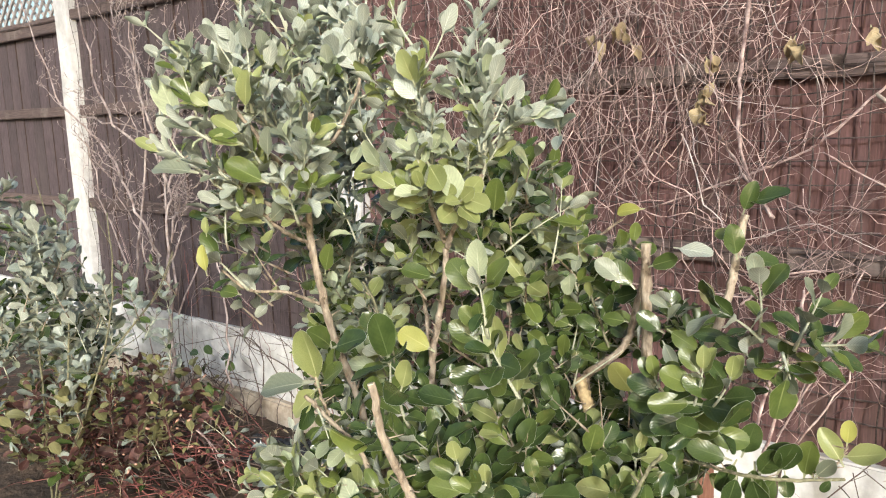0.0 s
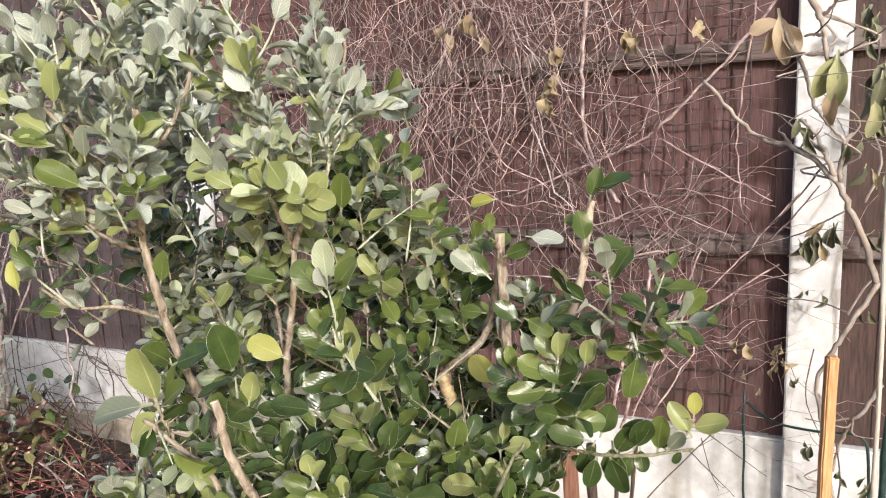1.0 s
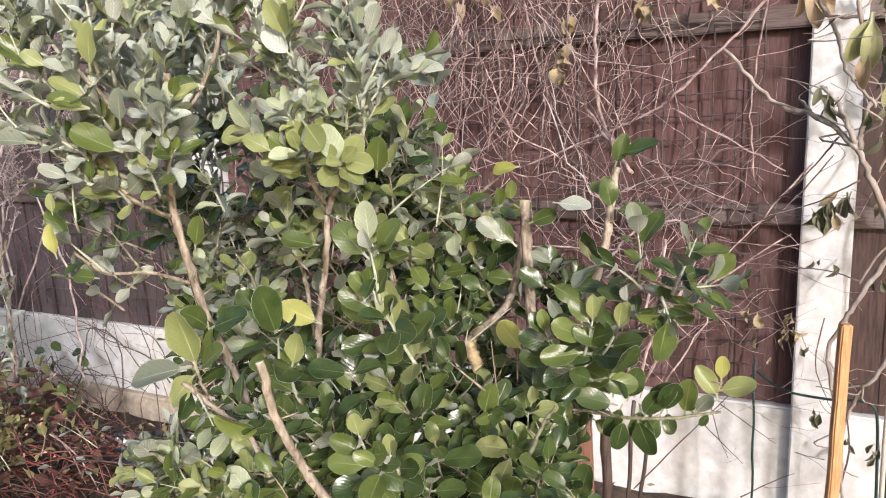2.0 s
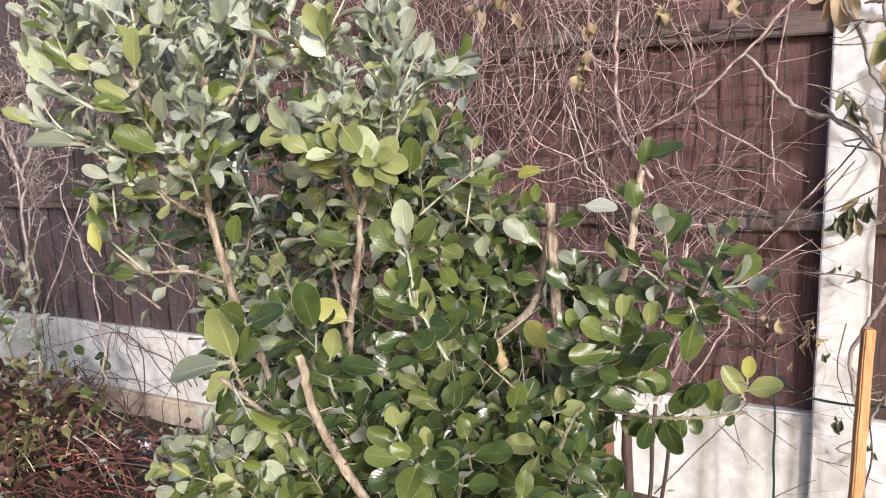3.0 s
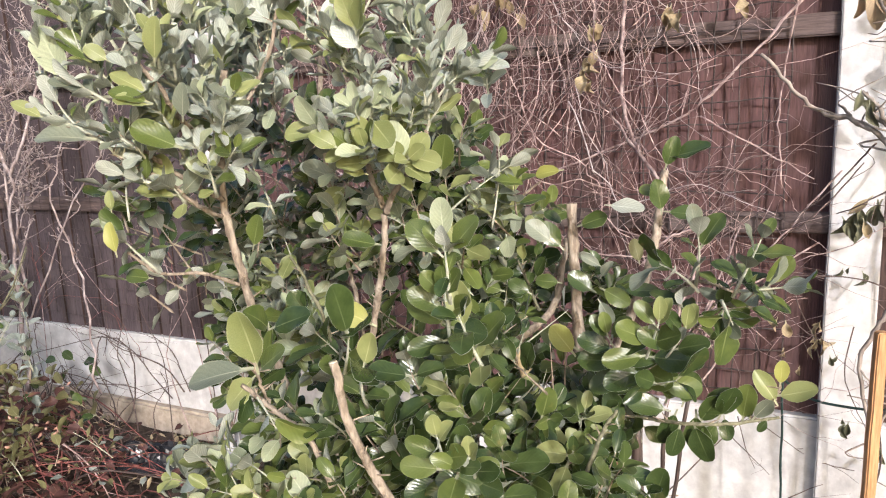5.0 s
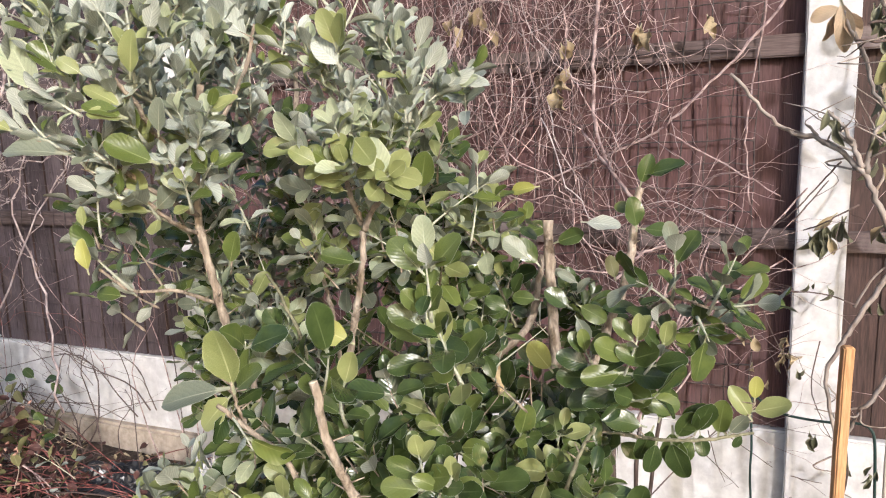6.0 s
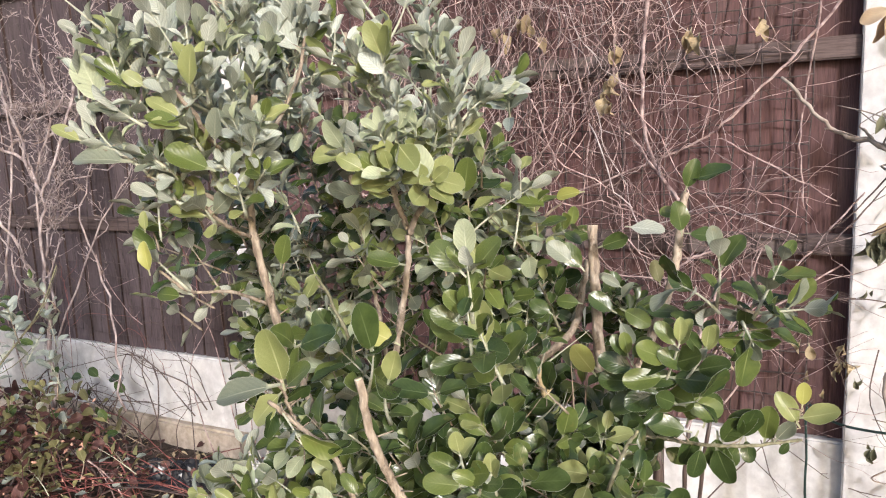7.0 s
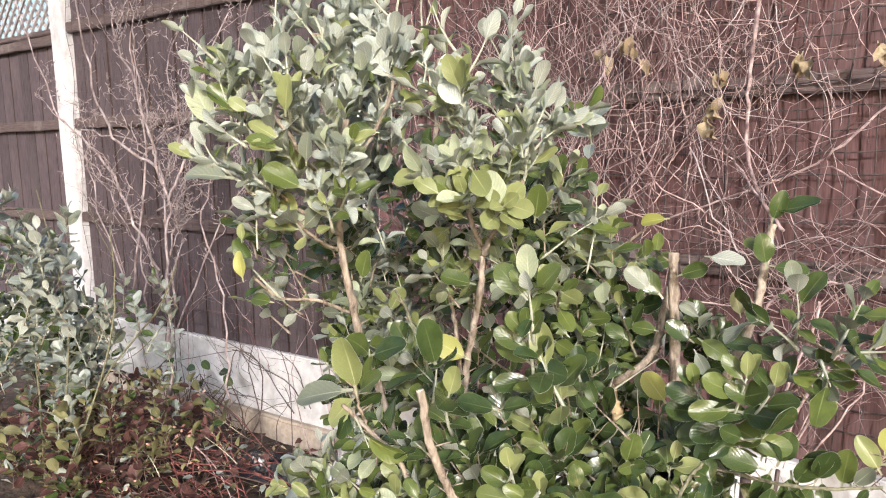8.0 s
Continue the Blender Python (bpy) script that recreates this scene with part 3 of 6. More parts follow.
    stem(0.0035, (-0.704, -0.050, 1.522), (-0.668, -0.050, 1.362), (-0.639, -0.050, 1.198), (-0.662, -0.060, 1.002))
    stem(0.0030, (-0.022, -0.040, 0.867), (-0.216, -0.140, 0.737), (-0.326, -0.200, 0.629))
    stem(0.0028, (0.017, -0.030, 1.044), (-0.086, -0.100, 0.917), (-0.178, -0.180, 0.820), (-0.258, -0.240, 0.720))
    stem(0.0026, (-0.201, -0.040, 0.903), (-0.255, -0.140, 0.749), (-0.312, -0.200, 0.586), (-0.345, -0.240, 0.479))
    stem(0.0052, (-0.341, -0.450, 0.594), (-0.315, -0.450, 0.727), (-0.273, -0.450, 0.855), (-0.258, -0.450, 0.928))
    stem(0.0046, (-0.327, -0.420, 0.558), (-0.289, -0.420, 0.695), (-0.235, -0.420, 0.802), (-0.193, -0.420, 0.854))
    stem(0.0040, (-0.367, -0.500, 0.895), (-0.329, -0.500, 0.939), (-0.285, -0.500, 0.968), (-0.222, -0.500, 0.979))
    stem(0.0028, (-0.890, -0.400, 0.891), (-0.590, -0.400, 0.890), (-0.455, -0.400, 0.891), (-0.341, -0.400, 0.890))
    stem(0.0030, (-0.301, -0.400, 0.594), (-0.246, -0.400, 0.719), (-0.172, -0.400, 0.827))
    stem(0.0028, (-0.271, -0.350, 0.567), (-0.193, -0.350, 0.710), (-0.173, -0.350, 0.764))
    # thin twigs behind the shrub's open side
    acc = Acc()
    for _ in range(75):
        x, z = rng.uniform(-0.50, -0.08), rng.uniform(0.42, 0.95)
        wander(acc, rng, (x, rng.uniform(-0.25, -0.05), z), rng.choice((0.9, 0.1, 2.2, 1.3)) + rng.gauss(0, 0.2), rng.randint(5, 9), 0.04, rng.uniform(0.0007, 0.0015), 0.24, -0.32, -0.02, kids=0.12)
    put_part("side_growth", acc.mesh("side_growth", [M_TWIG]), vine, "fine straw-coloured side twigs", "stuff")
    geo = [leaf_geo(0.30, 0.45, 0.7, 0.6, 0.5, 0.6), leaf_geo(0.34, 0.60, 0.4, -0.7, 0.6, -0.5), leaf_geo(0.24, 0.55, 0.9, 0.5, 0.7, 0.3)]
    metal = []
    for g in geo:
        a = Acc()
        a.leaf(g, Matrix.Identity(4), 0, 0)
        metal.append(a.mesh("dry_leaf", [M_DRY]))
    spots = [(-0.566, -0.100, 1.283), (-0.580, -0.100, 1.312), (-0.551, -0.100, 1.338), (-0.363, -0.080, 1.433), (-0.382, -0.080, 1.415), (-0.813, -0.100, 1.485), (-0.782, -0.100, 1.461), (-0.218, -0.060, 1.441), (-0.008, -0.050, 0.597), (-0.098, -0.120, 0.640), (-0.017, -0.060, 0.644), (-0.558, -0.100, 1.394), (-0.861, -0.100, 1.482)]
    for k, s in enumerate(spots):
        for j in range(2):
            d = Vector((rng.gauss(0, 0.4), rng.gauss(-0.2, 0.3), -1))
            put_part("dry_leaf", metal[(k + j) % 3], vine, "curled straw-coloured dead leaf", m=leaf_pose(Vector(s) + Vector((rng.gauss(0, 0.012), 0, rng.gauss(0.02, 0.012))), d, Vector((rng.gauss(0, 1), -1, 0.3)), rng.uniform(0.03, 0.05)))
    return vine


build_vine()


# ---------------------------------------------------------------- bare shrub and red-stemmed shrub by the far panel
def limb(acc, rng, pts, r0, r1, sides=6, mat=0, kids=0, kid_len=0.35, depth=1, up=0.5, crook=0.0):
    line = through_points(pts, 4)
    n = len(line)
    j = max(crook, min(0.0018, r0 * 0.30))
    line = [line[0]] + [p + Vector((rng.gauss(0, j), rng.gauss(0, j), rng.gauss(0, j))) for p in line[1:]]
    acc.tube(line, [r0 + (r1 - r0) * i / (n - 1) for i in range(n)], sides, mat)
    for i in range(1, n if crook else 0):                  # short spurs and buds
        if rng.random() < 0.6:
            d = Vector((rng.gauss(0, 1), rng.gauss(0, 0.6), rng.gauss(0.5, 0.6))).normalized() * rng.uniform(0.008, 0.026)
            acc.tube([line[i], line[i] + d * 0.8, line[i] + d], [0.0011, 0.0014, 0.0005], 4, mat)
    for k in range(kids):
        i = rng.randint(n // 4, n - 2)
        d = (line[i + 1] - line[i]).normalized()
        d = (d + Vector((rng.gauss(0, 0.6), rng.gauss(0, 0.35), rng.gauss(0.1, 0.4) + up * 0.4))).normalized()
        ln = kid_len * rng.uniform(0.4, 1.1)
        a = line[i]
        b = a + d * ln * 0.5 + Vector((rng.gauss(0, 0.03), rng.gauss(0, 0.02), 0))
        c = a + d * ln + Vector((rng.gauss(0, 0.05), rng.gauss(0, 0.03), up * 0.06))
        rr = (r0 + (r1 - r0) * i / n) * 0.55
        limb(acc, rng, [a, b, c], rr, rr * 0.45, 4, mat, 3 if depth > 0 else 0, ln * 0.6, depth - 1, up, crook * 0.7)


def build_bare_shrub():
    rng = random.Random(21)
    at = (-2.457, -0.420, 0.626)
    shrub = thing("bare_shrub", (at[0], at[1], 0.0), "leafless shrub with pale branching twigs before the fence", "shrub")
    def branch(r, *pts):
        acc = Acc()
        limb(acc, rng, pts, r * 0.70, r * 0.26, 6, 0, 6, 0.22, 1, 0.5, 0.0060)
        put_part("branch", acc.mesh("branch", [M_PALEBARK]), shrub)

    branch(0.014, (-2.499, -0.420, 0.306), (-2.465, -0.420, 0.625), (-2.452, -0.420, 0.886), (-2.413, -0.420, 1.076))
    branch(0.009, (-2.413, -0.420, 1.076), (-2.489, -0.420, 1.179), (-2.644, -0.440, 1.274), (-2.776, -0.460, 1.437), (-2.795, -0.480, 1.688), (-2.762, -0.500, 1.883))
    branch(0.008, (-2.414, -0.420, 1.066), (-2.348, -0.400, 1.179), (-2.297, -0.360, 1.378), (-2.271, -0.330, 1.535), (-2.166, -0.300, 1.720))
    branch(0.008, (-2.445, -0.420, 1.117), (-2.493, -0.420, 1.282), (-2.612, -0.400, 1.493), (-2.735, -0.380, 1.692), (-2.779, -0.360, 1.866))
    branch(0.008, (-2.537, -0.400, 0.790), (-2.629, -0.420, 0.962), (-2.707, -0.440, 1.113), (-2.826, -0.460, 1.266), (-2.960, -0.500, 1.379), (-3.077, -0.500, 1.560), (-3.199, -0.520, 1.854))
    branch(0.007, (-2.452, -0.420, 0.800), (-2.465, -0.360, 0.963), (-2.430, -0.360, 1.025))
    branch(0.006, (-2.644, -0.420, 0.603), (-2.599, -0.420, 0.788), (-2.649, -0.450, 0.964), (-2.802, -0.500, 1.224))
    branch(0.006, (-2.457, -0.420, 1.158), (-2.586, -0.360, 1.346), (-2.680, -0.340, 1.606), (-2.686, -0.340, 1.816))
    branch(0.005, (-2.430, -0.420, 0.564), (-2.269, -0.360, 0.911), (-2.136, -0.300, 1.115), (-2.120, -0.280, 1.214))
    branch(0.005, (-2.659, -0.450, 0.698), (-2.781, -0.500, 1.116), (-2.783, -0.500, 1.331))
    branch(0.005, (-2.380, -0.360, 1.238), (-2.244, -0.300, 1.416), (-2.139, -0.280, 1.644), (-2.067, -0.280, 1.785))
    branch(0.005, (-2.917, -0.460, 1.334), (-2.655, -0.420, 1.295), (-2.471, -0.380, 1.240), (-2.350, -0.340, 1.299))
    branch(0.0075, (-2.680, -0.420, 0.638), (-2.665, -0.410, 0.888), (-2.562, -0.400, 1.187), (-2.580, -0.400, 1.436), (-2.604, -0.400, 1.677))
    branch(0.0070, (-2.452, -0.400, 0.651), (-2.477, -0.390, 0.851), (-2.498, -0.380, 1.088), (-2.401, -0.370, 1.315), (-2.452, -0.360, 1.539), (-2.354, -0.360, 1.708))
    branch(0.0060, (-2.203, -0.360, 0.312), (-2.236, -0.340, 0.572), (-2.300, -0.330, 0.828), (-2.348, -0.330, 1.025), (-2.215, -0.320, 1.214), (-2.132, -0.310, 1.375))
    branch(0.0055, (-2.551, -0.380, 1.018), (-2.385, -0.360, 1.102), (-2.226, -0.340, 1.145), (-2.069, -0.330, 1.183))
    branch(0.0050, (-2.600, -0.400, 1.207), (-2.485, -0.380, 1.299), (-2.351, -0.360, 1.368), (-2.247, -0.350, 1.524))


build_bare_shrub()


def build_red_shrub():
    """Arching thin red canes with a few small leaves, low by the far gravel board."""
    rng = random.Random(33)
    shrub = thing("red_stemmed_shrub", (-2.45, -0.45, 0.0), "low straggling shrub with arching reddish stems", "shrub")
    for k in range(105):
        a = Vector((rng.uniform(-3.1, -1.75), rng.uniform(-0.80, -0.18), -0.02))
        h = rng.uniform(0.08, 0.36) * (1.0 if a.x < -2.3 else 0.45)
        d = Vector((rng.gauss(0, 0.26), rng.gauss(-0.06, 0.16), 0))
        acc = Acc()
        limb(acc, rng, [a, a + d * 0.4 + Vector((0, 0, h * 0.75)), a + d * 1.1 + Vector((0, 0, h)), a + d * 1.9 + Vector((0, 0, h * 0.72))], rng.uniform(0.0020, 0.0046), 0.0012, 4, 0, 3, 0.16, 0, 0.1)
        put_part("cane", acc.mesh("cane", [M_REDSTEM if k % 3 else M_DARKTWIG]), shrub)
    for k in range(7):
        a = Vector((rng.triangular(-3.0, -1.75, -2.5), rng.uniform(-0.34, -0.10), 0.0))
        h = rng.uniform(0.25, 0.60)
        acc = Acc()
        b = a + Vector((rng.gauss(0, 0.10), rng.gauss(0, 0.04), h * 0.4))
        c = b + Vector((rng.gauss(0, 0.16), rng.gauss(0, 0.04), h * 0.35))
        limb(acc, rng, [a, b, c, c + Vector((rng.gauss(0, 0.20), rng.gauss(0, 0.04), h * rng.uniform(-0.2, 0.3)))], rng.uniform(0.0026, 0.0040), 0.0012, 5, 0, 3, 0.24, 0, 0.1)
        put_part("twig", acc.mesh("twig", [M_DARKTWIG]), shrub)
    for k in range(14):                                    # thin upright twigs against the panel
        a = Vector((rng.uniform(-3.3, -1.80), rng.uniform(-0.30, -0.06), 0.02))
        h = rng.uniform(0.55, 1.05)
        acc = Acc()
        b = a + Vector((rng.gauss(0, 0.08), rng.gauss(0, 0.03), h * 0.45))
        limb(acc, rng, [a, b, b + Vector((rng.gauss(0, 0.20), rng.gauss(0, 0.04), h * 0.3)), b + Vector((rng.gauss(0, 0.30), rng.gauss(0, 0.05), h * 0.55))], rng.uniform(0.0014, 0.0024), 0.0007, 4, 0, 5, 0.2, 0, 0.2)
        put_part("cane", acc.mesh("cane", [M_TWIG if k % 2 == 0 else M_DARKTWIG]), shrub)
    def arch(r, *pts, dark=False):
        a = Acc()
        limb(a, rng, pts, r, r * 0.5, 6, 0, 4, 0.10, 0, 0.1)
        put_part("cane", a.mesh("cane", [M_DARKTWIG if dark else M_TWIG if r > 0.003 else M_REDSTEM]), shrub, "dark forked twig" if dark else "arching pinkish cane")

    arch(0.0034, (-2.702, -0.550, 0.099), (-2.417, -0.520, 0.207), (-2.226, -0.500, 0.177), (-2.113, -0.480, 0.066), (-2.076, -0.460, -0.104))
    arch(0.0030, (-2.440, -0.450, 0.266), (-2.247, -0.450, 0.243), (-2.113, -0.450, 0.112), (-2.058, -0.450, -0.085))
    arch(0.0028, (-2.354, -0.400, 0.300), (-2.208, -0.400, 0.196), (-2.120, -0.400, 0.022), (-2.083, -0.400, -0.141))
    arch(0.0026, (-2.567, -0.600, 0.084), (-2.298, -0.580, 0.123), (-2.136, -0.550, 0.058), (-2.053, -0.550, -0.045))
    arch(0.0032, (-2.704, -0.450, 0.134), (-2.401, -0.450, 0.178), (-2.241, -0.450, 0.104), (-2.160, -0.450, -0.051))
    arch(0.0030, (-2.793, -0.550, 0.054), (-2.470, -0.550, 0.153), (-2.281, -0.520, 0.078), (-2.227, -0.500, -0.070))
    arch(0.0026, (-2.959, -0.620, -0.155), (-2.551, -0.600, 0.063), (-2.297, -0.580, 0.077), (-2.186, -0.550, -0.013))
    arch(0.0026, (-1.924, -0.260, 0.316), (-1.995, -0.260, 0.392), (-2.131, -0.260, 0.430), (-2.230, -0.260, 0.452), (-2.265, -0.260, 0.514), dark=True)
    arch(0.0027, (-2.120, -0.300, 0.160), (-2.126, -0.300, 0.270), (-2.153, -0.300, 0.375), (-2.171, -0.300, 0.449), (-2.126, -0.300, 0.550), dark=True)
    arch(0.0027, (-2.185, -0.340, 0.161), (-2.174, -0.340, 0.279), (-2.225, -0.340, 0.370), (-2.248, -0.340, 0.410), dark=True)
    arch(0.0024, (-2.025, -0.220, 0.264), (-2.101, -0.220, 0.332), (-2.190, -0.220, 0.421), (-2.333, -0.220, 0.473), (-2.456, -0.220, 0.496), dark=True)
    arch(0.0022, (-2.473, -0.300, 0.289), (-2.235, -0.300, 0.321), (-2.104, -0.300, 0.322), (-1.996, -0.300, 0.289), dark=True)
    arch(0.0021, (-1.917, -0.240, 0.309), (-1.948, -0.240, 0.380), (-1.980, -0.240, 0.451), (-2.057, -0.240, 0.496), dark=True)
    arch(0.0027, (-2.239, -0.380, 0.175), (-2.118, -0.380, 0.206), (-2.036, -0.380, 0.196), dark=True)
    arch(0.0019, (-2.329, -0.280, 0.163), (-2.345, -0.280, 0.253), (-2.383, -0.280, 0.305), dark=True)
    arch(0.0019, (-2.085, -0.260, 0.149), (-2.072, -0.260, 0.240), (-2.004, -0.260, 0.326), (-2.025, -0.260, 0.377), dark=True)
    acc = Acc()
    for k in range(230):
        p = Vector((rng.uniform(-3.2, -1.85), rng.uniform(-0.85, -0.25), rng.uniform(0.03, 0.36)))
        p.z *= 1.0 if p.x < -2.5 else 0.5
        d = Vector((rng.gauss(0, 1), rng.gauss(-0.3, 0.8), rng.gauss(0.1, 0.5)))
        acc.leaf(LEAF_SHAPES[k % 6], leaf_pose(p, d, Vector((rng.gauss(0, 0.4), rng.gauss(-0.3, 0.4), 1)), rng.uniform(0.024, 0.05)), rng.choice((0, 1, 2, 2, 2)), rng.choice((2, 3)))
    put_part("foliage", acc.mesh("foliage", [M_OLIVE, M_BLUELEAF, M_BROWNLEAF, M_OLIVE]), shrub, "sparse olive and brown small leaves", "stuff")
    fine = Acc()
    for k in range(22):
        x = rng.triangular(-3.25, -1.80, -2.45)
        wander(fine, rng, (x, rng.uniform(-0.42, -0.10), rng.uniform(0.30, 0.75)), rng.choice((1.57, 1.1, 2.0, 0.5, 2.6)) + rng.gauss(0, 0.25), rng.randint(7, 16), 0.032, rng.uniform(0.0009, 0.0019), 0.22, -0.45, -0.05, 0.0, k % 3, 0.12)
    put_part("dry_growth", fine.mesh("dry_growth", [M_TWIG, M_DARKTWIG, M_REDSTEM]), shrub, "fine bare pinkish and red twigs", "stuff")
    buds = Acc()
    for k in range(70):
        p = Vector((rng.triangular(-2.75, -1.95, -2.3), rng.uniform(-0.85, -0.50), rng.uniform(0.16, 0.42)))
        d = Vector((rng.gauss(0, 1), rng.gauss(0, 1), rng.gauss(0.5, 0.6))).normalized() * 0.009
        buds.tube([p - d, p - d * 0.5, p, p + d * 0.6, p + d], [0.001, 0.0032, 0.0042, 0.003, 0.0006], 6)
    put_part("bud_scatter", buds.mesh("bud_scatter", [M_BUD]), shrub, "small pinkish buds among the leaves", "stuff")
    brush = Acc()

    def thicket(n, centre, radii, tint, size):
        for _ in range(n):
            tip = Vector(centre) + Vector((rng.uniform(-1, 1) * radii[0], rng.uniform(-1, 1) * radii[1], rng.uniform(-1, 1) * radii[2]))
            d = Vector((rng.gauss(0, 0.5), rng.gauss(-0.2, 0.4), rng.uniform(0.4, 1.0))).normalized()
            pts, leaves, ln = sprig(tip - d * rng.uniform(0.08, 0.15), tip, rng.choice((3, 4, 5)), size * rng.uniform(0.8, 1.15), rng, (78, 35), 0.1, 0.8, 0.1, 0.15)
            brush.tube(pts, [0.0018 * (1 - 0.13 * i) for i in range(6)], 4, rng.choice((SHOOT_I, BARK_I, TOP_NAMES.index("brown"))))
            for m, frac in leaves:
                brush.leaf(LEAF_SHAPES[rng.randint(0, 6)], m, TOP_NAMES.index(pick(rng, tint)), TOP_NAMES.index("olive"))

    thicket(17, (-2.70, -0.72, 0.24), (0.26, 0.12, 0.14), "brush", 0.052)
    thicket(13, (-2.35, -0.72, 0.26), (0.22, 0.12, 0.13), "brush", 0.050)
    thicket(9, (-2.08, -0.66, 0.33), (0.14, 0.10, 0.10), "brush", 0.046)
    thicket(9, (-2.50, -0.42, 0.32), (0.16, 0.08, 0.12), "brush", 0.050)
    thicket(14, (-2.95, -0.80, 0.22), (0.24, 0.12, 0.14), "dark", 0.052)
    put_part("undergrowth", brush.mesh("undergrowth", LEAF_MATS), shrub, "tangle of olive, brown and grey-green leaves", "stuff")
    a = Acc()
    limb(a, rng, [(-2.463, -0.250, 0.111), (-2.465, -0.250, 0.247), (-2.537, -0.250, 0.339)], 0.003, 0.0015, 5)
    limb(a, rng, [(-2.465, -0.250, 0.247), (-2.372, -0.250, 0.336), (-2.336, -0.250, 0.373)], 0.002, 0.001, 5)
    put_part("twig", a.mesh("twig", [M_DARKTWIG]), shrub)
    for p, d in (((-2.565, -0.250, 0.354), (-1, 0, 0.0)), ((-2.470, -0.250, 0.369), (-0.6, 0, 0.35)), ((-2.510, -0.250, 0.320), (-0.5, 0, -0.6)), ((-2.383, -0.250, 0.357), (0.7, 0, -0.5)), ((-2.560, -0.250, 0.234), (0.2, 0, -0.8)), ((-2.411, -0.250, 0.365), (0.9, 0, 0.2)), ((-2.567, -0.250, 0.130), (0.1, 0.0, -0.9))):
        put_part("leaf", leaf_mesh(0, "dark"), shrub, "dark grey-green oval leaf", m=leaf_pose(Vector(p), Vector(d), Vector((0.2, -0.7, 0.7)), 0.055))


build_red_shrub()


def build_litter():
    rng = random.Random(8)
    acc = Acc()
    shapes = [leaf_geo(0.17, 0.5, 0.6, 0.5, 0.8, 0.4), leaf_geo(0.22, 0.4, -0.5, 0.4, 0.6, -0.3)]
    for k in range(600):
        p = Vector((rng.uniform(-3.4, 0.4), -abs(rng.gauss(0, 0.45)) - 0.02, 0))
        p.z = 0.09 * max(0, min(1, (p.x + 1.6) / 1.2)) * max(0, 1 + p.y / 1.2) + rng.uniform(0.005, 0.03)
        acc.leaf(shapes[k % 2], leaf_pose(p, Vector((rng.gauss(0, 1), rng.gauss(0, 1), rng.gauss(0, 0.2))), Vector((rng.gauss(0, 0.4), rng.gauss(0, 0.4), 1)), rng.uniform(0.02, 0.05)), rng.choice((0, 1, 1)), 0)
    tagged(new("leaf_litter", acc.mesh("leaf_litter", [M_DRY, M_BROWNLEAF])), "fallen brown leaves scattered on the soil", "leaf litter", kind="stuff")


def build_plastic(at, turn, wide, deep, high, mat, label):
    """A crumpled sheet with sharp folds."""
    bm = bmesh.new()
    bmesh.ops.create_grid(bm, x_segments=26, y_segments=26, size=0.5)
    for v in bm.verts:
        q = v.co * 4.5 + Vector((at[0] * 7, 0, 0))
        fold = abs(noise.noise(q)) + 0.5 * abs(noise.noise(q * 2.3)) + 0.25 * noise.noise(q * 5)
        edge = 1 - 0.9 * max(abs(v.co.x), abs(v.co.y)) / 0.5
        v.co = Vector((v.co.x * wide, v.co.y * deep, 0.02 + high * fold * (0.35 + edge)))
    me = bpy.data.meshes.new("plastic_sheet")
    bm.to_mesh(me)
    bm.free()
    me.materials.append(mat)
    ob = new("plastic_sheet", me)
    ob.modifiers.new("thick", "SOLIDIFY").thickness = 0.002
    ob.matrix_basis = Matrix.Translation(at) @ Matrix.Rotation(turn, 4, "Z")
    tagged(ob, label, "plastic sheet", "plastic sheets")


build_litter()
build_plastic((-2.10, -0.26, 0.02), 0.3, 0.34, 0.22, 0.07, M_PLASTIC, "crumpled shiny black plastic sheet lying on the soil")
build_plastic((-1.80, -0.20, 0.03), -0.2, 0.16, 0.14, 0.16, M_PALEPLASTIC, "crumpled milky plastic wrap lying by the footing")


# ---------------------------------------------------------------- stakes, canes, wire hoop
def build_stake(name, foot, top, w, mat, label, category="stake", seed=1):
    foot, top = Vector(foot), Vector(top)
    ln = (top - foot).length
    me = box(name, (-w / 2, -w / 2, 0), (w / 2, w / 2, ln), mat, 0.003, 12, 2, 0.0025, seed)
    ob = new(name, me)
    ob.matrix_basis = Matrix.Translation(foot) @ (top - foot).to_track_quat("Z", "Y").to_matrix().to_4x4() @ Matrix.Rotation(0.35, 4, "Z")
    return tagged(ob, label, category)


build_stake("wooden_stake", (0.078, -0.370, 0.02), (0.083, -0.370, 0.752), 0.0225, M_STAKE, "orange-brown square timber stake standing before a white post")
build_stake("wooden_stake", (-0.399, -0.530, 0.020), (-0.414, -0.530, 0.561), 0.033, M_BROWNSTAKE, "reddish-brown timber stake standing within the green shrub", seed=4)


def build_cane(foot, top, r, mat, label, name="garden_cane"):
    foot, top = Vector(foot), Vector(top)
    acc = Acc()
    pts = [foot.lerp(top, k / 12) + Vector((0.0015 * math.sin(k * 1.7), 0, 0)) for k in range(13)]
    acc.tube(pts, [r * (1.12 if k % 4 == 2 else 1.0) for k in range(13)], 8)
    tagged(new(name, acc.mesh(name, [mat])), label, "cane", "garden canes")


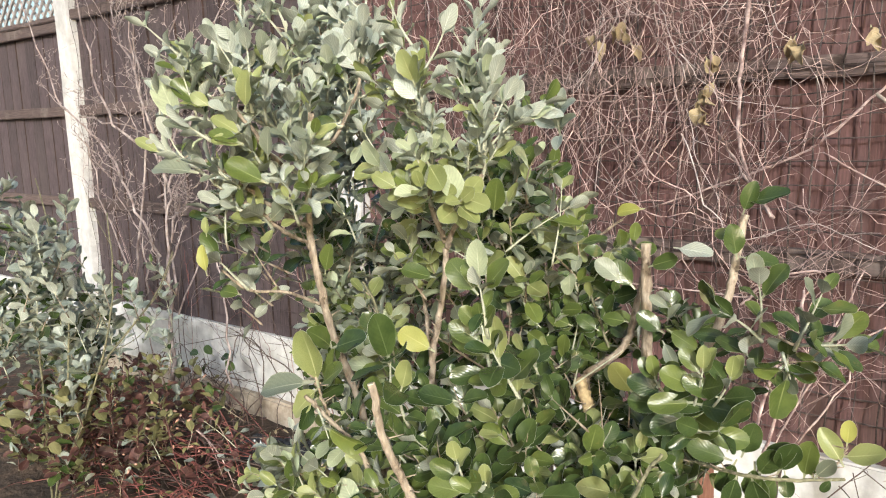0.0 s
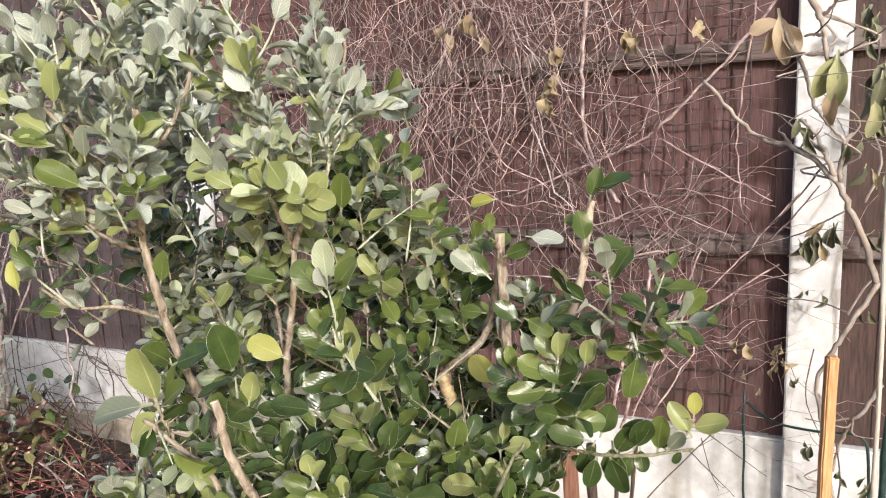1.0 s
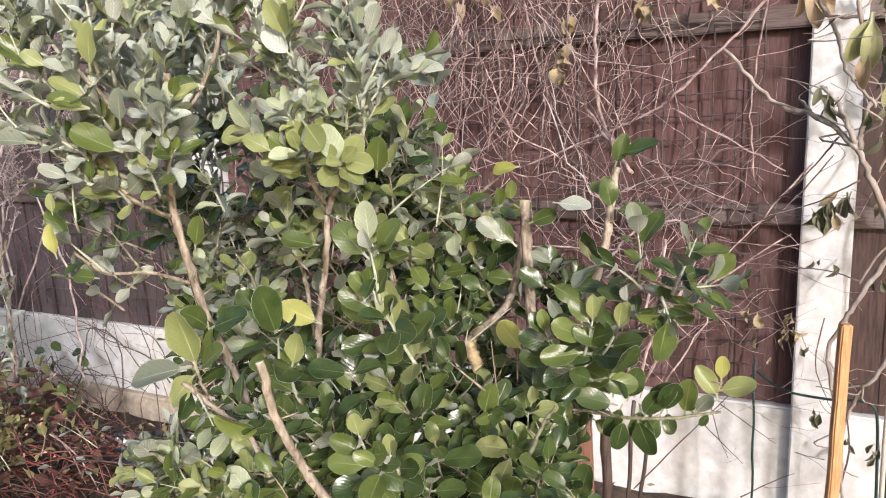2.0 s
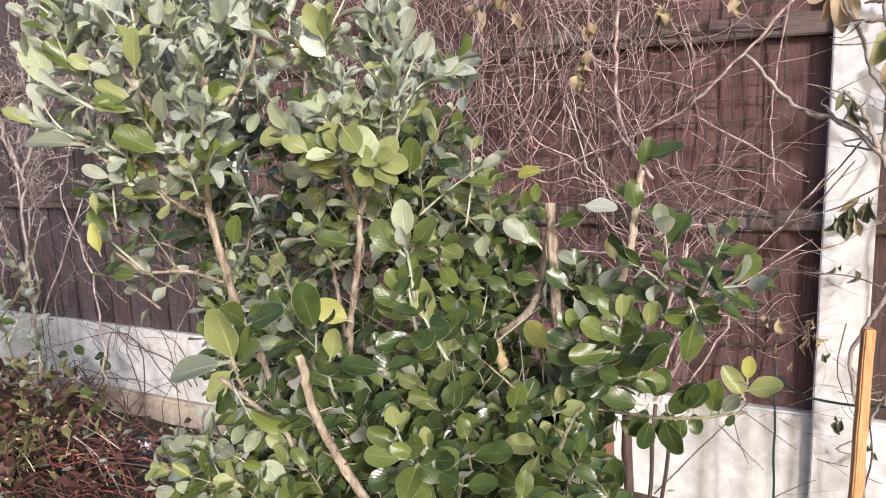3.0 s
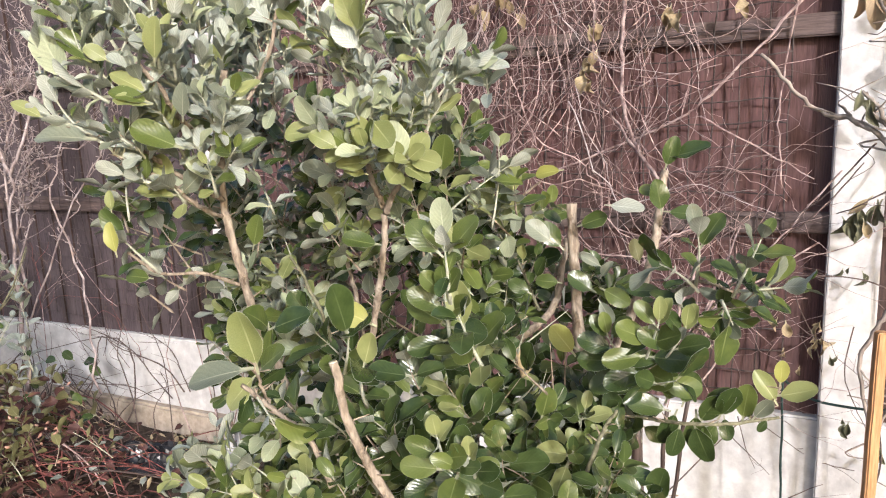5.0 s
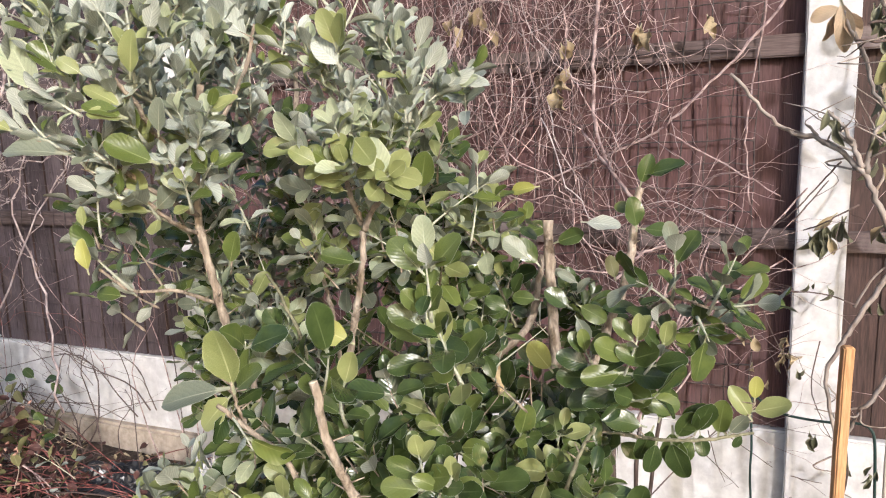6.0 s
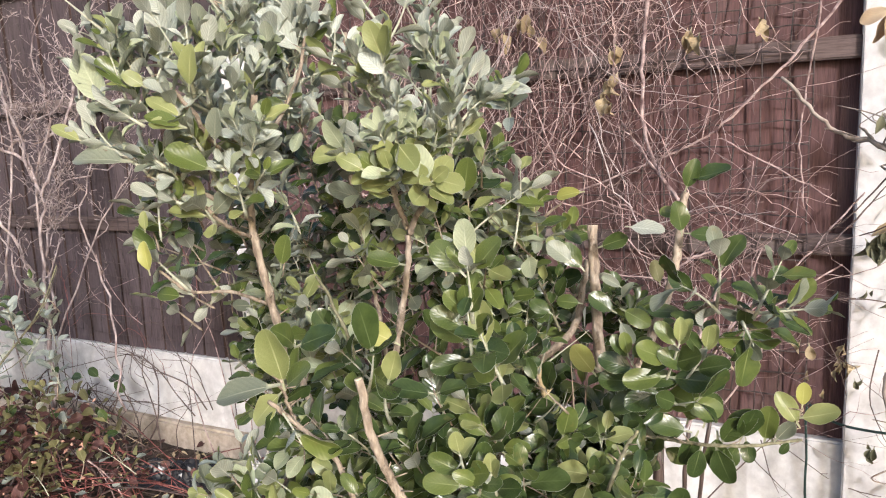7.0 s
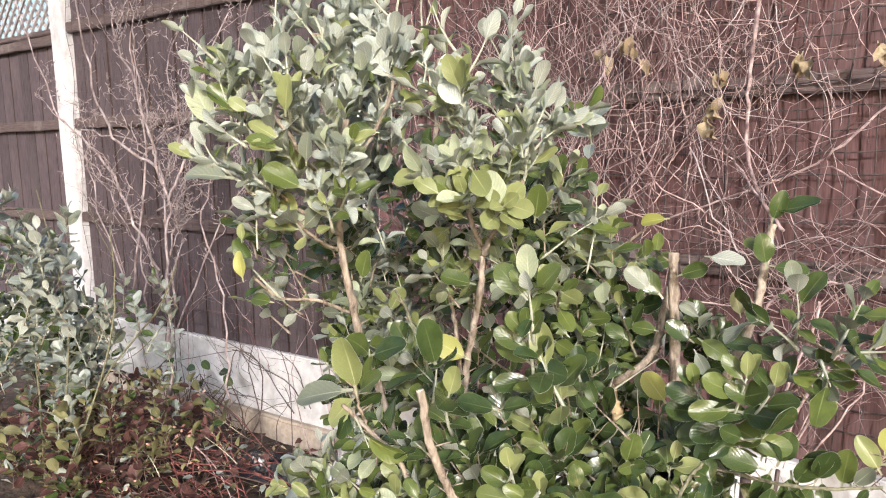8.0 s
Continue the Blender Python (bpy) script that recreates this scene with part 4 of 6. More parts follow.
build_cane((-0.078, -0.140, 0.050), (-0.089, -0.140, 0.573), 0.0028, M_GREENWIRE, "thin dark metal cane before the white gravel board")
build_cane((-0.356, -0.520, 0.030), (-0.370, -0.520, 0.557), 0.0110, M_CANE, "thick dark cane beside the brown timber stake")
build_cane((-0.337, -0.500, 0.030), (-0.310, -0.520, 0.591), 0.0045, M_CANE, "slim dark cane leaning out of the shrub")
build_cane((-0.334, -0.460, 0.030), (-0.268, -0.520, 0.622), 0.0042, M_CANE, "slim dark cane leaning out of the shrub")
build_cane((0.179, -0.350, 0.020), (0.154, -0.350, 1.900), 0.0048, M_PALECANE, "tall pale bamboo cane beside the climber")


build_cane((0.192, -0.240, 0.030), (0.202, -0.240, 0.587), 0.0075, M_GREENWIRE, "dark green coated cane leaning beside the pale bamboo")


def build_hoop():
    acc = Acc()
    acc.tube(through_points([(-0.085, -0.080, 0.521), (-0.044, -0.100, 0.496), (0.001, -0.140, 0.496), (0.084, -0.160, 0.499), (0.137, -0.180, 0.512), (0.165, -0.180, 0.501), (0.175, -0.180, 0.467), (0.181, -0.180, 0.370), (0.186, -0.180, 0.256)], 5), 0.0035, 6)
    tagged(new("plant_support_hoop", acc.mesh("plant_support_hoop", [M_GREENWIRE])), "bent dark green coated wire hoop by the white post", "plant support")


build_hoop()


# ---------------------------------------------------------------- climber by the white post
def build_climber():
    rng = random.Random(52)
    climber = thing("climber", (0.16, -0.2, 0.05), "half-bare climber with pale stems and hanging dry leaves", "climber")
    def branch(r, *pts):
        acc = Acc()
        limb(acc, rng, pts, r * 0.75, r * 0.4, 6, 0, 3 if r > 0.004 else 1, 0.08, 0, 0.2)
        put_part("branch", acc.mesh("branch", [M_OLDSTEM if r > 0.0036 else M_DARKTWIG]), climber)

    branch(0.0080, (0.136, -0.550, 0.946), (0.116, -0.550, 1.014), (0.089, -0.550, 1.077), (0.070, -0.550, 1.119), (0.048, -0.540, 1.141), (0.021, -0.530, 1.165), (-0.007, -0.520, 1.182), (-0.042, -0.510, 1.189), (-0.080, -0.500, 1.215), (-0.110, -0.500, 1.247), (-0.153, -0.500, 1.303))
    branch(0.0070, (0.073, -0.550, 1.119), (0.075, -0.550, 1.154), (0.079, -0.560, 1.187), (0.090, -0.560, 1.203))
    branch(0.0070, (0.067, -0.550, 1.130), (0.049, -0.550, 1.167), (0.034, -0.540, 1.199), (0.011, -0.530, 1.227))
    branch(0.0045, (0.049, -0.550, 1.167), (0.030, -0.530, 1.188), (0.017, -0.520, 1.226))
    branch(0.0040, (-0.005, -0.520, 1.182), (-0.016, -0.520, 1.199), (-0.024, -0.520, 1.207))
    branch(0.0042, (-0.015, -0.950, 1.354), (-0.005, -0.950, 1.324), (0.006, -0.950, 1.304), (0.014, -0.950, 1.279), (0.022, -0.950, 1.254), (0.034, -0.950, 1.235), (0.048, -0.950, 1.219), (0.057, -0.950, 1.207))
    branch(0.0062, (0.006, -0.980, 1.399), (0.014, -0.980, 1.373), (0.024, -0.980, 1.353), (0.029, -0.980, 1.333), (0.034, -0.980, 1.302))
    branch(0.0032, (0.029, -0.980, 1.333), (0.017, -0.980, 1.335), (0.007, -0.980, 1.333))
    branch(0.0032, (0.031, -0.980, 1.312), (0.018, -0.980, 1.311), (-0.005, -0.980, 1.315))
    branch(0.0032, (0.034, -0.980, 1.304), (0.045, -0.980, 1.309), (0.053, -0.980, 1.313))
    branch(0.0036, (0.024, -0.980, 1.353), (0.034, -0.980, 1.362), (0.042, -0.980, 1.373))
    branch(0.0030, (0.097, -0.300, 1.035), (0.068, -0.300, 1.018), (0.039, -0.300, 0.998), (0.000, -0.250, 0.971))
    branch(0.0028, (0.048, -0.400, 1.129), (0.024, -0.300, 1.081), (-0.016, -0.300, 1.029), (-0.057, -0.280, 0.987), (-0.114, -0.260, 0.954))
    branch(0.0085, (0.176, -0.200, 0.871), (0.140, -0.200, 0.806), (0.111, -0.200, 0.746), (0.089, -0.200, 0.699), (0.067, -0.200, 0.643), (0.072, -0.200, 0.575), (0.093, -0.200, 0.467), (0.109, -0.200, 0.356), (0.116, -0.200, 0.267))
    branch(0.0075, (0.191, -0.200, 0.643), (0.160, -0.200, 0.579), (0.129, -0.200, 0.535), (0.115, -0.200, 0.484), (0.105, -0.200, 0.426))
    branch(0.0055, (0.216, -0.120, 0.701), (0.187, -0.100, 0.877), (0.204, -0.100, 1.066), (0.168, -0.100, 1.249), (0.189, -0.100, 1.434))
    branch(0.0045, (0.145, -0.120, 1.031), (0.175, -0.100, 1.116), (0.149, -0.080, 1.226), (0.162, -0.080, 1.392))
    branch(0.0040, (0.124, -0.120, 0.773), (0.166, -0.100, 0.849), (0.221, -0.080, 0.887))
    branch(0.0035, (-0.069, -0.120, 0.916), (0.001, -0.100, 0.988), (0.056, -0.100, 1.067))
    branch(0.0030, (0.007, -0.080, 0.794), (-0.066, -0.120, 0.800), (-0.114, -0.140, 0.795))
    branch(0.0028, (0.124, -0.120, 0.779), (0.054, -0.120, 0.801), (-0.066, -0.120, 0.800), (-0.141, -0.120, 0.774))
    branch(0.0022, (0.060, -0.080, 0.673), (0.046, -0.080, 0.557), (0.074, -0.080, 0.473), (0.100, -0.080, 0.419))
    branch(0.0022, (-0.079, -0.100, 0.794), (-0.058, -0.100, 0.711), (-0.025, -0.100, 0.642), (-0.004, -0.100, 0.558))
    branch(0.0022, (-0.222, -0.060, 0.356), (-0.166, -0.050, 0.297), (-0.109, -0.050, 0.243))
    branch(0.0026, (-0.366, -0.200, 0.200), (-0.252, -0.200, 0.352), (-0.166, -0.200, 0.463), (-0.075, -0.160, 0.561))
    branch(0.0020, (-0.189, -0.100, 0.416), (-0.167, -0.100, 0.332), (-0.143, -0.100, 0.279))
    branch(0.0020, (-0.168, -0.100, 0.427), (-0.100, -0.100, 0.382), (-0.033, -0.100, 0.338))
    branch(0.0022, (-0.109, -0.100, 0.173), (-0.043, -0.100, 0.226), (0.014, -0.100, 0.265))
    branch(0.0020, (0.013, -0.060, 0.302), (0.045, -0.060, 0.297), (0.084, -0.060, 0.294))
    branch(0.0035, (0.104, -0.200, 0.273), (0.121, -0.200, 0.398), (0.104, -0.200, 0.535))
    hang = [leaf_geo(0.17, 0.7, 0.3, 0.3, 1.0, 0.5), leaf_geo(0.20, 0.55, 0.5, -0.4, 1.0, -0.6), leaf_geo(0.23, 0.5, 0.35, 0.2, 0.8, 0.4)]
    limp = [leaf_geo(0.25, 0.25, 0.30, 0.30, 0.2, 0.4), leaf_geo(0.20, 0.35, 0.40, -0.30, 0.3, -0.4), leaf_geo(0.28, 0.22, 0.20, 0.25, 0.1, 0.3)]
    def made(mats, shapes=hang):
        out = []
        for g in shapes:
            a = Acc()
            a.leaf(g, Matrix.Identity(4), 0, 1)
            out.append(a.mesh("leaf", mats))
        return out
    olive, tan = made([M_DROOP, M_DROOP]), made([M_DRY, M_OLIVE])
    def leaves(p, size, dry, count):
        for j in range(count):
            d = Vector((rng.gauss(0, 0.35), rng.gauss(0, 0.2), -1))
            q = Vector(p) + Vector((rng.gauss(0, size * 0.22), rng.gauss(0, 0.01), rng.gauss(0, size * 0.15)))
            put_part("leaf", (tan if dry or rng.random() < 0.08 else olive)[rng.randint(0, 2)], climber, "limp hanging half-dry leaf", m=leaf_pose(q, d, Vector((rng.gauss(0, 0.7), -1, 0.2)), size * rng.uniform(0.6, 1.0)))

    lime, fawn = made([M_FADED, M_LIME], limp), made([M_FAWN, M_FAWN], limp)

    def big(p, d, size, kind, shape=2):
        put_part("leaf", kind[shape], climber, "large limp fading leaf", m=leaf_pose(Vector(p), Vector(d), Vector((rng.gauss(0.2, 0.3), -1, 0.25)), size))

    big((-0.023, -0.950, 1.356), (-0.93, -0.1, -0.30), 0.033, fawn)
    big((-0.020, -0.950, 1.360), (0.16, -0.1, -1.0), 0.058, fawn, 1)
    big((-0.014, -0.945, 1.352), (0.45, 0.0, -0.9), 0.040, fawn, 2)
    big((-0.026, -0.945, 1.350), (-0.20, 0.0, -1.0), 0.034, fawn, 0)
    big((0.041, -0.985, 1.306), (-0.42, -0.1, -0.95), 0.050, lime, 0)
    big((0.043, -0.990, 1.304), (0.02, -0.1, -1.0), 0.056, lime, 1)
    big((0.040, -0.980, 1.270), (-0.10, 0.0, -1.0), 0.044, fawn, 1)
    leaves((0.022, -0.550, 1.235), 0.045, 0, 1)
    leaves((0.031, -0.550, 1.205), 0.062, 0, 2)
    leaves((0.085, -0.560, 1.180), 0.050, 0, 2)
    leaves((-0.034, -0.120, 0.633), 0.034, 1, 2)
    leaves((0.058, -0.080, 0.415), 0.045, 0, 2)
    leaves((0.128, -0.100, 0.370), 0.035, 0, 2)
    leaves((0.173, -0.120, 0.355), 0.040, 0, 3)
    big((0.145, -0.200, 1.249), (0.10, -0.1, -1.0), 0.075, lime, 1)
    big((0.157, -0.200, 1.296), (-0.10, -0.1, -1.0), 0.080, olive)
    leaves((0.149, -0.200, 1.263), 0.08, 0, 3)
    leaves((0.137, -0.200, 1.386), 0.06, 0, 3)
    leaves((0.046, -0.120, 0.950), 0.072, 0, 6)
    leaves((0.066, -0.120, 0.975), 0.085, 0, 4)
    leaves((0.032, -0.120, 0.935), 0.060, 0, 3)
    leaves((0.079, -0.060, 0.794), 0.035, 0, 2)
    leaves((0.037, -0.060, 0.812), 0.03, 0, 2)
    leaves((0.152, -0.180, 0.804), 0.04, 0, 2)
    leaves((0.023, -0.080, 0.598), 0.035, 0, 2)
    leaves((-0.018, -0.120, 0.643), 0.03, 1, 3)
    leaves((0.051, -0.080, 0.426), 0.035, 0, 2)
    leaves((-0.090, -0.140, 0.620), 0.032, 1, 2)
    leaves((-0.047, -0.140, 0.582), 0.026, 1, 2)
    leaves((0.120, -0.200, 0.426), 0.03, 0, 3)
    leaves((0.166, -0.200, 0.406), 0.04, 0, 2)
    leaves((0.158, -0.200, 0.970), 0.05, 0, 3)
    leaves((0.185, -0.100, 1.319), 0.07, 0, 6)
    leaves((0.204, -0.100, 1.152), 0.07, 0, 6)
    leaves((0.173, -0.060, 1.212), 0.06, 0, 5)
    leaves((0.133, -0.080, 1.442), 0.06, 0, 5)
    leaves((0.224, -0.100, 0.980), 0.07, 0, 6)
    leaves((0.205, -0.100, 0.852), 0.05, 0, 5)
    leaves((0.151, -0.200, 1.113), 0.06, 0, 3)


build_climber()


# ---------------------------------------------------------------- the green shrub
def build_green_shrub():
    rng = random.Random(77)
    root = Vector((-0.46, -1.02, 0.04))
    shrub = thing("evergreen_shrub", root, "dense evergreen shrub with oval leaves, silvery undersides and cut-back stems", "shrub")
    rest = Acc()
    count = [0]

    def shoot(base, tip, pairs=4, size=0.042, tint="mid", spread=(75, 28), start=0.25, fill=0.75, r=0.0026, sag=0.0):
        """A shoot that can be told apart: its twig and each leaf are parts."""
        rng = random.Random(int(1e4 * (base[0] + 3 * base[2] + 7 * tip[0])))
        pts, leaves, length = sprig(base, tip, pairs, size * (0.85 if tint in CROWN else 1.0), rng, spread, 0.05, fill, start, sag)
        a = Acc()
        a.tube(pts, [r * (1 - 0.78 * i / 5) for i in range(6)], 5)
        twig = put_part("twig", a.mesh("twig", [M_SHOOT]), shrub, "pale felted young twig")
        for m, frac in leaves:
            kind = pick(rng, tint)
            if count[0] < 300:
                put_part("leaf", leaf_mesh(blade(rng, tint), kind), twig, m=m)
                count[0] += 1
            else:
                rest.leaf(LEAF_SHAPES[blade(rng, tint)], m, TOP_NAMES.index(kind), UNDER_I)

    def rosette(base, tip, size, upper, lower, silver=0.0024):
        """A young shoot tip: felted twig, one upright leaf and crosswise pairs below it."""
        rng = random.Random(int(1e4 * (base[0] + 3 * base[2] + 7 * tip[0])))
        pts = bowed(base, tip, 0.05, 6, rng)
        a = Acc()
        a.tube(pts, [silver * (1 - 0.12 * i) for i in range(6)], 6)
        twig = put_part("twig", a.mesh("twig", [M_SHOOT]), shrub, "pale felted young twig")

        def leaf(s, x, y, z, grow, tint, nx=0.0):
            i = min(4, int(s * 5))
            at = pts[i].lerp(pts[i + 1], s * 5 - i)
            d = Vector((x + rng.gauss(0, 0.10), y + rng.gauss(0, 0.12), z + rng.gauss(0, 0.10)))
            put_part("leaf", leaf_mesh(rng.choice((0, 1, 2, 3, 5)), tint), twig, m=leaf_pose(at + d.normalized() * size * grow * 0.17, d, Vector((nx, -0.85, 0.55)), size * grow))

        leaf(0.99, 0.0, -0.05, 1.0, 0.62, upper, 0.3)
        leaf(0.92, -0.5, -0.15, 0.85, 0.72, lower, 0.3)
        leaf(0.92, 0.5, -0.15, 0.85, 0.76, upper, -0.2)
        leaf(0.84, 0.15, -0.75, 0.55, 0.50, "under")
        leaf(0.66, -0.8, -0.35, 0.45, 0.95, lower, 0.3)
        leaf(0.64, 0.8, -0.35, 0.40, 0.95, lower, -0.2)
        leaf(0.42, -0.75, -0.10, 0.10, 1.05, lower, 0.2)
        leaf(0.40, 0.80, -0.15, 0.05, 1.05, "dark", -0.2)
        leaf(0.20, -0.55, -0.45, -0.20, 1.0, "dark", 0.2)
        leaf(0.18, 0.60, -0.40, -0.15, 1.0, "mid", -0.2)

    def single(at, d, normal, size, tint, shape=0, label=""):
        put_part("leaf", leaf_mesh(shape, tint), shrub, label, m=leaf_pose(Vector(at), Vector(d), Vector(normal), size))

    def stem(r0, r1, *pts, cut=False, label="tan woody stem", mat=None):
        a = Acc()
        line = through_points(pts, 7)
        n = len(line)
        a.tube([p + Vector((rng.gauss(0, 0.0007), rng.gauss(0, 0.0007), 0)) for p in line], [(r0 + (r1 - r0) * i / (n - 1)) * (rng.uniform(0.90, 1.08) + (0.16 if rng.random() < 0.12 else 0.0)) for i in range(n)], 9, 0, 1 if cut else -1)
        put_part("stem", a.mesh("stem", [mat or (M_GREENTWIG if "green" in label else M_BARK), M_CUT]), shrub, label + (" with a pale cut end" if cut else ""))
        for i in range(1, n - 1):                       # short leafless spurs
            if rng.random() < 0.40:
                b = Acc()
                d = Vector((rng.gauss(0, 1), rng.gauss(0, 1), 0.6)).normalized()
                b.tube([line[i], line[i] + d * (r0 + rng.uniform(0.006, 0.016))], [0.0012, 0.0006], 4)
                put_part("spur", b.mesh("spur", [M_BARK]), shrub)

    def leafy(r0, r1, *pts, tint="crownmix", n=5, size=0.034):
        """A pale twig with short side shoots that turn up to the light."""
        stem(r0 * 0.8, r1 * 0.8, *pts, label="pale side stem", mat=M_SHOOT)
        rng = random.Random(int(1e4 * (pts[0][0] + 5 * pts[-1][2] + 3 * pts[-1][0])))
        line = through_points(pts, 7)
        n = max(3, round(n * 0.62))
        for k in range(n):
            i = int(len(line) * (0.25 + 0.75 * (k + rng.random()) / n))
            at = line[min(i, len(line) - 1)]
            d = Vector((rng.gauss(0.0, 0.55), rng.gauss(-0.15, 0.45), rng.uniform(0.45, 1.0))).normalized()
            sprout, leaves, ln = sprig(at, at + d * rng.uniform(0.035, 0.075), rng.choice((2, 3, 3, 4)), size * rng.uniform(0.72, 1.02), rng, (54, 20), 0.08, 0.75, 0.3)
            rest.tube(sprout, [0.0020 * (1 - 0.13 * i) for i in range(6)], 5, SHOOT_I)
            for m, frac in leaves:
                if open_to(m.translation):
                    rest.leaf(LEAF_SHAPES[blade(rng, tint)], m, TOP_NAMES.index(pick(rng, tint)), UNDER_I)

    # openings in the growth, each a line and a radius; the first shows a cut stub, the next part the two halves of the crown
    gaps = [((-0.440, -1.070, 0.865), (-0.412, -1.240, 0.915), 0.030), ((-0.487, -1.380, 1.385), (-0.532, -1.380, 1.270), 0.020), ((-0.590, -1.200, 1.427), (-0.647, -1.200, 1.266), 0.030),
            ((-0.676, -1.050, 1.461), (-0.743, -1.050, 1.272), 0.042), ((-0.733, -0.950, 1.485), (-0.807, -0.950, 1.275), 0.048)]

    def open_to(p):
        """False where the growth was cut away round the open stems."""
        for a, b, r in gaps:
            a, b = Vector(a), Vector(b)
            for k in range(4):
                s = Vector((0.07, -0.18, 0.045)) * (k / 3)
                t = max(0, min(1, (p - a - s).dot(b - a) / (b - a).length_squared))
                if (p - a - s - (b - a) * t).length < r:
                    return False
        return True

    # main stems
    stem(0.0060, 0.0042, root, (-0.58, -1.22, 0.55), (-0.670, -1.260, 0.795), (-0.694, -1.280, 0.904), (-0.713, -1.300, 0.993), (-0.725, -1.310, 1.075), (-0.734, -1.310, 1.139), (-0.719, -1.320, 1.215), (-0.688, -1.340, 1.285))
    stem(0.0054, 0.0037, root + Vector((0.03, -0.03, 0)), (-0.48, -1.2, 0.5), (-0.574, -1.260, 0.843), (-0.561, -1.270, 0.932), (-0.547, -1.280, 0.987), (-0.533, -1.280, 1.044), (-0.524, -1.280, 1.115))
    stem(0.0058, 0.0043, root + Vector((0.0, -0.05, 0)), (-0.42, -1.30, 0.6), (-0.441, -1.440, 0.849), (-0.457, -1.460, 0.905), (-0.462, -1.480, 0.954), (-0.467, -1.490, 1.015), cut=True)
    stem(0.0092, 0.0072, root + Vector((0.04, 0.0, 0)), (-0.42, -1.00, 0.5), (-0.365, -0.990, 0.790), (-0.373, -0.980, 0.866), (-0.384, -0.970, 0.976), (-0.391, -0.960, 1.085), cut=True)
    stem(0.0073, 0.0060, root + Vector((0.0, 0.03, 0)), (-0.49, -1.00, 0.6), (-0.450, -1.000, 0.782), (-0.453, -1.020, 0.845), (-0.459, -1.020, 0.888), cut=False)
    stem(0.0065, 0.0046, (-0.457, -1.020, 0.887), (-0.422, -0.960, 0.921), (-0.414, -0.930, 0.982), (-0.409, -0.920, 1.025))
    stem(0.0092, 0.0088, (-0.450, -1.055, 0.889), (-0.438, -1.066, 0.874), (-0.426, -1.072, 0.857), cut=True, mat=M_STUB)
    stem(0.0078, 0.0059, root + Vector((0.06, 0.02, 0)), (-0.36, -0.98, 0.6), (-0.335, -0.970, 0.813), (-0.306, -0.950, 0.916), (-0.280, -0.940, 0.993), (-0.272, -0.920, 1.056), (-0.267, -0.900, 1.128), cut=True)
    stem(0.0055, 0.0046, root + Vector((-0.02, 0.05, 0)), (-0.58, -0.9, 0.6), (-0.570, -0.840, 0.870), (-0.577, -0.830, 0.949), (-0.580, -0.820, 1.034), cut=True)
    stem(0.0037, 0.0027, root, (-0.60, -1.15, 0.6), (-0.612, -1.200, 0.924), (-0.639, -1.180, 1.012), (-0.670, -1.160, 1.070))
    stem(0.0046, 0.0042, (-0.542, -1.100, 0.982), (-0.568, -1.080, 1.050), (-0.589, -1.060, 1.092), cut=True)
    stem(0.0026, 0.0018, (-0.594, -1.300, 0.946), (-0.603, -1.300, 0.981), (-0.630, -1.300, 1.036), (-0.648, -1.300, 1.063), label="greenish twig")
    stem(0.0024, 0.0018, (-0.429, -1.000, 0.929), (-0.465, -0.980, 0.991), (-0.511, -0.960, 1.042), label="greenish twig")
    stem(0.0034, 0.0024, (-0.528, -1.420, 0.845), (-0.552, -1.420, 0.893), (-0.591, -1.430, 0.929), (-0.618, -1.440, 0.955))
    stem(0.0026, 0.0021, (-0.298, -1.250, 0.819), (-0.286, -1.220, 0.856), (-0.274, -1.200, 0.877), label="greenish twig")
    stem(0.0029, 0.0019, (-0.302, -1.050, 0.804), (-0.260, -1.070, 0.813), (-0.207, -1.090, 0.822), (-0.154, -1.080, 0.826), (-0.101, -1.050, 0.829), label="grey-green side twig")
    stem(0.0037, 0.0024, (-0.524, -1.280, 1.115), (-0.504, -1.290, 1.143), (-0.479, -1.300, 1.167), (-0.451, -1.310, 1.209), label="forked pale stem")
    stem(0.0036, 0.0024, (-0.525, -1.280, 1.122), (-0.529, -1.290, 1.146), (-0.525, -1.310, 1.180), (-0.512, -1.330, 1.241), label="forked pale stem")
    stem(0.0036, 0.0021, (-0.733, -1.310, 1.132), (-0.734, -1.360, 1.159), (-0.756, -1.400, 1.196), (-0.773, -1.440, 1.230), label="pale side stem")
    stem(0.0036, 0.0021, (-0.729, -1.310, 1.180), (-0.725, -1.360, 1.218), (-0.710, -1.410, 1.257), (-0.712, -1.440, 1.292), label="pale side stem")
    stem(0.0032, 0.0021, (-0.724, -1.310, 1.228), (-0.706, -1.280, 1.253), (-0.685, -1.260, 1.305), (-0.667, -1.260, 1.356), label="pale side stem")
    stem(0.0027, 0.0018, (-0.734, -1.310, 1.110), (-0.729, -1.360, 1.133), (-0.743, -1.400, 1.171), (-0.788, -1.420, 1.186), label="pale side stem")
    stem(0.0024, 0.0016, (-0.727, -1.300, 1.022), (-0.732, -1.360, 1.051), (-0.758, -1.400, 1.059), (-0.773, -1.430, 1.089), label="pale side stem")
    stem(0.0049, 0.0032, (-0.661, -1.160, 1.070), (-0.707, -1.120, 1.160), (-0.733, -1.080, 1.280), (-0.748, -1.050, 1.387))
    stem(0.0032, 0.0022, (-0.581, -1.200, 1.096), (-0.624, -1.050, 1.186), (-0.650, -0.960, 1.302), (-0.649, -0.940, 1.396))
    stem(0.0027, 0.0019, (-0.577, -0.850, 1.014), (-0.520, -0.860, 1.066), (-0.470, -0.860, 1.105))
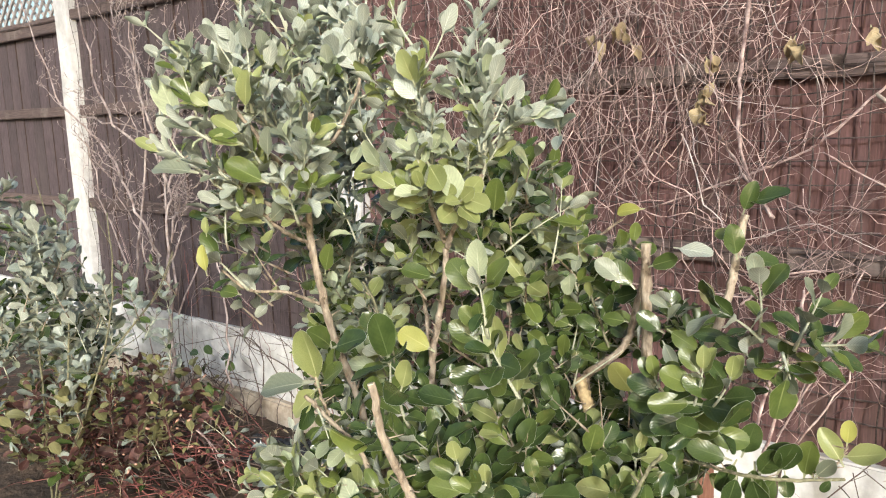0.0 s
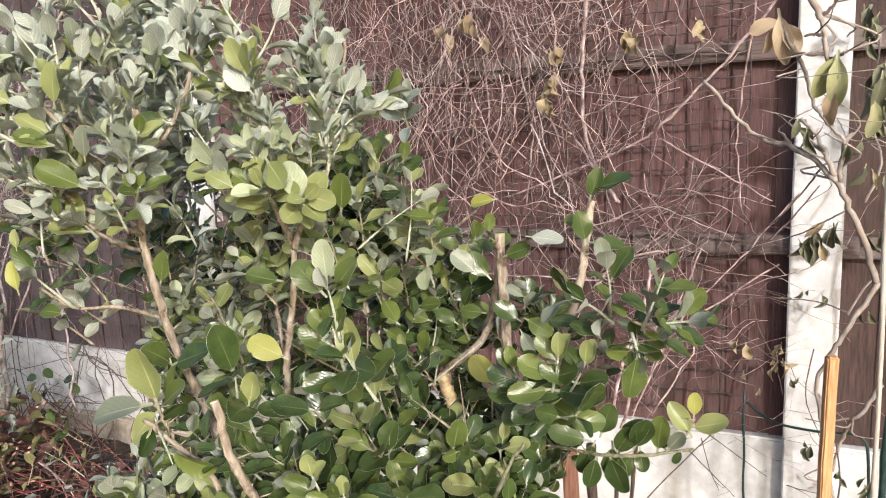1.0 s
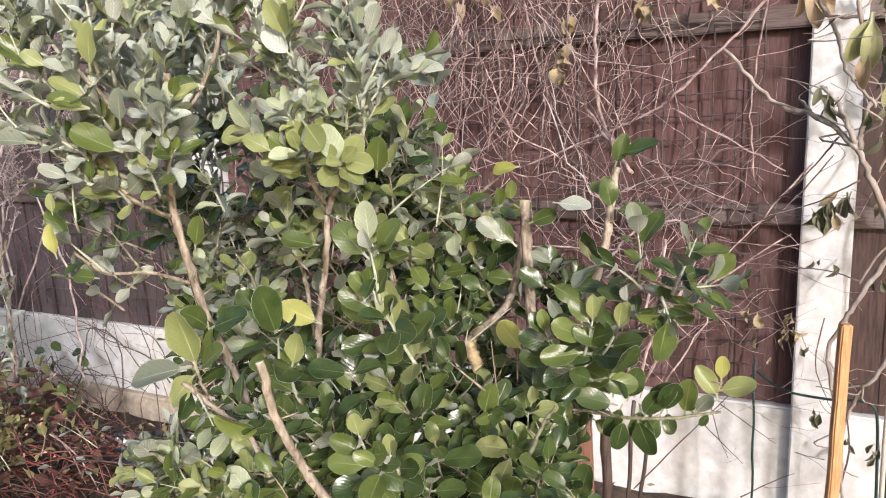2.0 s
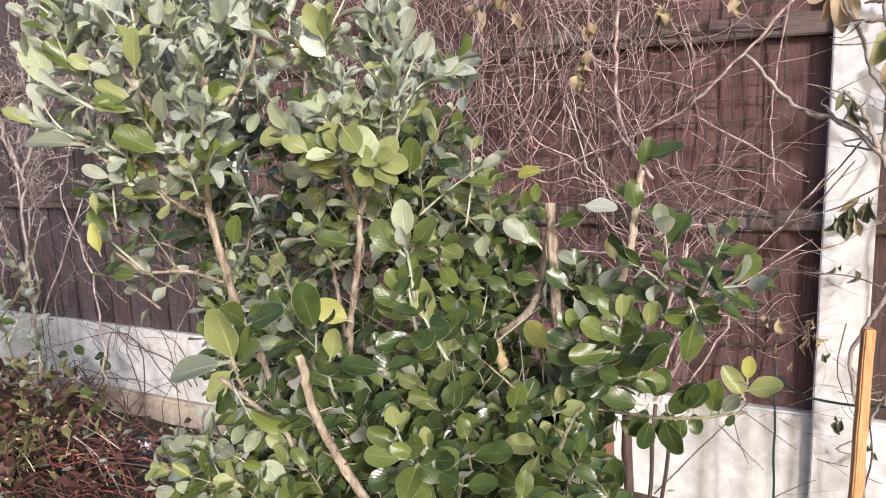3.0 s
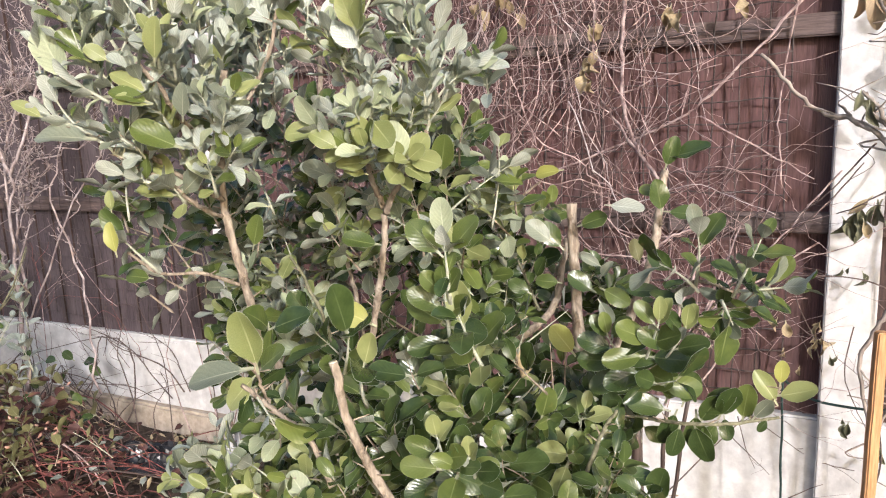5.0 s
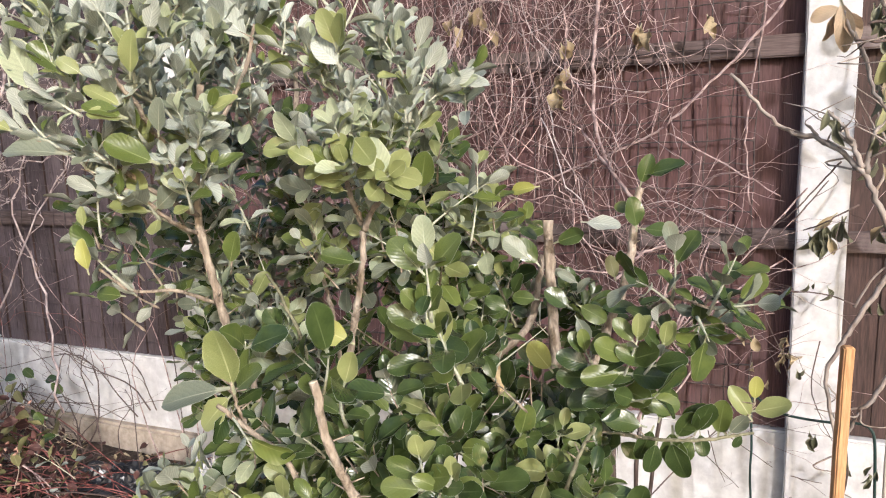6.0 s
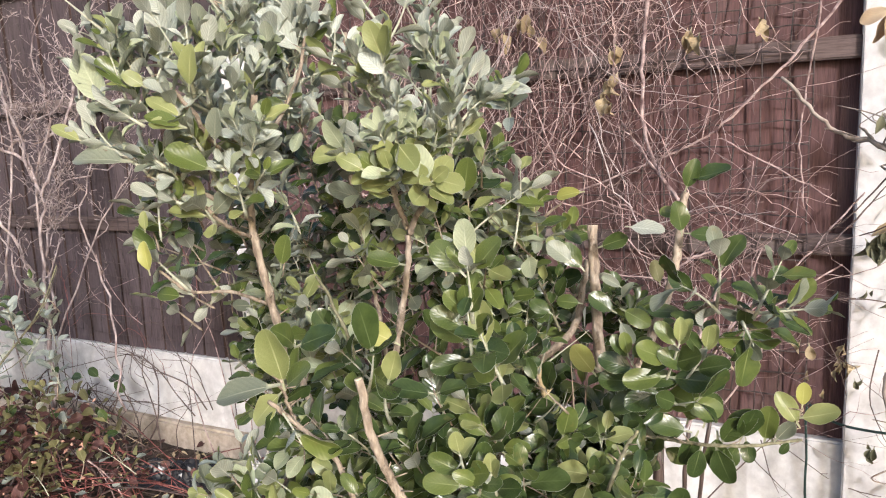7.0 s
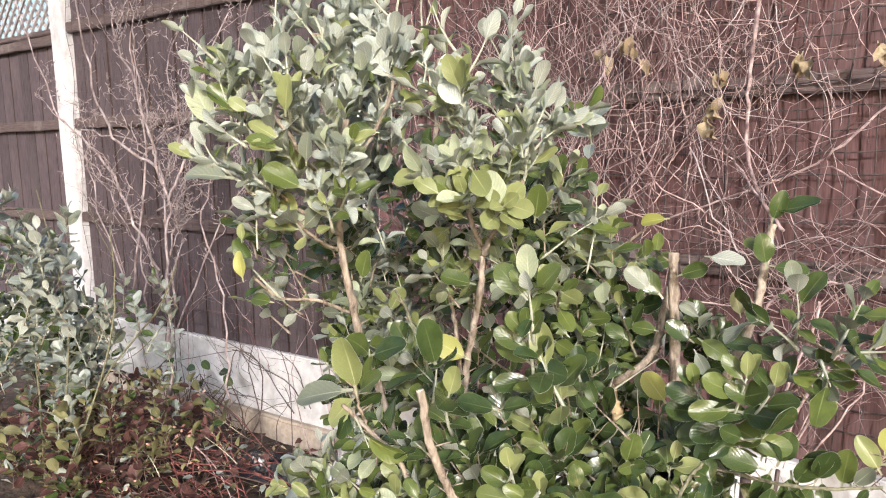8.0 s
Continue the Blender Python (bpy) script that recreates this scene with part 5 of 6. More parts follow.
    stem(0.0027, 0.0019, (-0.294, -0.950, 0.926), (-0.240, -1.020, 0.975), (-0.201, -1.060, 1.003), (-0.158, -1.100, 1.003))

    # the silvery crown: twigs, then shoots, then leaves that stand out
    leafy(0.0032, 0.0018, (-0.723, -1.320, 1.197), (-0.746, -1.380, 1.245), (-0.761, -1.420, 1.259), (-0.791, -1.440, 1.261), (-0.838, -1.450, 1.284), tint="silver", n=6)
    leafy(0.0030, 0.0016, (-0.747, -1.310, 1.111), (-0.756, -1.380, 1.155), (-0.771, -1.420, 1.191), (-0.780, -1.440, 1.213), (-0.828, -1.450, 1.237), (-0.871, -1.460, 1.260), tint="dullmix", n=7)
    leafy(0.0030, 0.0016, (-0.721, -1.320, 1.218), (-0.723, -1.360, 1.260), (-0.720, -1.400, 1.288), (-0.705, -1.420, 1.319), tint="silver", n=10)
    leafy(0.0030, 0.0016, (-0.723, -1.360, 1.260), (-0.744, -1.410, 1.289), (-0.772, -1.430, 1.309), (-0.786, -1.440, 1.325), (-0.792, -1.450, 1.358), tint="crownmix", n=9)
    leafy(0.0030, 0.0016, (-0.720, -1.400, 1.288), (-0.778, -1.380, 1.328), (-0.777, -1.370, 1.373), (-0.776, -1.370, 1.414), tint="silver", n=8)
    leafy(0.0036, 0.0018, (-0.721, -1.330, 1.205), (-0.715, -1.330, 1.272), (-0.714, -1.340, 1.318), (-0.712, -1.350, 1.362), (-0.703, -1.360, 1.397), tint="crownmix", n=12)
    leafy(0.0046, 0.0022, (-0.720, -1.320, 1.225), (-0.711, -1.260, 1.276), (-0.713, -1.220, 1.324), (-0.718, -1.210, 1.376), (-0.712, -1.200, 1.441), tint="silver", n=14)
    leafy(0.0028, 0.0016, (-0.715, -1.220, 1.302), (-0.681, -1.170, 1.332), (-0.704, -1.150, 1.388), (-0.714, -1.140, 1.435), tint="dullmix", n=8)
    leafy(0.0034, 0.0018, (-0.528, -1.290, 1.193), (-0.524, -1.310, 1.244), (-0.516, -1.330, 1.295), (-0.503, -1.350, 1.342), tint="palelime", n=10)
    leafy(0.0026, 0.0016, (-0.524, -1.310, 1.247), (-0.532, -1.330, 1.275), (-0.541, -1.340, 1.299), tint="palelime", n=6)
    leafy(0.0030, 0.0016, (-0.505, -1.280, 1.172), (-0.527, -1.220, 1.257), (-0.534, -1.200, 1.312), (-0.541, -1.200, 1.353), tint="silver", n=10)
    leafy(0.0028, 0.0016, (-0.530, -1.210, 1.291), (-0.511, -1.210, 1.310), (-0.503, -1.210, 1.329), tint="crownmix", n=4)
    leafy(0.0030, 0.0016, (-0.514, -1.280, 1.146), (-0.465, -1.290, 1.201), (-0.446, -1.310, 1.244), (-0.437, -1.320, 1.275), tint="palelime", n=9)
    leafy(0.0026, 0.0016, (-0.451, -1.300, 1.235), (-0.438, -1.280, 1.249), (-0.421, -1.270, 1.272), tint="dullmix", n=4)
    leafy(0.0030, 0.0020, (-0.514, -1.280, 1.143), (-0.522, -1.300, 1.193), (-0.537, -1.330, 1.202), (-0.559, -1.350, 1.208), tint="limemix", n=8)

    shoot((-0.834, -1.440, 1.272), (-0.822, -1.461, 1.309), 2, 0.038, "silver", (30, 16), 0.35)
    shoot((-0.795, -1.430, 1.308), (-0.792, -1.451, 1.344), 5, 0.034, "crownmix", (52, 22), 0.30)
    shoot((-0.793, -1.420, 1.286), (-0.781, -1.441, 1.327), 4, 0.035, "silver", (50, 20), 0.35)
    shoot((-0.780, -1.400, 1.308), (-0.777, -1.421, 1.342), 5, 0.034, "silver", (46, 16), 0.30)
    shoot((-0.767, -1.390, 1.314), (-0.757, -1.411, 1.345), 4, 0.034, "palelime", (46, 16), 0.35)
    shoot((-0.780, -1.370, 1.348), (-0.760, -1.391, 1.384), 4, 0.034, "silver", (50, 20), 0.25)
    shoot((-0.702, -1.420, 1.280), (-0.684, -1.441, 1.316), 4, 0.041, "palelime", (42, 16), 0.35)
    shoot((-0.702, -1.400, 1.271), (-0.680, -1.421, 1.305), 4, 0.039, "silver", (44, 16), 0.30)
    shoot((-0.752, -1.430, 1.259), (-0.760, -1.451, 1.295), 5, 0.036, "crownmix", (60, 28), 0.25)
    shoot((-0.759, -1.440, 1.253), (-0.776, -1.461, 1.272), 4, 0.037, "silver", (52, 26), 0.25)
    shoot((-0.718, -1.420, 1.251), (-0.717, -1.441, 1.286), 5, 0.036, "silver", (60, 24), 0.25)
    shoot((-0.707, -1.360, 1.259), (-0.680, -1.381, 1.304), 5, 0.034, "silver", (42, 14), 0.25)
    shoot((-0.699, -1.330, 1.272), (-0.673, -1.351, 1.312), 5, 0.034, "crownmix", (46, 18), 0.25)
    shoot((-0.715, -1.350, 1.305), (-0.701, -1.371, 1.344), 5, 0.034, "palelime", (46, 16), 0.25)
    shoot((-0.712, -1.330, 1.335), (-0.688, -1.351, 1.372), 5, 0.039, "silver", (46, 16), 0.25)
    shoot((-0.747, -1.360, 1.320), (-0.720, -1.381, 1.356), 5, 0.034, "crownmix", (46, 16), 0.25)
    shoot((-0.719, -1.280, 1.301), (-0.692, -1.301, 1.344), 5, 0.039, "silver", (50, 20), 0.25)
    shoot((-0.714, -1.220, 1.317), (-0.708, -1.241, 1.374), 6, 0.042, "silver", (55, 20), 0.20)
    shoot((-0.727, -1.200, 1.333), (-0.701, -1.221, 1.408), 7, 0.040, "silver", (48, 14), 0.20)
    shoot((-0.715, -1.200, 1.325), (-0.683, -1.221, 1.373), 6, 0.037, "dullmix", (48, 16), 0.20)
    shoot((-0.703, -1.150, 1.334), (-0.692, -1.171, 1.389), 6, 0.037, "dullmix", (50, 18), 0.20)
    shoot((-0.692, -1.140, 1.326), (-0.666, -1.161, 1.354), 5, 0.033, "dullmix", (60, 25), 0.20)
    shoot((-0.508, -1.340, 1.285), (-0.497, -1.361, 1.325), 5, 0.036, "palelime", (42, 14), 0.25)
    shoot((-0.520, -1.320, 1.247), (-0.508, -1.341, 1.281), 4, 0.035, "silver", (58, 30), 0.20)
    shoot((-0.525, -1.340, 1.270), (-0.523, -1.361, 1.294), 4, 0.028, "palelime", (55, 25), 0.35)
    shoot((-0.511, -1.320, 1.247), (-0.493, -1.341, 1.273), 3, 0.031, "palelime", (45, 25), 0.40)
    shoot((-0.536, -1.200, 1.278), (-0.530, -1.221, 1.333), 5, 0.036, "silver", (50, 18), 0.25)
    shoot((-0.530, -1.200, 1.271), (-0.516, -1.221, 1.309), 4, 0.035, "dullmix", (45, 18), 0.30)
    shoot((-0.517, -1.210, 1.297), (-0.495, -1.231, 1.324), 3, 0.035, "silver", (48, 24), 0.50)
    shoot((-0.449, -1.310, 1.232), (-0.435, -1.331, 1.271), 4, 0.035, "palelime", (40, 12), 0.35)
    shoot((-0.451, -1.310, 1.223), (-0.442, -1.331, 1.252), 3, 0.035, "silver", (55, 35), 0.25)
    shoot((-0.445, -1.270, 1.246), (-0.418, -1.291, 1.269), 4, 0.033, "dullmix", (45, 20), 0.30)
    shoot((-0.509, -1.340, 1.211), (-0.508, -1.361, 1.236), 4, 0.034, "palelime", (52, 25), 0.30)
    shoot((-0.513, -1.320, 1.216), (-0.498, -1.341, 1.241), 4, 0.031, "silver", (48, 20), 0.30)
    shoot((-0.497, -1.300, 1.206), (-0.486, -1.321, 1.238), 4, 0.037, "palelime", (50, 25), 0.25)
    shoot((-0.475, -1.300, 1.208), (-0.459, -1.321, 1.235), 4, 0.033, "crownmix", (55, 25), 0.25)
    shoot((-0.539, -1.350, 1.203), (-0.544, -1.371, 1.216), 3, 0.034, "limemix", (55, 30), 0.30)
    shoot((-0.516, -1.330, 1.183), (-0.520, -1.351, 1.198), 4, 0.033, "limemix", (62, 35), 0.20)
    shoot((-0.499, -1.290, 1.192), (-0.480, -1.311, 1.210), 4, 0.033, "palelime", (60, 30), 0.20)
    shoot((-0.779, -1.440, 1.213), (-0.833, -1.461, 1.246), 4, 0.035, "dullmix", (38, 18), 0.50)
    shoot((-0.744, -1.430, 1.206), (-0.755, -1.451, 1.224), 4, 0.034, "dullmix", (55, 25), 0.25)
    shoot((-0.737, -1.410, 1.162), (-0.768, -1.431, 1.177), 4, 0.035, "dullmix", (50, 25), 0.30)
    shoot((-0.751, -1.400, 1.184), (-0.748, -1.421, 1.206), 4, 0.033, "silver", (60, 30), 0.20)
    shoot((-0.730, -1.370, 1.188), (-0.728, -1.391, 1.219), 5, 0.035, "limemix", (66, 32), 0.20)
    shoot((-0.732, -1.350, 1.179), (-0.719, -1.371, 1.208), 4, 0.033, "silver", (62, 30), 0.20)
    shoot((-0.723, -1.310, 1.197), (-0.684, -1.331, 1.226), 4, 0.037, "crownmix", (60, 25), 0.25)
    shoot((-0.713, -1.250, 1.244), (-0.695, -1.271, 1.287), 5, 0.034, "dullmix", (58, 28), 0.20)
    shoot((-0.706, -1.200, 1.272), (-0.691, -1.221, 1.312), 4, 0.034, "dullmix", (60, 28), 0.20)
    shoot((-0.702, -1.340, 1.232), (-0.689, -1.361, 1.266), 5, 0.033, "silver", (58, 24), 0.20)
    shoot((-0.716, -1.400, 1.222), (-0.715, -1.421, 1.251), 5, 0.035, "limemix", (62, 28), 0.20)
    shoot((-0.689, -1.370, 1.145), (-0.671, -1.400, 1.184), 4, 0.038, "crownmix", (66, 30), 0.15)
    shoot((-0.685, -1.360, 1.167), (-0.638, -1.390, 1.201), 4, 0.038, "dullmix", (66, 30), 0.15)
    shoot((-0.694, -1.370, 1.178), (-0.689, -1.400, 1.208), 4, 0.038, "silver", (66, 30), 0.15)
    shoot((-0.688, -1.360, 1.200), (-0.649, -1.390, 1.235), 4, 0.038, "silver", (66, 30), 0.15)
    shoot((-0.685, -1.370, 1.220), (-0.669, -1.400, 1.255), 4, 0.038, "silver", (66, 30), 0.15)
    shoot((-0.685, -1.350, 1.229), (-0.642, -1.380, 1.259), 4, 0.038, "crownmix", (66, 30), 0.15)
    shoot((-0.506, -1.330, 1.174), (-0.498, -1.360, 1.197), 4, 0.038, "limemix", (66, 30), 0.15)
    shoot((-0.491, -1.310, 1.162), (-0.459, -1.340, 1.183), 4, 0.038, "limemix", (66, 30), 0.15)
    shoot((-0.757, -1.390, 1.143), (-0.749, -1.420, 1.173), 4, 0.038, "dullmix", (66, 30), 0.15)
    shoot((-0.736, -1.370, 1.134), (-0.730, -1.400, 1.164), 4, 0.038, "limemix", (66, 30), 0.15)

    single((-0.669, -1.430, 1.236), (0.37, -0.31, 0.88), (0.3, -1, 0.15), 0.036, "dull", 7, "large sage-green leaf")
    single((-0.797, -1.460, 1.283), (-0.33, -0.23, 0.92), (0.3, -1, 0.2), 0.055, "pale", 2)
    single((-0.768, -1.450, 1.299), (-0.69, -0.31, 0.65), (0.1, -0.7, 0.7), 0.040, "mid", 3)
    single((-0.733, -1.460, 1.295), (-0.60, -0.52, 0.61), (0.1, -0.8, 0.5), 0.024, "lime", 2)
    single((-0.708, -1.440, 1.263), (-0.79, -0.30, 0.53), (0.1, -0.7, 0.7), 0.041, "lime", 6)
    single((-0.697, -1.450, 1.252), (-0.89, -0.29, 0.35), (0.1, -0.7, 0.7), 0.043, "mid", 6)
    single((-0.696, -1.450, 1.249), (-0.94, -0.33, 0.09), (0.1, -0.6, 0.8), 0.034, "lime", 3)
    single((-0.678, -1.450, 1.293), (0.36, -0.26, 0.89), (0.3, -1, 0.2), 0.042, "lime", 7, "pale yellow-lime upright leaf")
    single((-0.683, -1.430, 1.206), (-0.89, -0.25, 0.38), (0.1, -0.75, 0.6), 0.050, "mid", 3, "broad green leaf")
    single((-0.486, -1.360, 1.222), (0.70, -0.32, -0.64), (0.1, -0.8, 0.5), 0.039, "lime", 5)
    single((-0.496, -1.340, 1.185), (0.93, -0.27, 0.25), (-0.1, -0.8, 0.6), 0.038, "lime", 2, "rounded yellow-green leaf")
    single((-0.460, -1.330, 1.184), (0.95, -0.27, -0.14), (-0.1, -0.8, 0.6), 0.038, "lime", 2, "rounded yellow-green leaf")
    single((-0.441, -1.300, 1.168), (0.29, -0.30, 0.91), (0.3, -0.9, 0.3), 0.041, "mid", 0)
    single((-0.520, -1.380, 1.199), (-0.75, -0.37, 0.54), (0.1, -0.8, 0.6), 0.030, "lime", 2)
    single((-0.512, -1.340, 1.168), (-0.78, -0.54, 0.33), (0.1, -0.7, 0.7), 0.023, "lime", 2)
    single((-0.497, -1.330, 1.168), (0.87, -0.48, -0.12), (0.0, -0.8, 0.6), 0.026, "mid", 5)
    single((-0.689, -1.250, 1.345), (-0.69, -0.16, 0.71), (0.2, -0.9, 0.4), 0.066, "grey", 9, "large silvery veined leaf")
    single((-0.697, -1.270, 1.331), (-0.70, -0.21, 0.68), (0.3, -0.5, 0.8), 0.050, "mid", 6)
    single((-0.756, -1.400, 1.344), (-0.06, -0.26, 0.96), (0.3, -0.9, 0.2), 0.049, "under", 0)
    single((-0.754, -1.400, 1.349), (0.71, -0.23, 0.67), (-0.2, -0.9, 0.2), 0.053, "grey", 0)
    single((-0.512, -1.370, 1.307), (0.10, -0.68, 0.73), (0.2, -0.9, 0.4), 0.018, "grey", 2)
    single((-0.494, -1.370, 1.295), (-0.58, -0.39, 0.71), (0.2, -0.9, 0.3), 0.032, "grey", 2)
    single((-0.490, -1.380, 1.313), (-0.19, -0.36, 0.91), (0.2, -1, 0.2), 0.034, "lime", 0)
    single((-0.486, -1.380, 1.310), (0.50, -0.35, 0.79), (-0.2, -1, 0.1), 0.035, "lime", 3)
    single((-0.778, -1.460, 1.217), (-0.98, -0.16, 0.13), (0.1, -0.6, 0.8), 0.070, "dull", 6)
    single((-0.829, -1.470, 1.242), (-0.77, -0.36, 0.52), (0.1, -0.7, 0.7), 0.035, "lime", 6)

    # shoots in the middle and on the open side
    rosette((-0.419, -1.340, 0.980), (-0.401, -1.390, 1.060), 0.040, "mid", "mid", 0.0027)
    single((-0.390, -1.410, 1.118), (-0.02, -0.1, 1), (0.3, -1, 0.1), 0.036, "pale", 0, "pale yellow young leaf")
    single((-0.397, -1.410, 1.103), (-0.62, -0.1, 0.65), (0.3, -0.9, 0.4), 0.040, "mid", 2)
    single((-0.381, -1.410, 1.107), (0.62, -0.1, 0.70), (-0.2, -0.9, 0.4), 0.040, "mid", 0)
    single((-0.381, -1.425, 1.112), (0.05, -0.5, 0.6), (0.1, -0.9, -0.5), 0.024, "under", 1)
    shoot((-0.400, -1.380, 1.043), (-0.390, -1.410, 1.110), 2, 0.032, "mid", (60, 40), 0.35, r=0.0026)
    shoot((-0.381, -1.340, 0.960), (-0.383, -1.400, 1.040), 4, 0.042, "mid", (78, 40), 0.1)
    shoot((-0.392, -1.280, 0.962), (-0.373, -1.340, 1.016), 3, 0.034, "mid", (75, 40), 0.1)
    shoot((-0.204, -1.060, 0.996), (-0.199, -1.100, 1.073), 3, 0.042, "sidemix", (55, 25))
    shoot((-0.158, -1.090, 0.993), (-0.126, -1.120, 1.077), 4, 0.042, "sidemix", (65, 30))
    shoot((-0.158, -1.090, 1.000), (-0.091, -1.100, 1.014), 4, 0.042, "sidemix", (65, 30))
    shoot((-0.200, -1.060, 0.989), (-0.243, -1.100, 1.032), 3, 0.042, "sidemix", (65, 35))
    shoot((-0.171, -1.090, 0.988), (-0.155, -1.120, 0.967), 2, 0.044, "dark", (75, 40))
    rosette((-0.258, -1.160, 0.899), (-0.225, -1.220, 0.993), 0.044, "lime", "mid")
    rosette((-0.252, -1.160, 0.899), (-0.198, -1.210, 0.985), 0.042, "lime", "dark")
    rosette((-0.267, -1.150, 0.893), (-0.285, -1.200, 0.966), 0.042, "mid", "dark")
    shoot((-0.258, -1.160, 0.891), (-0.205, -1.220, 0.929), 3, 0.040, "dark", (75, 40))
    rosette((-0.387, -1.440, 0.879), (-0.372, -1.480, 0.953), 0.034, "lime", "mid")
    rosette((-0.357, -1.430, 0.874), (-0.347, -1.470, 0.934), 0.030, "lime", "dark")
    shoot((-0.478, -1.420, 0.942), (-0.454, -1.460, 1.002), 2, 0.042, "mid", (50, 30))
    shoot((-0.511, -1.420, 0.950), (-0.468, -1.460, 1.034), 2, 0.052, "mid", (35, 20))
    single((-0.597, -1.440, 0.981), (-0.14, -0.1, 1.0), (0.25, -1, 0.15), 0.062, "lime", 3, "long pale green upright leaf")
    single((-0.603, -1.410, 0.951), (0.06, -0.1, 1.0), (-0.3, -0.9, 0.2), 0.060, "mid", 6)
    single((-0.608, -1.420, 0.967), (0.75, -0.1, 0.6), (-0.1, -0.8, 0.6), 0.046, "mid", 0)
    single((-0.612, -1.430, 0.959), (-0.55, -0.3, -0.6), (0.1, -0.8, 0.6), 0.044, "lime", 2)
    stem(0.0020, 0.0016, (-0.600, -1.420, 0.924), (-0.602, -1.430, 0.954), (-0.598, -1.440, 0.982), label="pale leaf twig")
    shoot((-0.635, -1.360, 0.956), (-0.592, -1.420, 1.020), 2, 0.044, "mid", (45, 25))
    shoot((-0.635, -1.420, 0.952), (-0.562, -1.460, 0.923), 2, 0.042, "mid", (70, 40))
    shoot((-0.758, -1.400, 1.059), (-0.767, -1.440, 1.107), 2, 0.036, "mid", (50, 30))

    # leaves that stand alone
    single((-0.720, -1.490, 1.104), (-0.08, -0.1, 1), (0.3, -1, 0.1), 0.031, "yellow", 7, "bright yellow-green leaf")
    single((-0.742, -1.470, 1.144), (0.10, -0.1, 1), (0.5, -1, 0.1), 0.020, "lime", 7, "small yellow-green leaf")
    single((-0.755, -1.420, 1.058), (-1, -0.2, 0.1), (0, -0.8, 0.6), 0.030, "mid", 0)
    single((-0.608, -1.450, 0.976), (-0.95, -0.15, -0.22), (0.0, -0.75, 0.8), 0.074, "dull", 6, "large grey-green leaf")
    single((-0.642, -1.340, 1.268), (-0.7, -0.5, 0.1), (0.25, -0.95, 0.25), 0.034, "dark", 2, "deep green leaf")
    single((-0.635, -1.380, 1.094), (0.35, -0.1, 0.9), (0.2, -1, 0.3), 0.036, "mid", 0)
    single((-0.548, -1.290, 0.985), (-0.85, -0.27, 0.45), (0.2, -0.85, 0.5), 0.047, "yellow", 2, "yellowing leaf")
    single((-0.504, -1.340, 1.092), (-0.95, -0.1, 0.1), (0.1, -0.7, 0.7), 0.038, "mid", 3)
    single((-0.362, -1.060, 0.899), (-0.85, -0.2, 0.45), (0.3, -0.9, 0.4), 0.050, "mid", 0)
    single((-0.320, -1.020, 1.092), (0.95, -0.1, -0.05), (0.1, -0.6, 0.9), 0.046, "under", 0, "silvery leaf turned underside out")
    single((-0.400, -0.990, 1.027), (-0.6, -0.2, 0.75), (0.3, -0.9, 0.4), 0.046, "dark", 2)
    single((-0.260, -0.930, 1.139), (0.3, -0.1, 0.9), (0.2, -0.9, 0.3), 0.042, "dark", 1)
    single((-0.252, -0.930, 1.151), (0.95, -0.1, 0.15), (0.1, -0.6, 0.8), 0.055, "dark", 3)
    single((-0.265, -0.940, 1.100), (-0.8, -0.1, 0.15), (0.2, -0.8, 0.5), 0.032, "mid", 0)
    single((-0.264, -0.950, 1.078), (-0.1, -0.2, 0.9), (0.5, -0.8, 0.2), 0.044, "dark", 2)
    single((-0.252, -0.950, 1.074), (0.95, -0.1, -0.05), (0.1, -0.6, 0.8), 0.045, "dark", 0)
    single((-0.431, -0.880, 1.126), (-0.8, -0.1, -0.1), (0.1, -0.8, 0.5), 0.04, "yellow", 1)
    single((-0.174, -1.080, 0.821), (-0.45, -0.1, -0.8), (0.4, -0.9, 0.2), 0.034, "dark", 5)
    single((-0.217, -1.090, 0.814), (-0.2, -0.1, -0.9), (0.4, -0.9, 0.2), 0.040, "dark", 0)
    single((-0.197, -1.090, 0.818), (0.35, -0.1, -0.9), (-0.3, -0.9, 0.2), 0.048, "dark", 2)
    single((-0.115, -1.060, 0.827), (-0.3, -0.1, -0.5), (0.2, -0.9, 0.3), 0.018, "dark", 0)
    single((-0.191, -1.080, 0.826), (0.45, -0.1, 0.8), (0.3, -0.9, 0.4), 0.046, "dark", 3)
    single((-0.135, -1.060, 0.829), (-0.2, -0.1, 0.9), (0.3, -0.9, 0.3), 0.036, "mid", 0)
    single((-0.107, -1.050, 0.852), (-0.5, -0.1, 0.85), (0.3, -0.9, 0.3), 0.044, "lime", 1)
    single((-0.100, -1.050, 0.859), (0.9, -0.1, 0.3), (-0.1, -0.8, 0.6), 0.046, "lime", 3)
    single((-0.101, -1.050, 0.876), (0.05, -0.1, 1), (0.2, -1, 0.1), 0.030, "yellow", 0, "bright yellow leaf")
    single((-0.214, -1.070, 0.843), (0.30, -0.1, 0.9), (0.3, -0.9, 0.4), 0.044, "dark", 2)
    single((-0.188, -1.080, 0.837), (0.75, -0.1, 0.7), (-0.2, -0.9, 0.5), 0.050, "dark", 0)
    single((-0.168, -1.080, 0.837), (0.35, -0.2, 0.9), (0.4, -0.9, 0.3), 0.046, "dark", 5)
    single((-0.142, -1.070, 0.833), (0.10, -0.1, 1.0), (-0.3, -0.9, 0.3), 0.044, "mid", 2)
    single((-0.128, -1.070, 0.835), (0.55, -0.1, 0.8), (0.3, -0.9, 0.4), 0.034, "dull", 3)
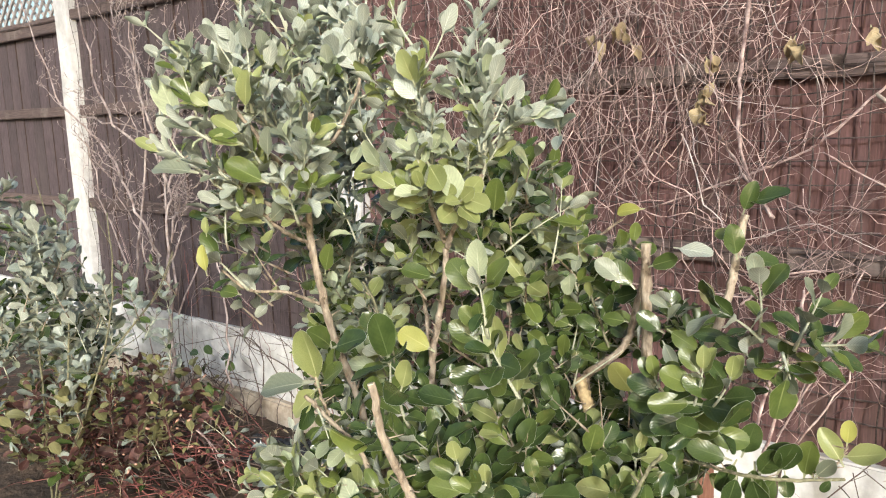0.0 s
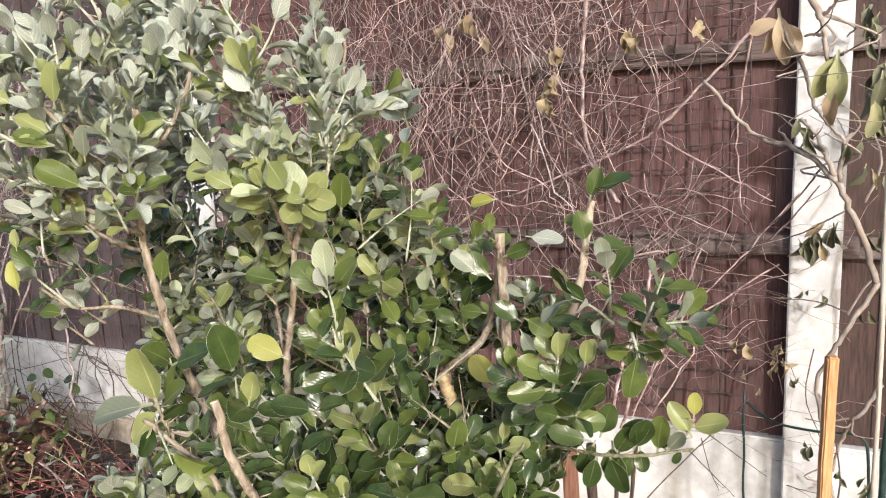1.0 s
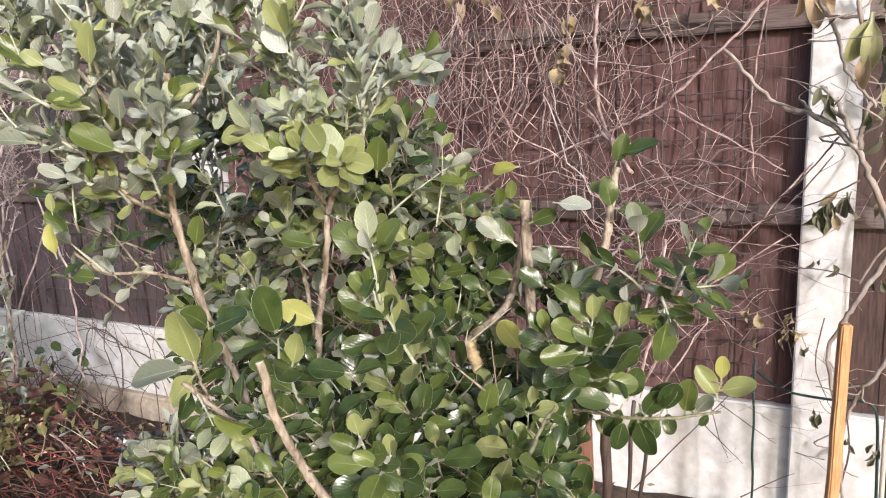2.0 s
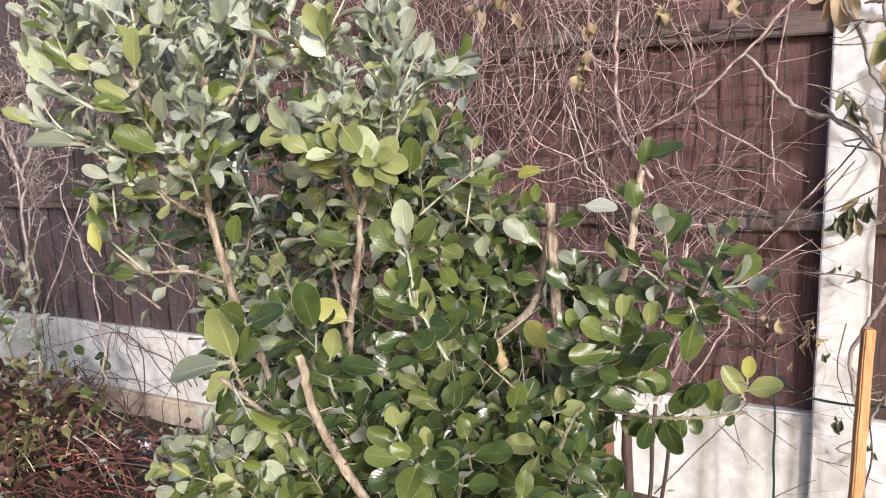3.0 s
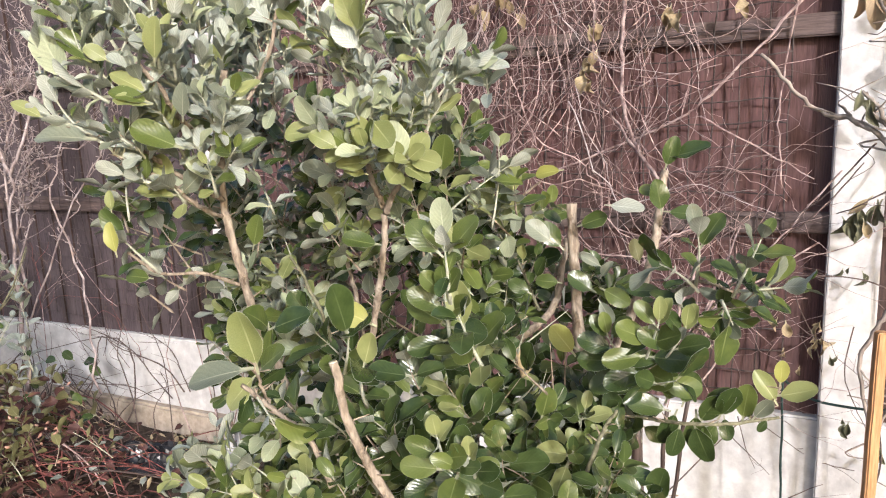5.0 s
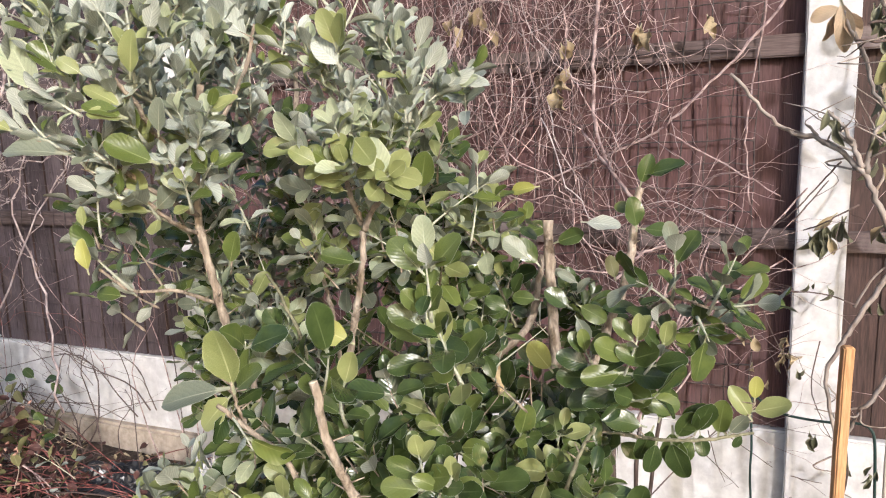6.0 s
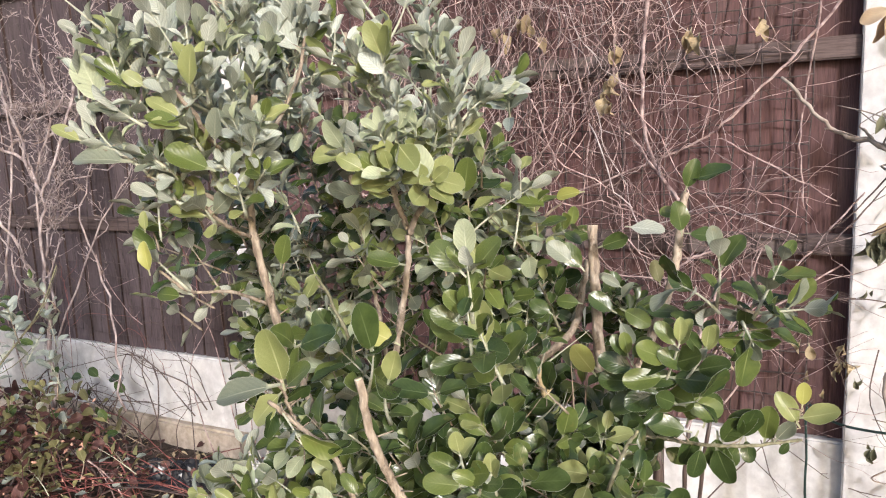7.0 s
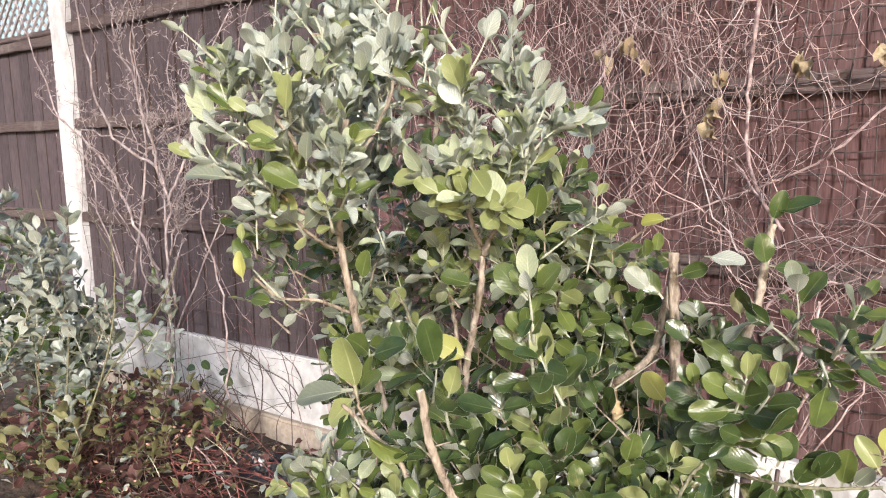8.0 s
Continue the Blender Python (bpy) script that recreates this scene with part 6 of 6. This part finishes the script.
    single((-0.225, -1.070, 0.823), (-0.35, -0.1, -0.9), (0.4, -0.9, 0.3), 0.044, "dark", 0)
    single((-0.197, -1.080, 0.828), (0.10, -0.1, -1.0), (-0.3, -0.9, 0.3), 0.054, "dark", 2)
    single((-0.164, -1.070, 0.826), (0.15, -0.1, -0.9), (0.3, -0.9, 0.3), 0.028, "dark", 5)
    single((-0.242, -1.050, 0.820), (-0.8, -0.2, 0.2), (0.1, -0.8, 0.6), 0.050, "dark", 0)
    single((-0.238, -1.050, 0.837), (0.2, -0.2, 0.9), (-0.3, -0.9, 0.3), 0.046, "mid", 5)
    stem(0.0014, 0.0011, (-0.125, -1.060, 0.827), (-0.110, -1.050, 0.848), (-0.100, -1.050, 0.872), label="pale leaf twig")

    # leaves between the cut stems
    single((-0.405, -1.026, 1.042), (-0.60, -0.15, 0.50), (0.25, -0.85, 0.50), 0.042, "dull", 5)
    single((-0.366, -0.997, 1.060), (0.80, -0.15, 0.35), (-0.15, -0.85, 0.50), 0.040, "mid", 2)
    single((-0.434, -1.058, 1.019), (0.10, -0.15, 1.00), (-0.15, -0.85, 0.50), 0.027, "lime", 3)
    single((-0.428, -1.018, 0.987), (0.40, -0.15, 0.80), (-0.15, -0.85, 0.50), 0.033, "dark", 0)
    single((-0.390, -1.038, 0.984), (-0.90, -0.15, 0.10), (0.25, -0.85, 0.50), 0.032, "mid", 2)
    single((-0.516, -0.997, 1.018), (-1.00, -0.15, 0.10), (0.25, -0.85, 0.50), 0.052, "dark", 2)
    single((-0.336, -1.018, 1.007), (-0.80, -0.15, 0.50), (0.25, -0.85, 0.50), 0.029, "dull", 7)
    single((-0.333, -1.018, 0.992), (0.50, -0.15, 0.80), (-0.15, -0.85, 0.50), 0.027, "dull", 8)
    single((-0.352, -0.997, 0.966), (-0.70, -0.15, 0.50), (0.25, -0.85, 0.50), 0.041, "dark", 5)
    single((-0.329, -1.017, 0.972), (0.80, -0.15, -0.35), (-0.15, -0.85, 0.50), 0.040, "mid", 2)
    single((-0.328, -1.047, 0.962), (0.50, -0.15, -0.70), (-0.15, -0.85, 0.50), 0.033, "dull", 3)
    single((-0.355, -1.097, 0.906), (-0.55, -0.15, 0.75), (0.25, -0.85, 0.50), 0.045, "yellow", 5)
    single((-0.466, -1.078, 0.928), (0.10, -0.15, 1.00), (-0.15, -0.85, 0.50), 0.036, "mid", 2)
    single((-0.252, -1.017, 0.975), (-0.95, -0.15, 0.05), (0.25, -0.85, 0.50), 0.047, "dark", 6)
    single((-0.289, -0.978, 1.008), (-0.20, -0.15, 0.90), (0.25, -0.85, 0.50), 0.033, "olive", 0)
    single((-0.479, -1.058, 0.946), (-0.90, -0.15, -0.20), (0.25, -0.85, 0.50), 0.033, "dark", 0)
    single((-0.507, -1.078, 0.971), (-0.70, -0.15, 0.60), (0.25, -0.85, 0.50), 0.031, "mid", 2)
    single((-0.525, -1.077, 0.957), (0.80, -0.15, -0.30), (-0.15, -0.85, 0.50), 0.036, "mid", 5)
    single((-0.434, -1.038, 0.967), (-0.80, -0.15, 0.50), (0.25, -0.85, 0.50), 0.033, "dark", 2)
    single((-0.489, -1.037, 0.987), (0.90, -0.15, 0.20), (-0.15, -0.85, 0.50), 0.036, "mid", 0)
    single((-0.472, -1.048, 0.970), (-0.90, -0.15, 0.30), (0.25, -0.85, 0.50), 0.035, "mid", 5)

    # the mass of leaves behind them: volumes with their share of shoots, leaf tone and lean
    gaps.append(((-0.445, -1.040, 0.870), (-0.416, -0.980, 0.924), 0.042))
    gaps.append(((-0.408, -1.090, 0.873), (-0.414, -0.980, 0.924), 0.040))
    gaps.append(((-0.372, -0.990, 0.896), (-0.382, -0.980, 1.030), 0.036))

    gaps.append(((-0.308, -0.980, 0.742), (-0.300, -0.980, 0.627), 0.034))
    gaps.append(((-0.726, -1.310, 1.089), (-0.702, -1.280, 0.927), 0.028))
    gaps.append(((-0.525, -1.280, 1.112), (-0.556, -1.270, 0.962), 0.028))
    gaps.append(((-0.272, -0.930, 1.050), (-0.298, -0.950, 0.938), 0.030))

    def mass(n, centre, radii, tint, size, lean, pairs=4, length=0.09, spread=(82, 38)):
        for _ in range(n):
            while True:
                q = Vector((rng.uniform(-1, 1), rng.uniform(-1, 1), rng.uniform(-1, 1)))
                if q.length < 1:
                    break
            tip = Vector(centre) + Vector((q.x * radii[0], q.y * radii[1], q.z * radii[2]))
            d = (Vector(lean) + Vector((q.x * 0.5, q.y * 0.4 - 0.15, q.z * 0.2)) + Vector((rng.gauss(0, 0.35), rng.gauss(0, 0.35), rng.gauss(0, 0.25)))).normalized()
            pts, leaves, ln = sprig(tip - d * length * rng.uniform(0.7, 1.3), tip, pairs, size * (0.83 if tint in CROWN else 0.94), rng, spread, 0.06, 0.8, 0.05, 0.15)
            pts = [pts[0] - (pts[1] - pts[0]) * 0.3] + pts
            rest.tube(pts, [0.0005] + [0.0017 * (1 - 0.8 * i / 5) for i in range(6)], 5, SHOOT_I if rng.random() < (0.15 if tint in ("dark", "lush") else 0.6 if tint in ("silver", "crownmix", "palelime") else 0.3) else BARK_I)
            for m, frac in leaves:
                if open_to(m.translation):
                    rest.leaf(LEAF_SHAPES[blade(rng, tint)], m, TOP_NAMES.index(pick(rng, tint)), UNDER_I)

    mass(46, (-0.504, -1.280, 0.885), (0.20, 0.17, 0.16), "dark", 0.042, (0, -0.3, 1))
    mass(40, (-0.435, -1.200, 0.838), (0.17, 0.16, 0.18), "mid", 0.044, (0.15, -0.3, 1))
    mass(20, (-0.379, -1.060, 0.809), (0.11, 0.10, 0.14), "dark", 0.044, (0.3, -0.3, 0.8))
    mass(22, (-0.380, -1.400, 0.852), (0.20, 0.12, 0.10), "lush", 0.040, (0, -0.4, 1))
    mass(28, (-0.633, -1.360, 0.827), (0.16, 0.12, 0.13), "litmix", 0.040, (-0.1, -0.4, 1))
    mass(16, (-0.755, -1.380, 0.795), (0.085, 0.08, 0.06), "freshgreen", 0.036, (-0.3, -0.3, 1))
    mass(28, (-0.545, -0.860, 0.918), (0.17, 0.10, 0.14), "dark", 0.044, (0.1, -0.2, 1))
    mass(20, (-0.573, -1.060, 1.004), (0.14, 0.10, 0.12), "dark", 0.042, (0, -0.2, 1))
    mass(28, (-0.833, -1.080, 0.989), (0.14, 0.10, 0.13), "dullmix", 0.042, (-0.15, -0.2, 1))
    mass(34, (-0.660, -1.060, 1.140), (0.18, 0.10, 0.13), "dark", 0.043, (0, -0.2, 1))
    mass(4, (-0.765, -1.260, 1.186), (0.10, 0.07, 0.08), "crownmix", 0.042, (-0.2, -0.2, 1), 5, 0.09, (65, 25))
    mass(5, (-0.755, -1.280, 1.316), (0.12, 0.07, 0.10), "silver", 0.044, (-0.15, -0.2, 1), 5, 0.09, (50, 18))
    mass(7, (-0.770, -1.120, 1.325), (0.08, 0.08, 0.13), "dullmix", 0.044, (0, -0.1, 1), 5, 0.09, (50, 18))
    mass(5, (-0.530, -1.200, 1.211), (0.09, 0.08, 0.09), "crownmix", 0.042, (0.1, -0.2, 1))
    mass(6, (-0.175, -1.060, 0.984), (0.09, 0.06, 0.05), "sidemix", 0.042, (0.4, -0.2, 0.5), 3, 0.07)
    mass(8, (-0.523, -0.880, 1.070), (0.12, 0.06, 0.05), "mid", 0.042, (0.3, -0.2, 0.8), 3, 0.07)
    mass(20, (-0.860, -1.140, 0.868), (0.09, 0.07, 0.10), "mid", 0.042, (-0.1, -0.2, 1))
    mass(8, (-0.796, -1.360, 1.103), (0.09, 0.06, 0.09), "mid", 0.036, (-0.4, -0.2, 0.8), 3)
    mass(3, (-0.530, -1.120, 1.244), (0.10, 0.08, 0.09), "dullmix", 0.044, (0.1, -0.2, 1), 5, 0.09, (50, 18))
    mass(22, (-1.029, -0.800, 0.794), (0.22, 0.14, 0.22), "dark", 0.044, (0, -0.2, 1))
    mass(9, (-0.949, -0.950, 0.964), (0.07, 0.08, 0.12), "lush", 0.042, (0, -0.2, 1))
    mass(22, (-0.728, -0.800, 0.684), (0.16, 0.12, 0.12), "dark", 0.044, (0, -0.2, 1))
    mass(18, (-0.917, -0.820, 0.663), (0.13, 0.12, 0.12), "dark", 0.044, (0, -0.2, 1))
    mass(13, (-0.408, -1.020, 0.745), (0.06, 0.08, 0.14), "lush", 0.044, (0.3, -0.3, 0.8))
    mass(12, (-0.354, -0.980, 0.792), (0.06, 0.06, 0.06), "lush", 0.042, (0.4, -0.3, 0.6), 3, 0.07)
    mass(10, (-0.339, -1.020, 0.764), (0.05, 0.08, 0.10), "lush", 0.044, (0.3, -0.3, 0.8))
    mass(6, (-0.820, -1.140, 1.439), (0.10, 0.08, 0.10), "silver", 0.044, (0, -0.1, 1), 5, 0.09, (50, 18))
    mass(10, (-1.075, -0.920, 0.909), (0.05, 0.06, 0.10), "mid", 0.042, (0, -0.2, 1))
    mass(14, (-0.654, -0.740, 0.707), (0.14, 0.08, 0.10), "dark", 0.044, (0, -0.2, 1))
    mass(4, (-0.790, -1.400, 1.191), (0.09, 0.05, 0.08), "crownmix", 0.042, (-0.3, -0.2, 1), 5, 0.09, (55, 20))
    mass(3, (-0.804, -1.220, 1.267), (0.06, 0.05, 0.11), "crownmix", 0.042, (0, -0.2, 1), 5, 0.09, (55, 20))
    mass(18, (-0.610, -1.000, 1.210), (0.10, 0.08, 0.10), "dark", 0.044, (0, -0.2, 1))
    mass(7, (-0.690, -1.120, 1.215), (0.10, 0.05, 0.07), "dark", 0.042, (0, -0.3, 1))
    mass(10, (-0.575, -1.230, 1.130), (0.09, 0.06, 0.06), "limemix", 0.040, (0, -0.3, 1))
    mass(9, (-0.450, -1.180, 1.130), (0.09, 0.06, 0.07), "limemix", 0.042, (0.1, -0.3, 1))
    mass(12, (-0.932, -1.100, 1.092), (0.06, 0.06, 0.09), "dark", 0.042, (0, -0.2, 1))
    mass(12, (-0.824, -1.050, 1.115), (0.10, 0.06, 0.07), "dark", 0.042, (0, -0.2, 1))
    mass(14, (-0.335, -1.060, 0.747), (0.05, 0.06, 0.09), "dark", 0.046, (0.2, -0.3, 0.8))
    mass(9, (-0.869, -1.120, 1.002), (0.07, 0.05, 0.07), "limemix", 0.042, (0, -0.3, 1))
    mass(9, (-0.736, -1.200, 0.960), (0.07, 0.05, 0.06), "limemix", 0.042, (0, -0.3, 1))
    mass(12, (-0.330, -1.060, 0.765), (0.07, 0.04, 0.05), "dark", 0.046, (0.3, -0.4, 0.5), 3, 0.07)
    mass(6, (-0.285, -1.060, 0.790), (0.04, 0.03, 0.03), "dark", 0.046, (0.4, -0.4, 0.3), 3, 0.06)
    mass(14, (-0.530, -0.880, 0.970), (0.10, 0.05, 0.07), "dark", 0.044, (0, -0.3, 1))
    mass(9, (-0.365, -0.860, 0.945), (0.06, 0.04, 0.06), "dark", 0.044, (0.1, -0.3, 1))
    mass(6, (-0.834, -1.120, 1.216), (0.06, 0.05, 0.06), "dullmix", 0.044, (0, -0.2, 1))
    mass(8, (-0.822, -1.130, 1.325), (0.035, 0.06, 0.13), "dullmix", 0.046, (0, -0.2, 1), 5, 0.09, (55, 25))
    mass(4, (-0.712, -1.240, 1.300), (0.03, 0.04, 0.10), "silver", 0.046, (0, -0.2, 1), 4, 0.08, (55, 25))
    mass(6, (-0.860, -1.160, 1.308), (0.03, 0.04, 0.05), "crownmix", 0.046, (0, -0.2, 1), 4, 0.07, (60, 30))
    mass(5, (-0.830, -1.180, 1.130), (0.03, 0.04, 0.04), "dark", 0.046, (0, -0.2, 1), 4, 0.07, (65, 35))
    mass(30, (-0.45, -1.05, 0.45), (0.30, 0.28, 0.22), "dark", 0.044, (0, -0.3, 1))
    mass(8, (-0.871, -1.140, 1.464), (0.035, 0.04, 0.05), "silver", 0.048, (0, -0.2, 1), 5, 0.08, (55, 22))
    put_part("foliage", rest.mesh("foliage", LEAF_MATS), shrub, "mass of dark green and silvery oval leaves", "stuff")


build_green_shrub()


# ---------------------------------------------------------------- grey-leaved shrub further along
def build_grey_shrub():
    rng = random.Random(99)
    at = (-2.427, -0.950, 0.484)
    shrub = thing("grey_leaved_shrub", (at[0], at[1], 0.0), "bushy grey-green shrub with small oval leaves", "shrub")
    acc = Acc()
    count = [0]

    def stem(*pts):
        a = Acc()
        limb(a, rng, pts, 0.0042, 0.0018, 7, 0, 2, 0.2, 0)
        put_part("stem", a.mesh("stem", [M_GREENTWIG]), shrub)

    foot = (at[0], at[1], 0.0)
    stem(foot, (-2.394, -0.950, 0.638), (-2.477, -0.950, 0.920), (-2.653, -0.950, 1.148))
    stem(foot, (-2.232, -0.930, 0.622), (-2.264, -0.920, 0.897), (-2.350, -0.920, 1.135))
    stem(foot, (-2.100, -0.900, 0.600), (-2.069, -0.860, 0.837), (-2.101, -0.840, 1.034))
    stem(foot, (-2.144, -0.900, 0.522), (-1.972, -0.800, 0.767), (-1.901, -0.760, 0.919))

    def mass(n, centre, radii, tint, size, lean):
        for _ in range(n):
            while True:
                q = Vector((rng.uniform(-1, 1), rng.uniform(-1, 1), rng.uniform(-1, 1)))
                if q.length < 1:
                    break
            tip = Vector(centre) + Vector((q.x * radii[0], q.y * radii[1], q.z * radii[2]))
            d = (Vector(lean) + Vector((rng.gauss(0, 0.35), rng.gauss(0, 0.35), rng.gauss(0, 0.25)))).normalized()
            pts, leaves, ln = sprig(tip - d * rng.uniform(0.09, 0.15), tip, 5, size, rng, (72, 30), 0.06, 0.8, 0.1, 0.1)
            acc.tube(pts, [0.0020 * (1 - 0.8 * i / 5) for i in range(6)], 5, TOP_NAMES.index("brown") if tint == "brush" else BARK_I if rng.random() < 0.4 else SHOOT_I)
            for m, frac in leaves:
                kind = pick(rng, tint)
                if rng.random() < 0.13 and count[0] < 290:
                    put_part("leaf", leaf_mesh(rng.randint(0, 5), kind), shrub, m=m)
                    count[0] += 1
                else:
                    acc.leaf(LEAF_SHAPES[rng.randint(0, 5)], m, TOP_NAMES.index(kind), TOP_NAMES.index("olive") if tint == "brush" else UNDER_I)

    mass(40, (-2.359, -0.970, 0.932), (0.24, 0.20, 0.20), "blue", 0.050, (0, 0, 1))
    mass(32, (-2.330, -0.920, 0.754), (0.21, 0.20, 0.20), "blue", 0.050, (0, -0.1, 1))
    mass(22, (-2.435, -0.950, 0.560), (0.28, 0.20, 0.14), "blue", 0.050, (0, -0.2, 1))
    mass(40, (-2.420, -0.930, 0.370), (0.30, 0.20, 0.18), "brush", 0.050, (0, -0.2, 1))
    mass(11, (-2.040, -0.820, 0.758), (0.20, 0.12, 0.14), "blue", 0.038, (0.2, 0, 1))
    mass(18, (-2.090, -0.820, 0.500), (0.18, 0.12, 0.10), "brush", 0.040, (0.2, 0, 1))
    mass(24, (-2.980, -1.000, 0.768), (0.28, 0.20, 0.40), "blue", 0.046, (0, 0, 1))
    mass(20, (-2.793, -0.660, 0.548), (0.34, 0.10, 0.20), "blue", 0.056, (0, 0, 1))
    put_part("foliage", acc.mesh("foliage", LEAF_MATS), shrub, "grey-green and silvery small leaves", "stuff")


build_grey_shrub()
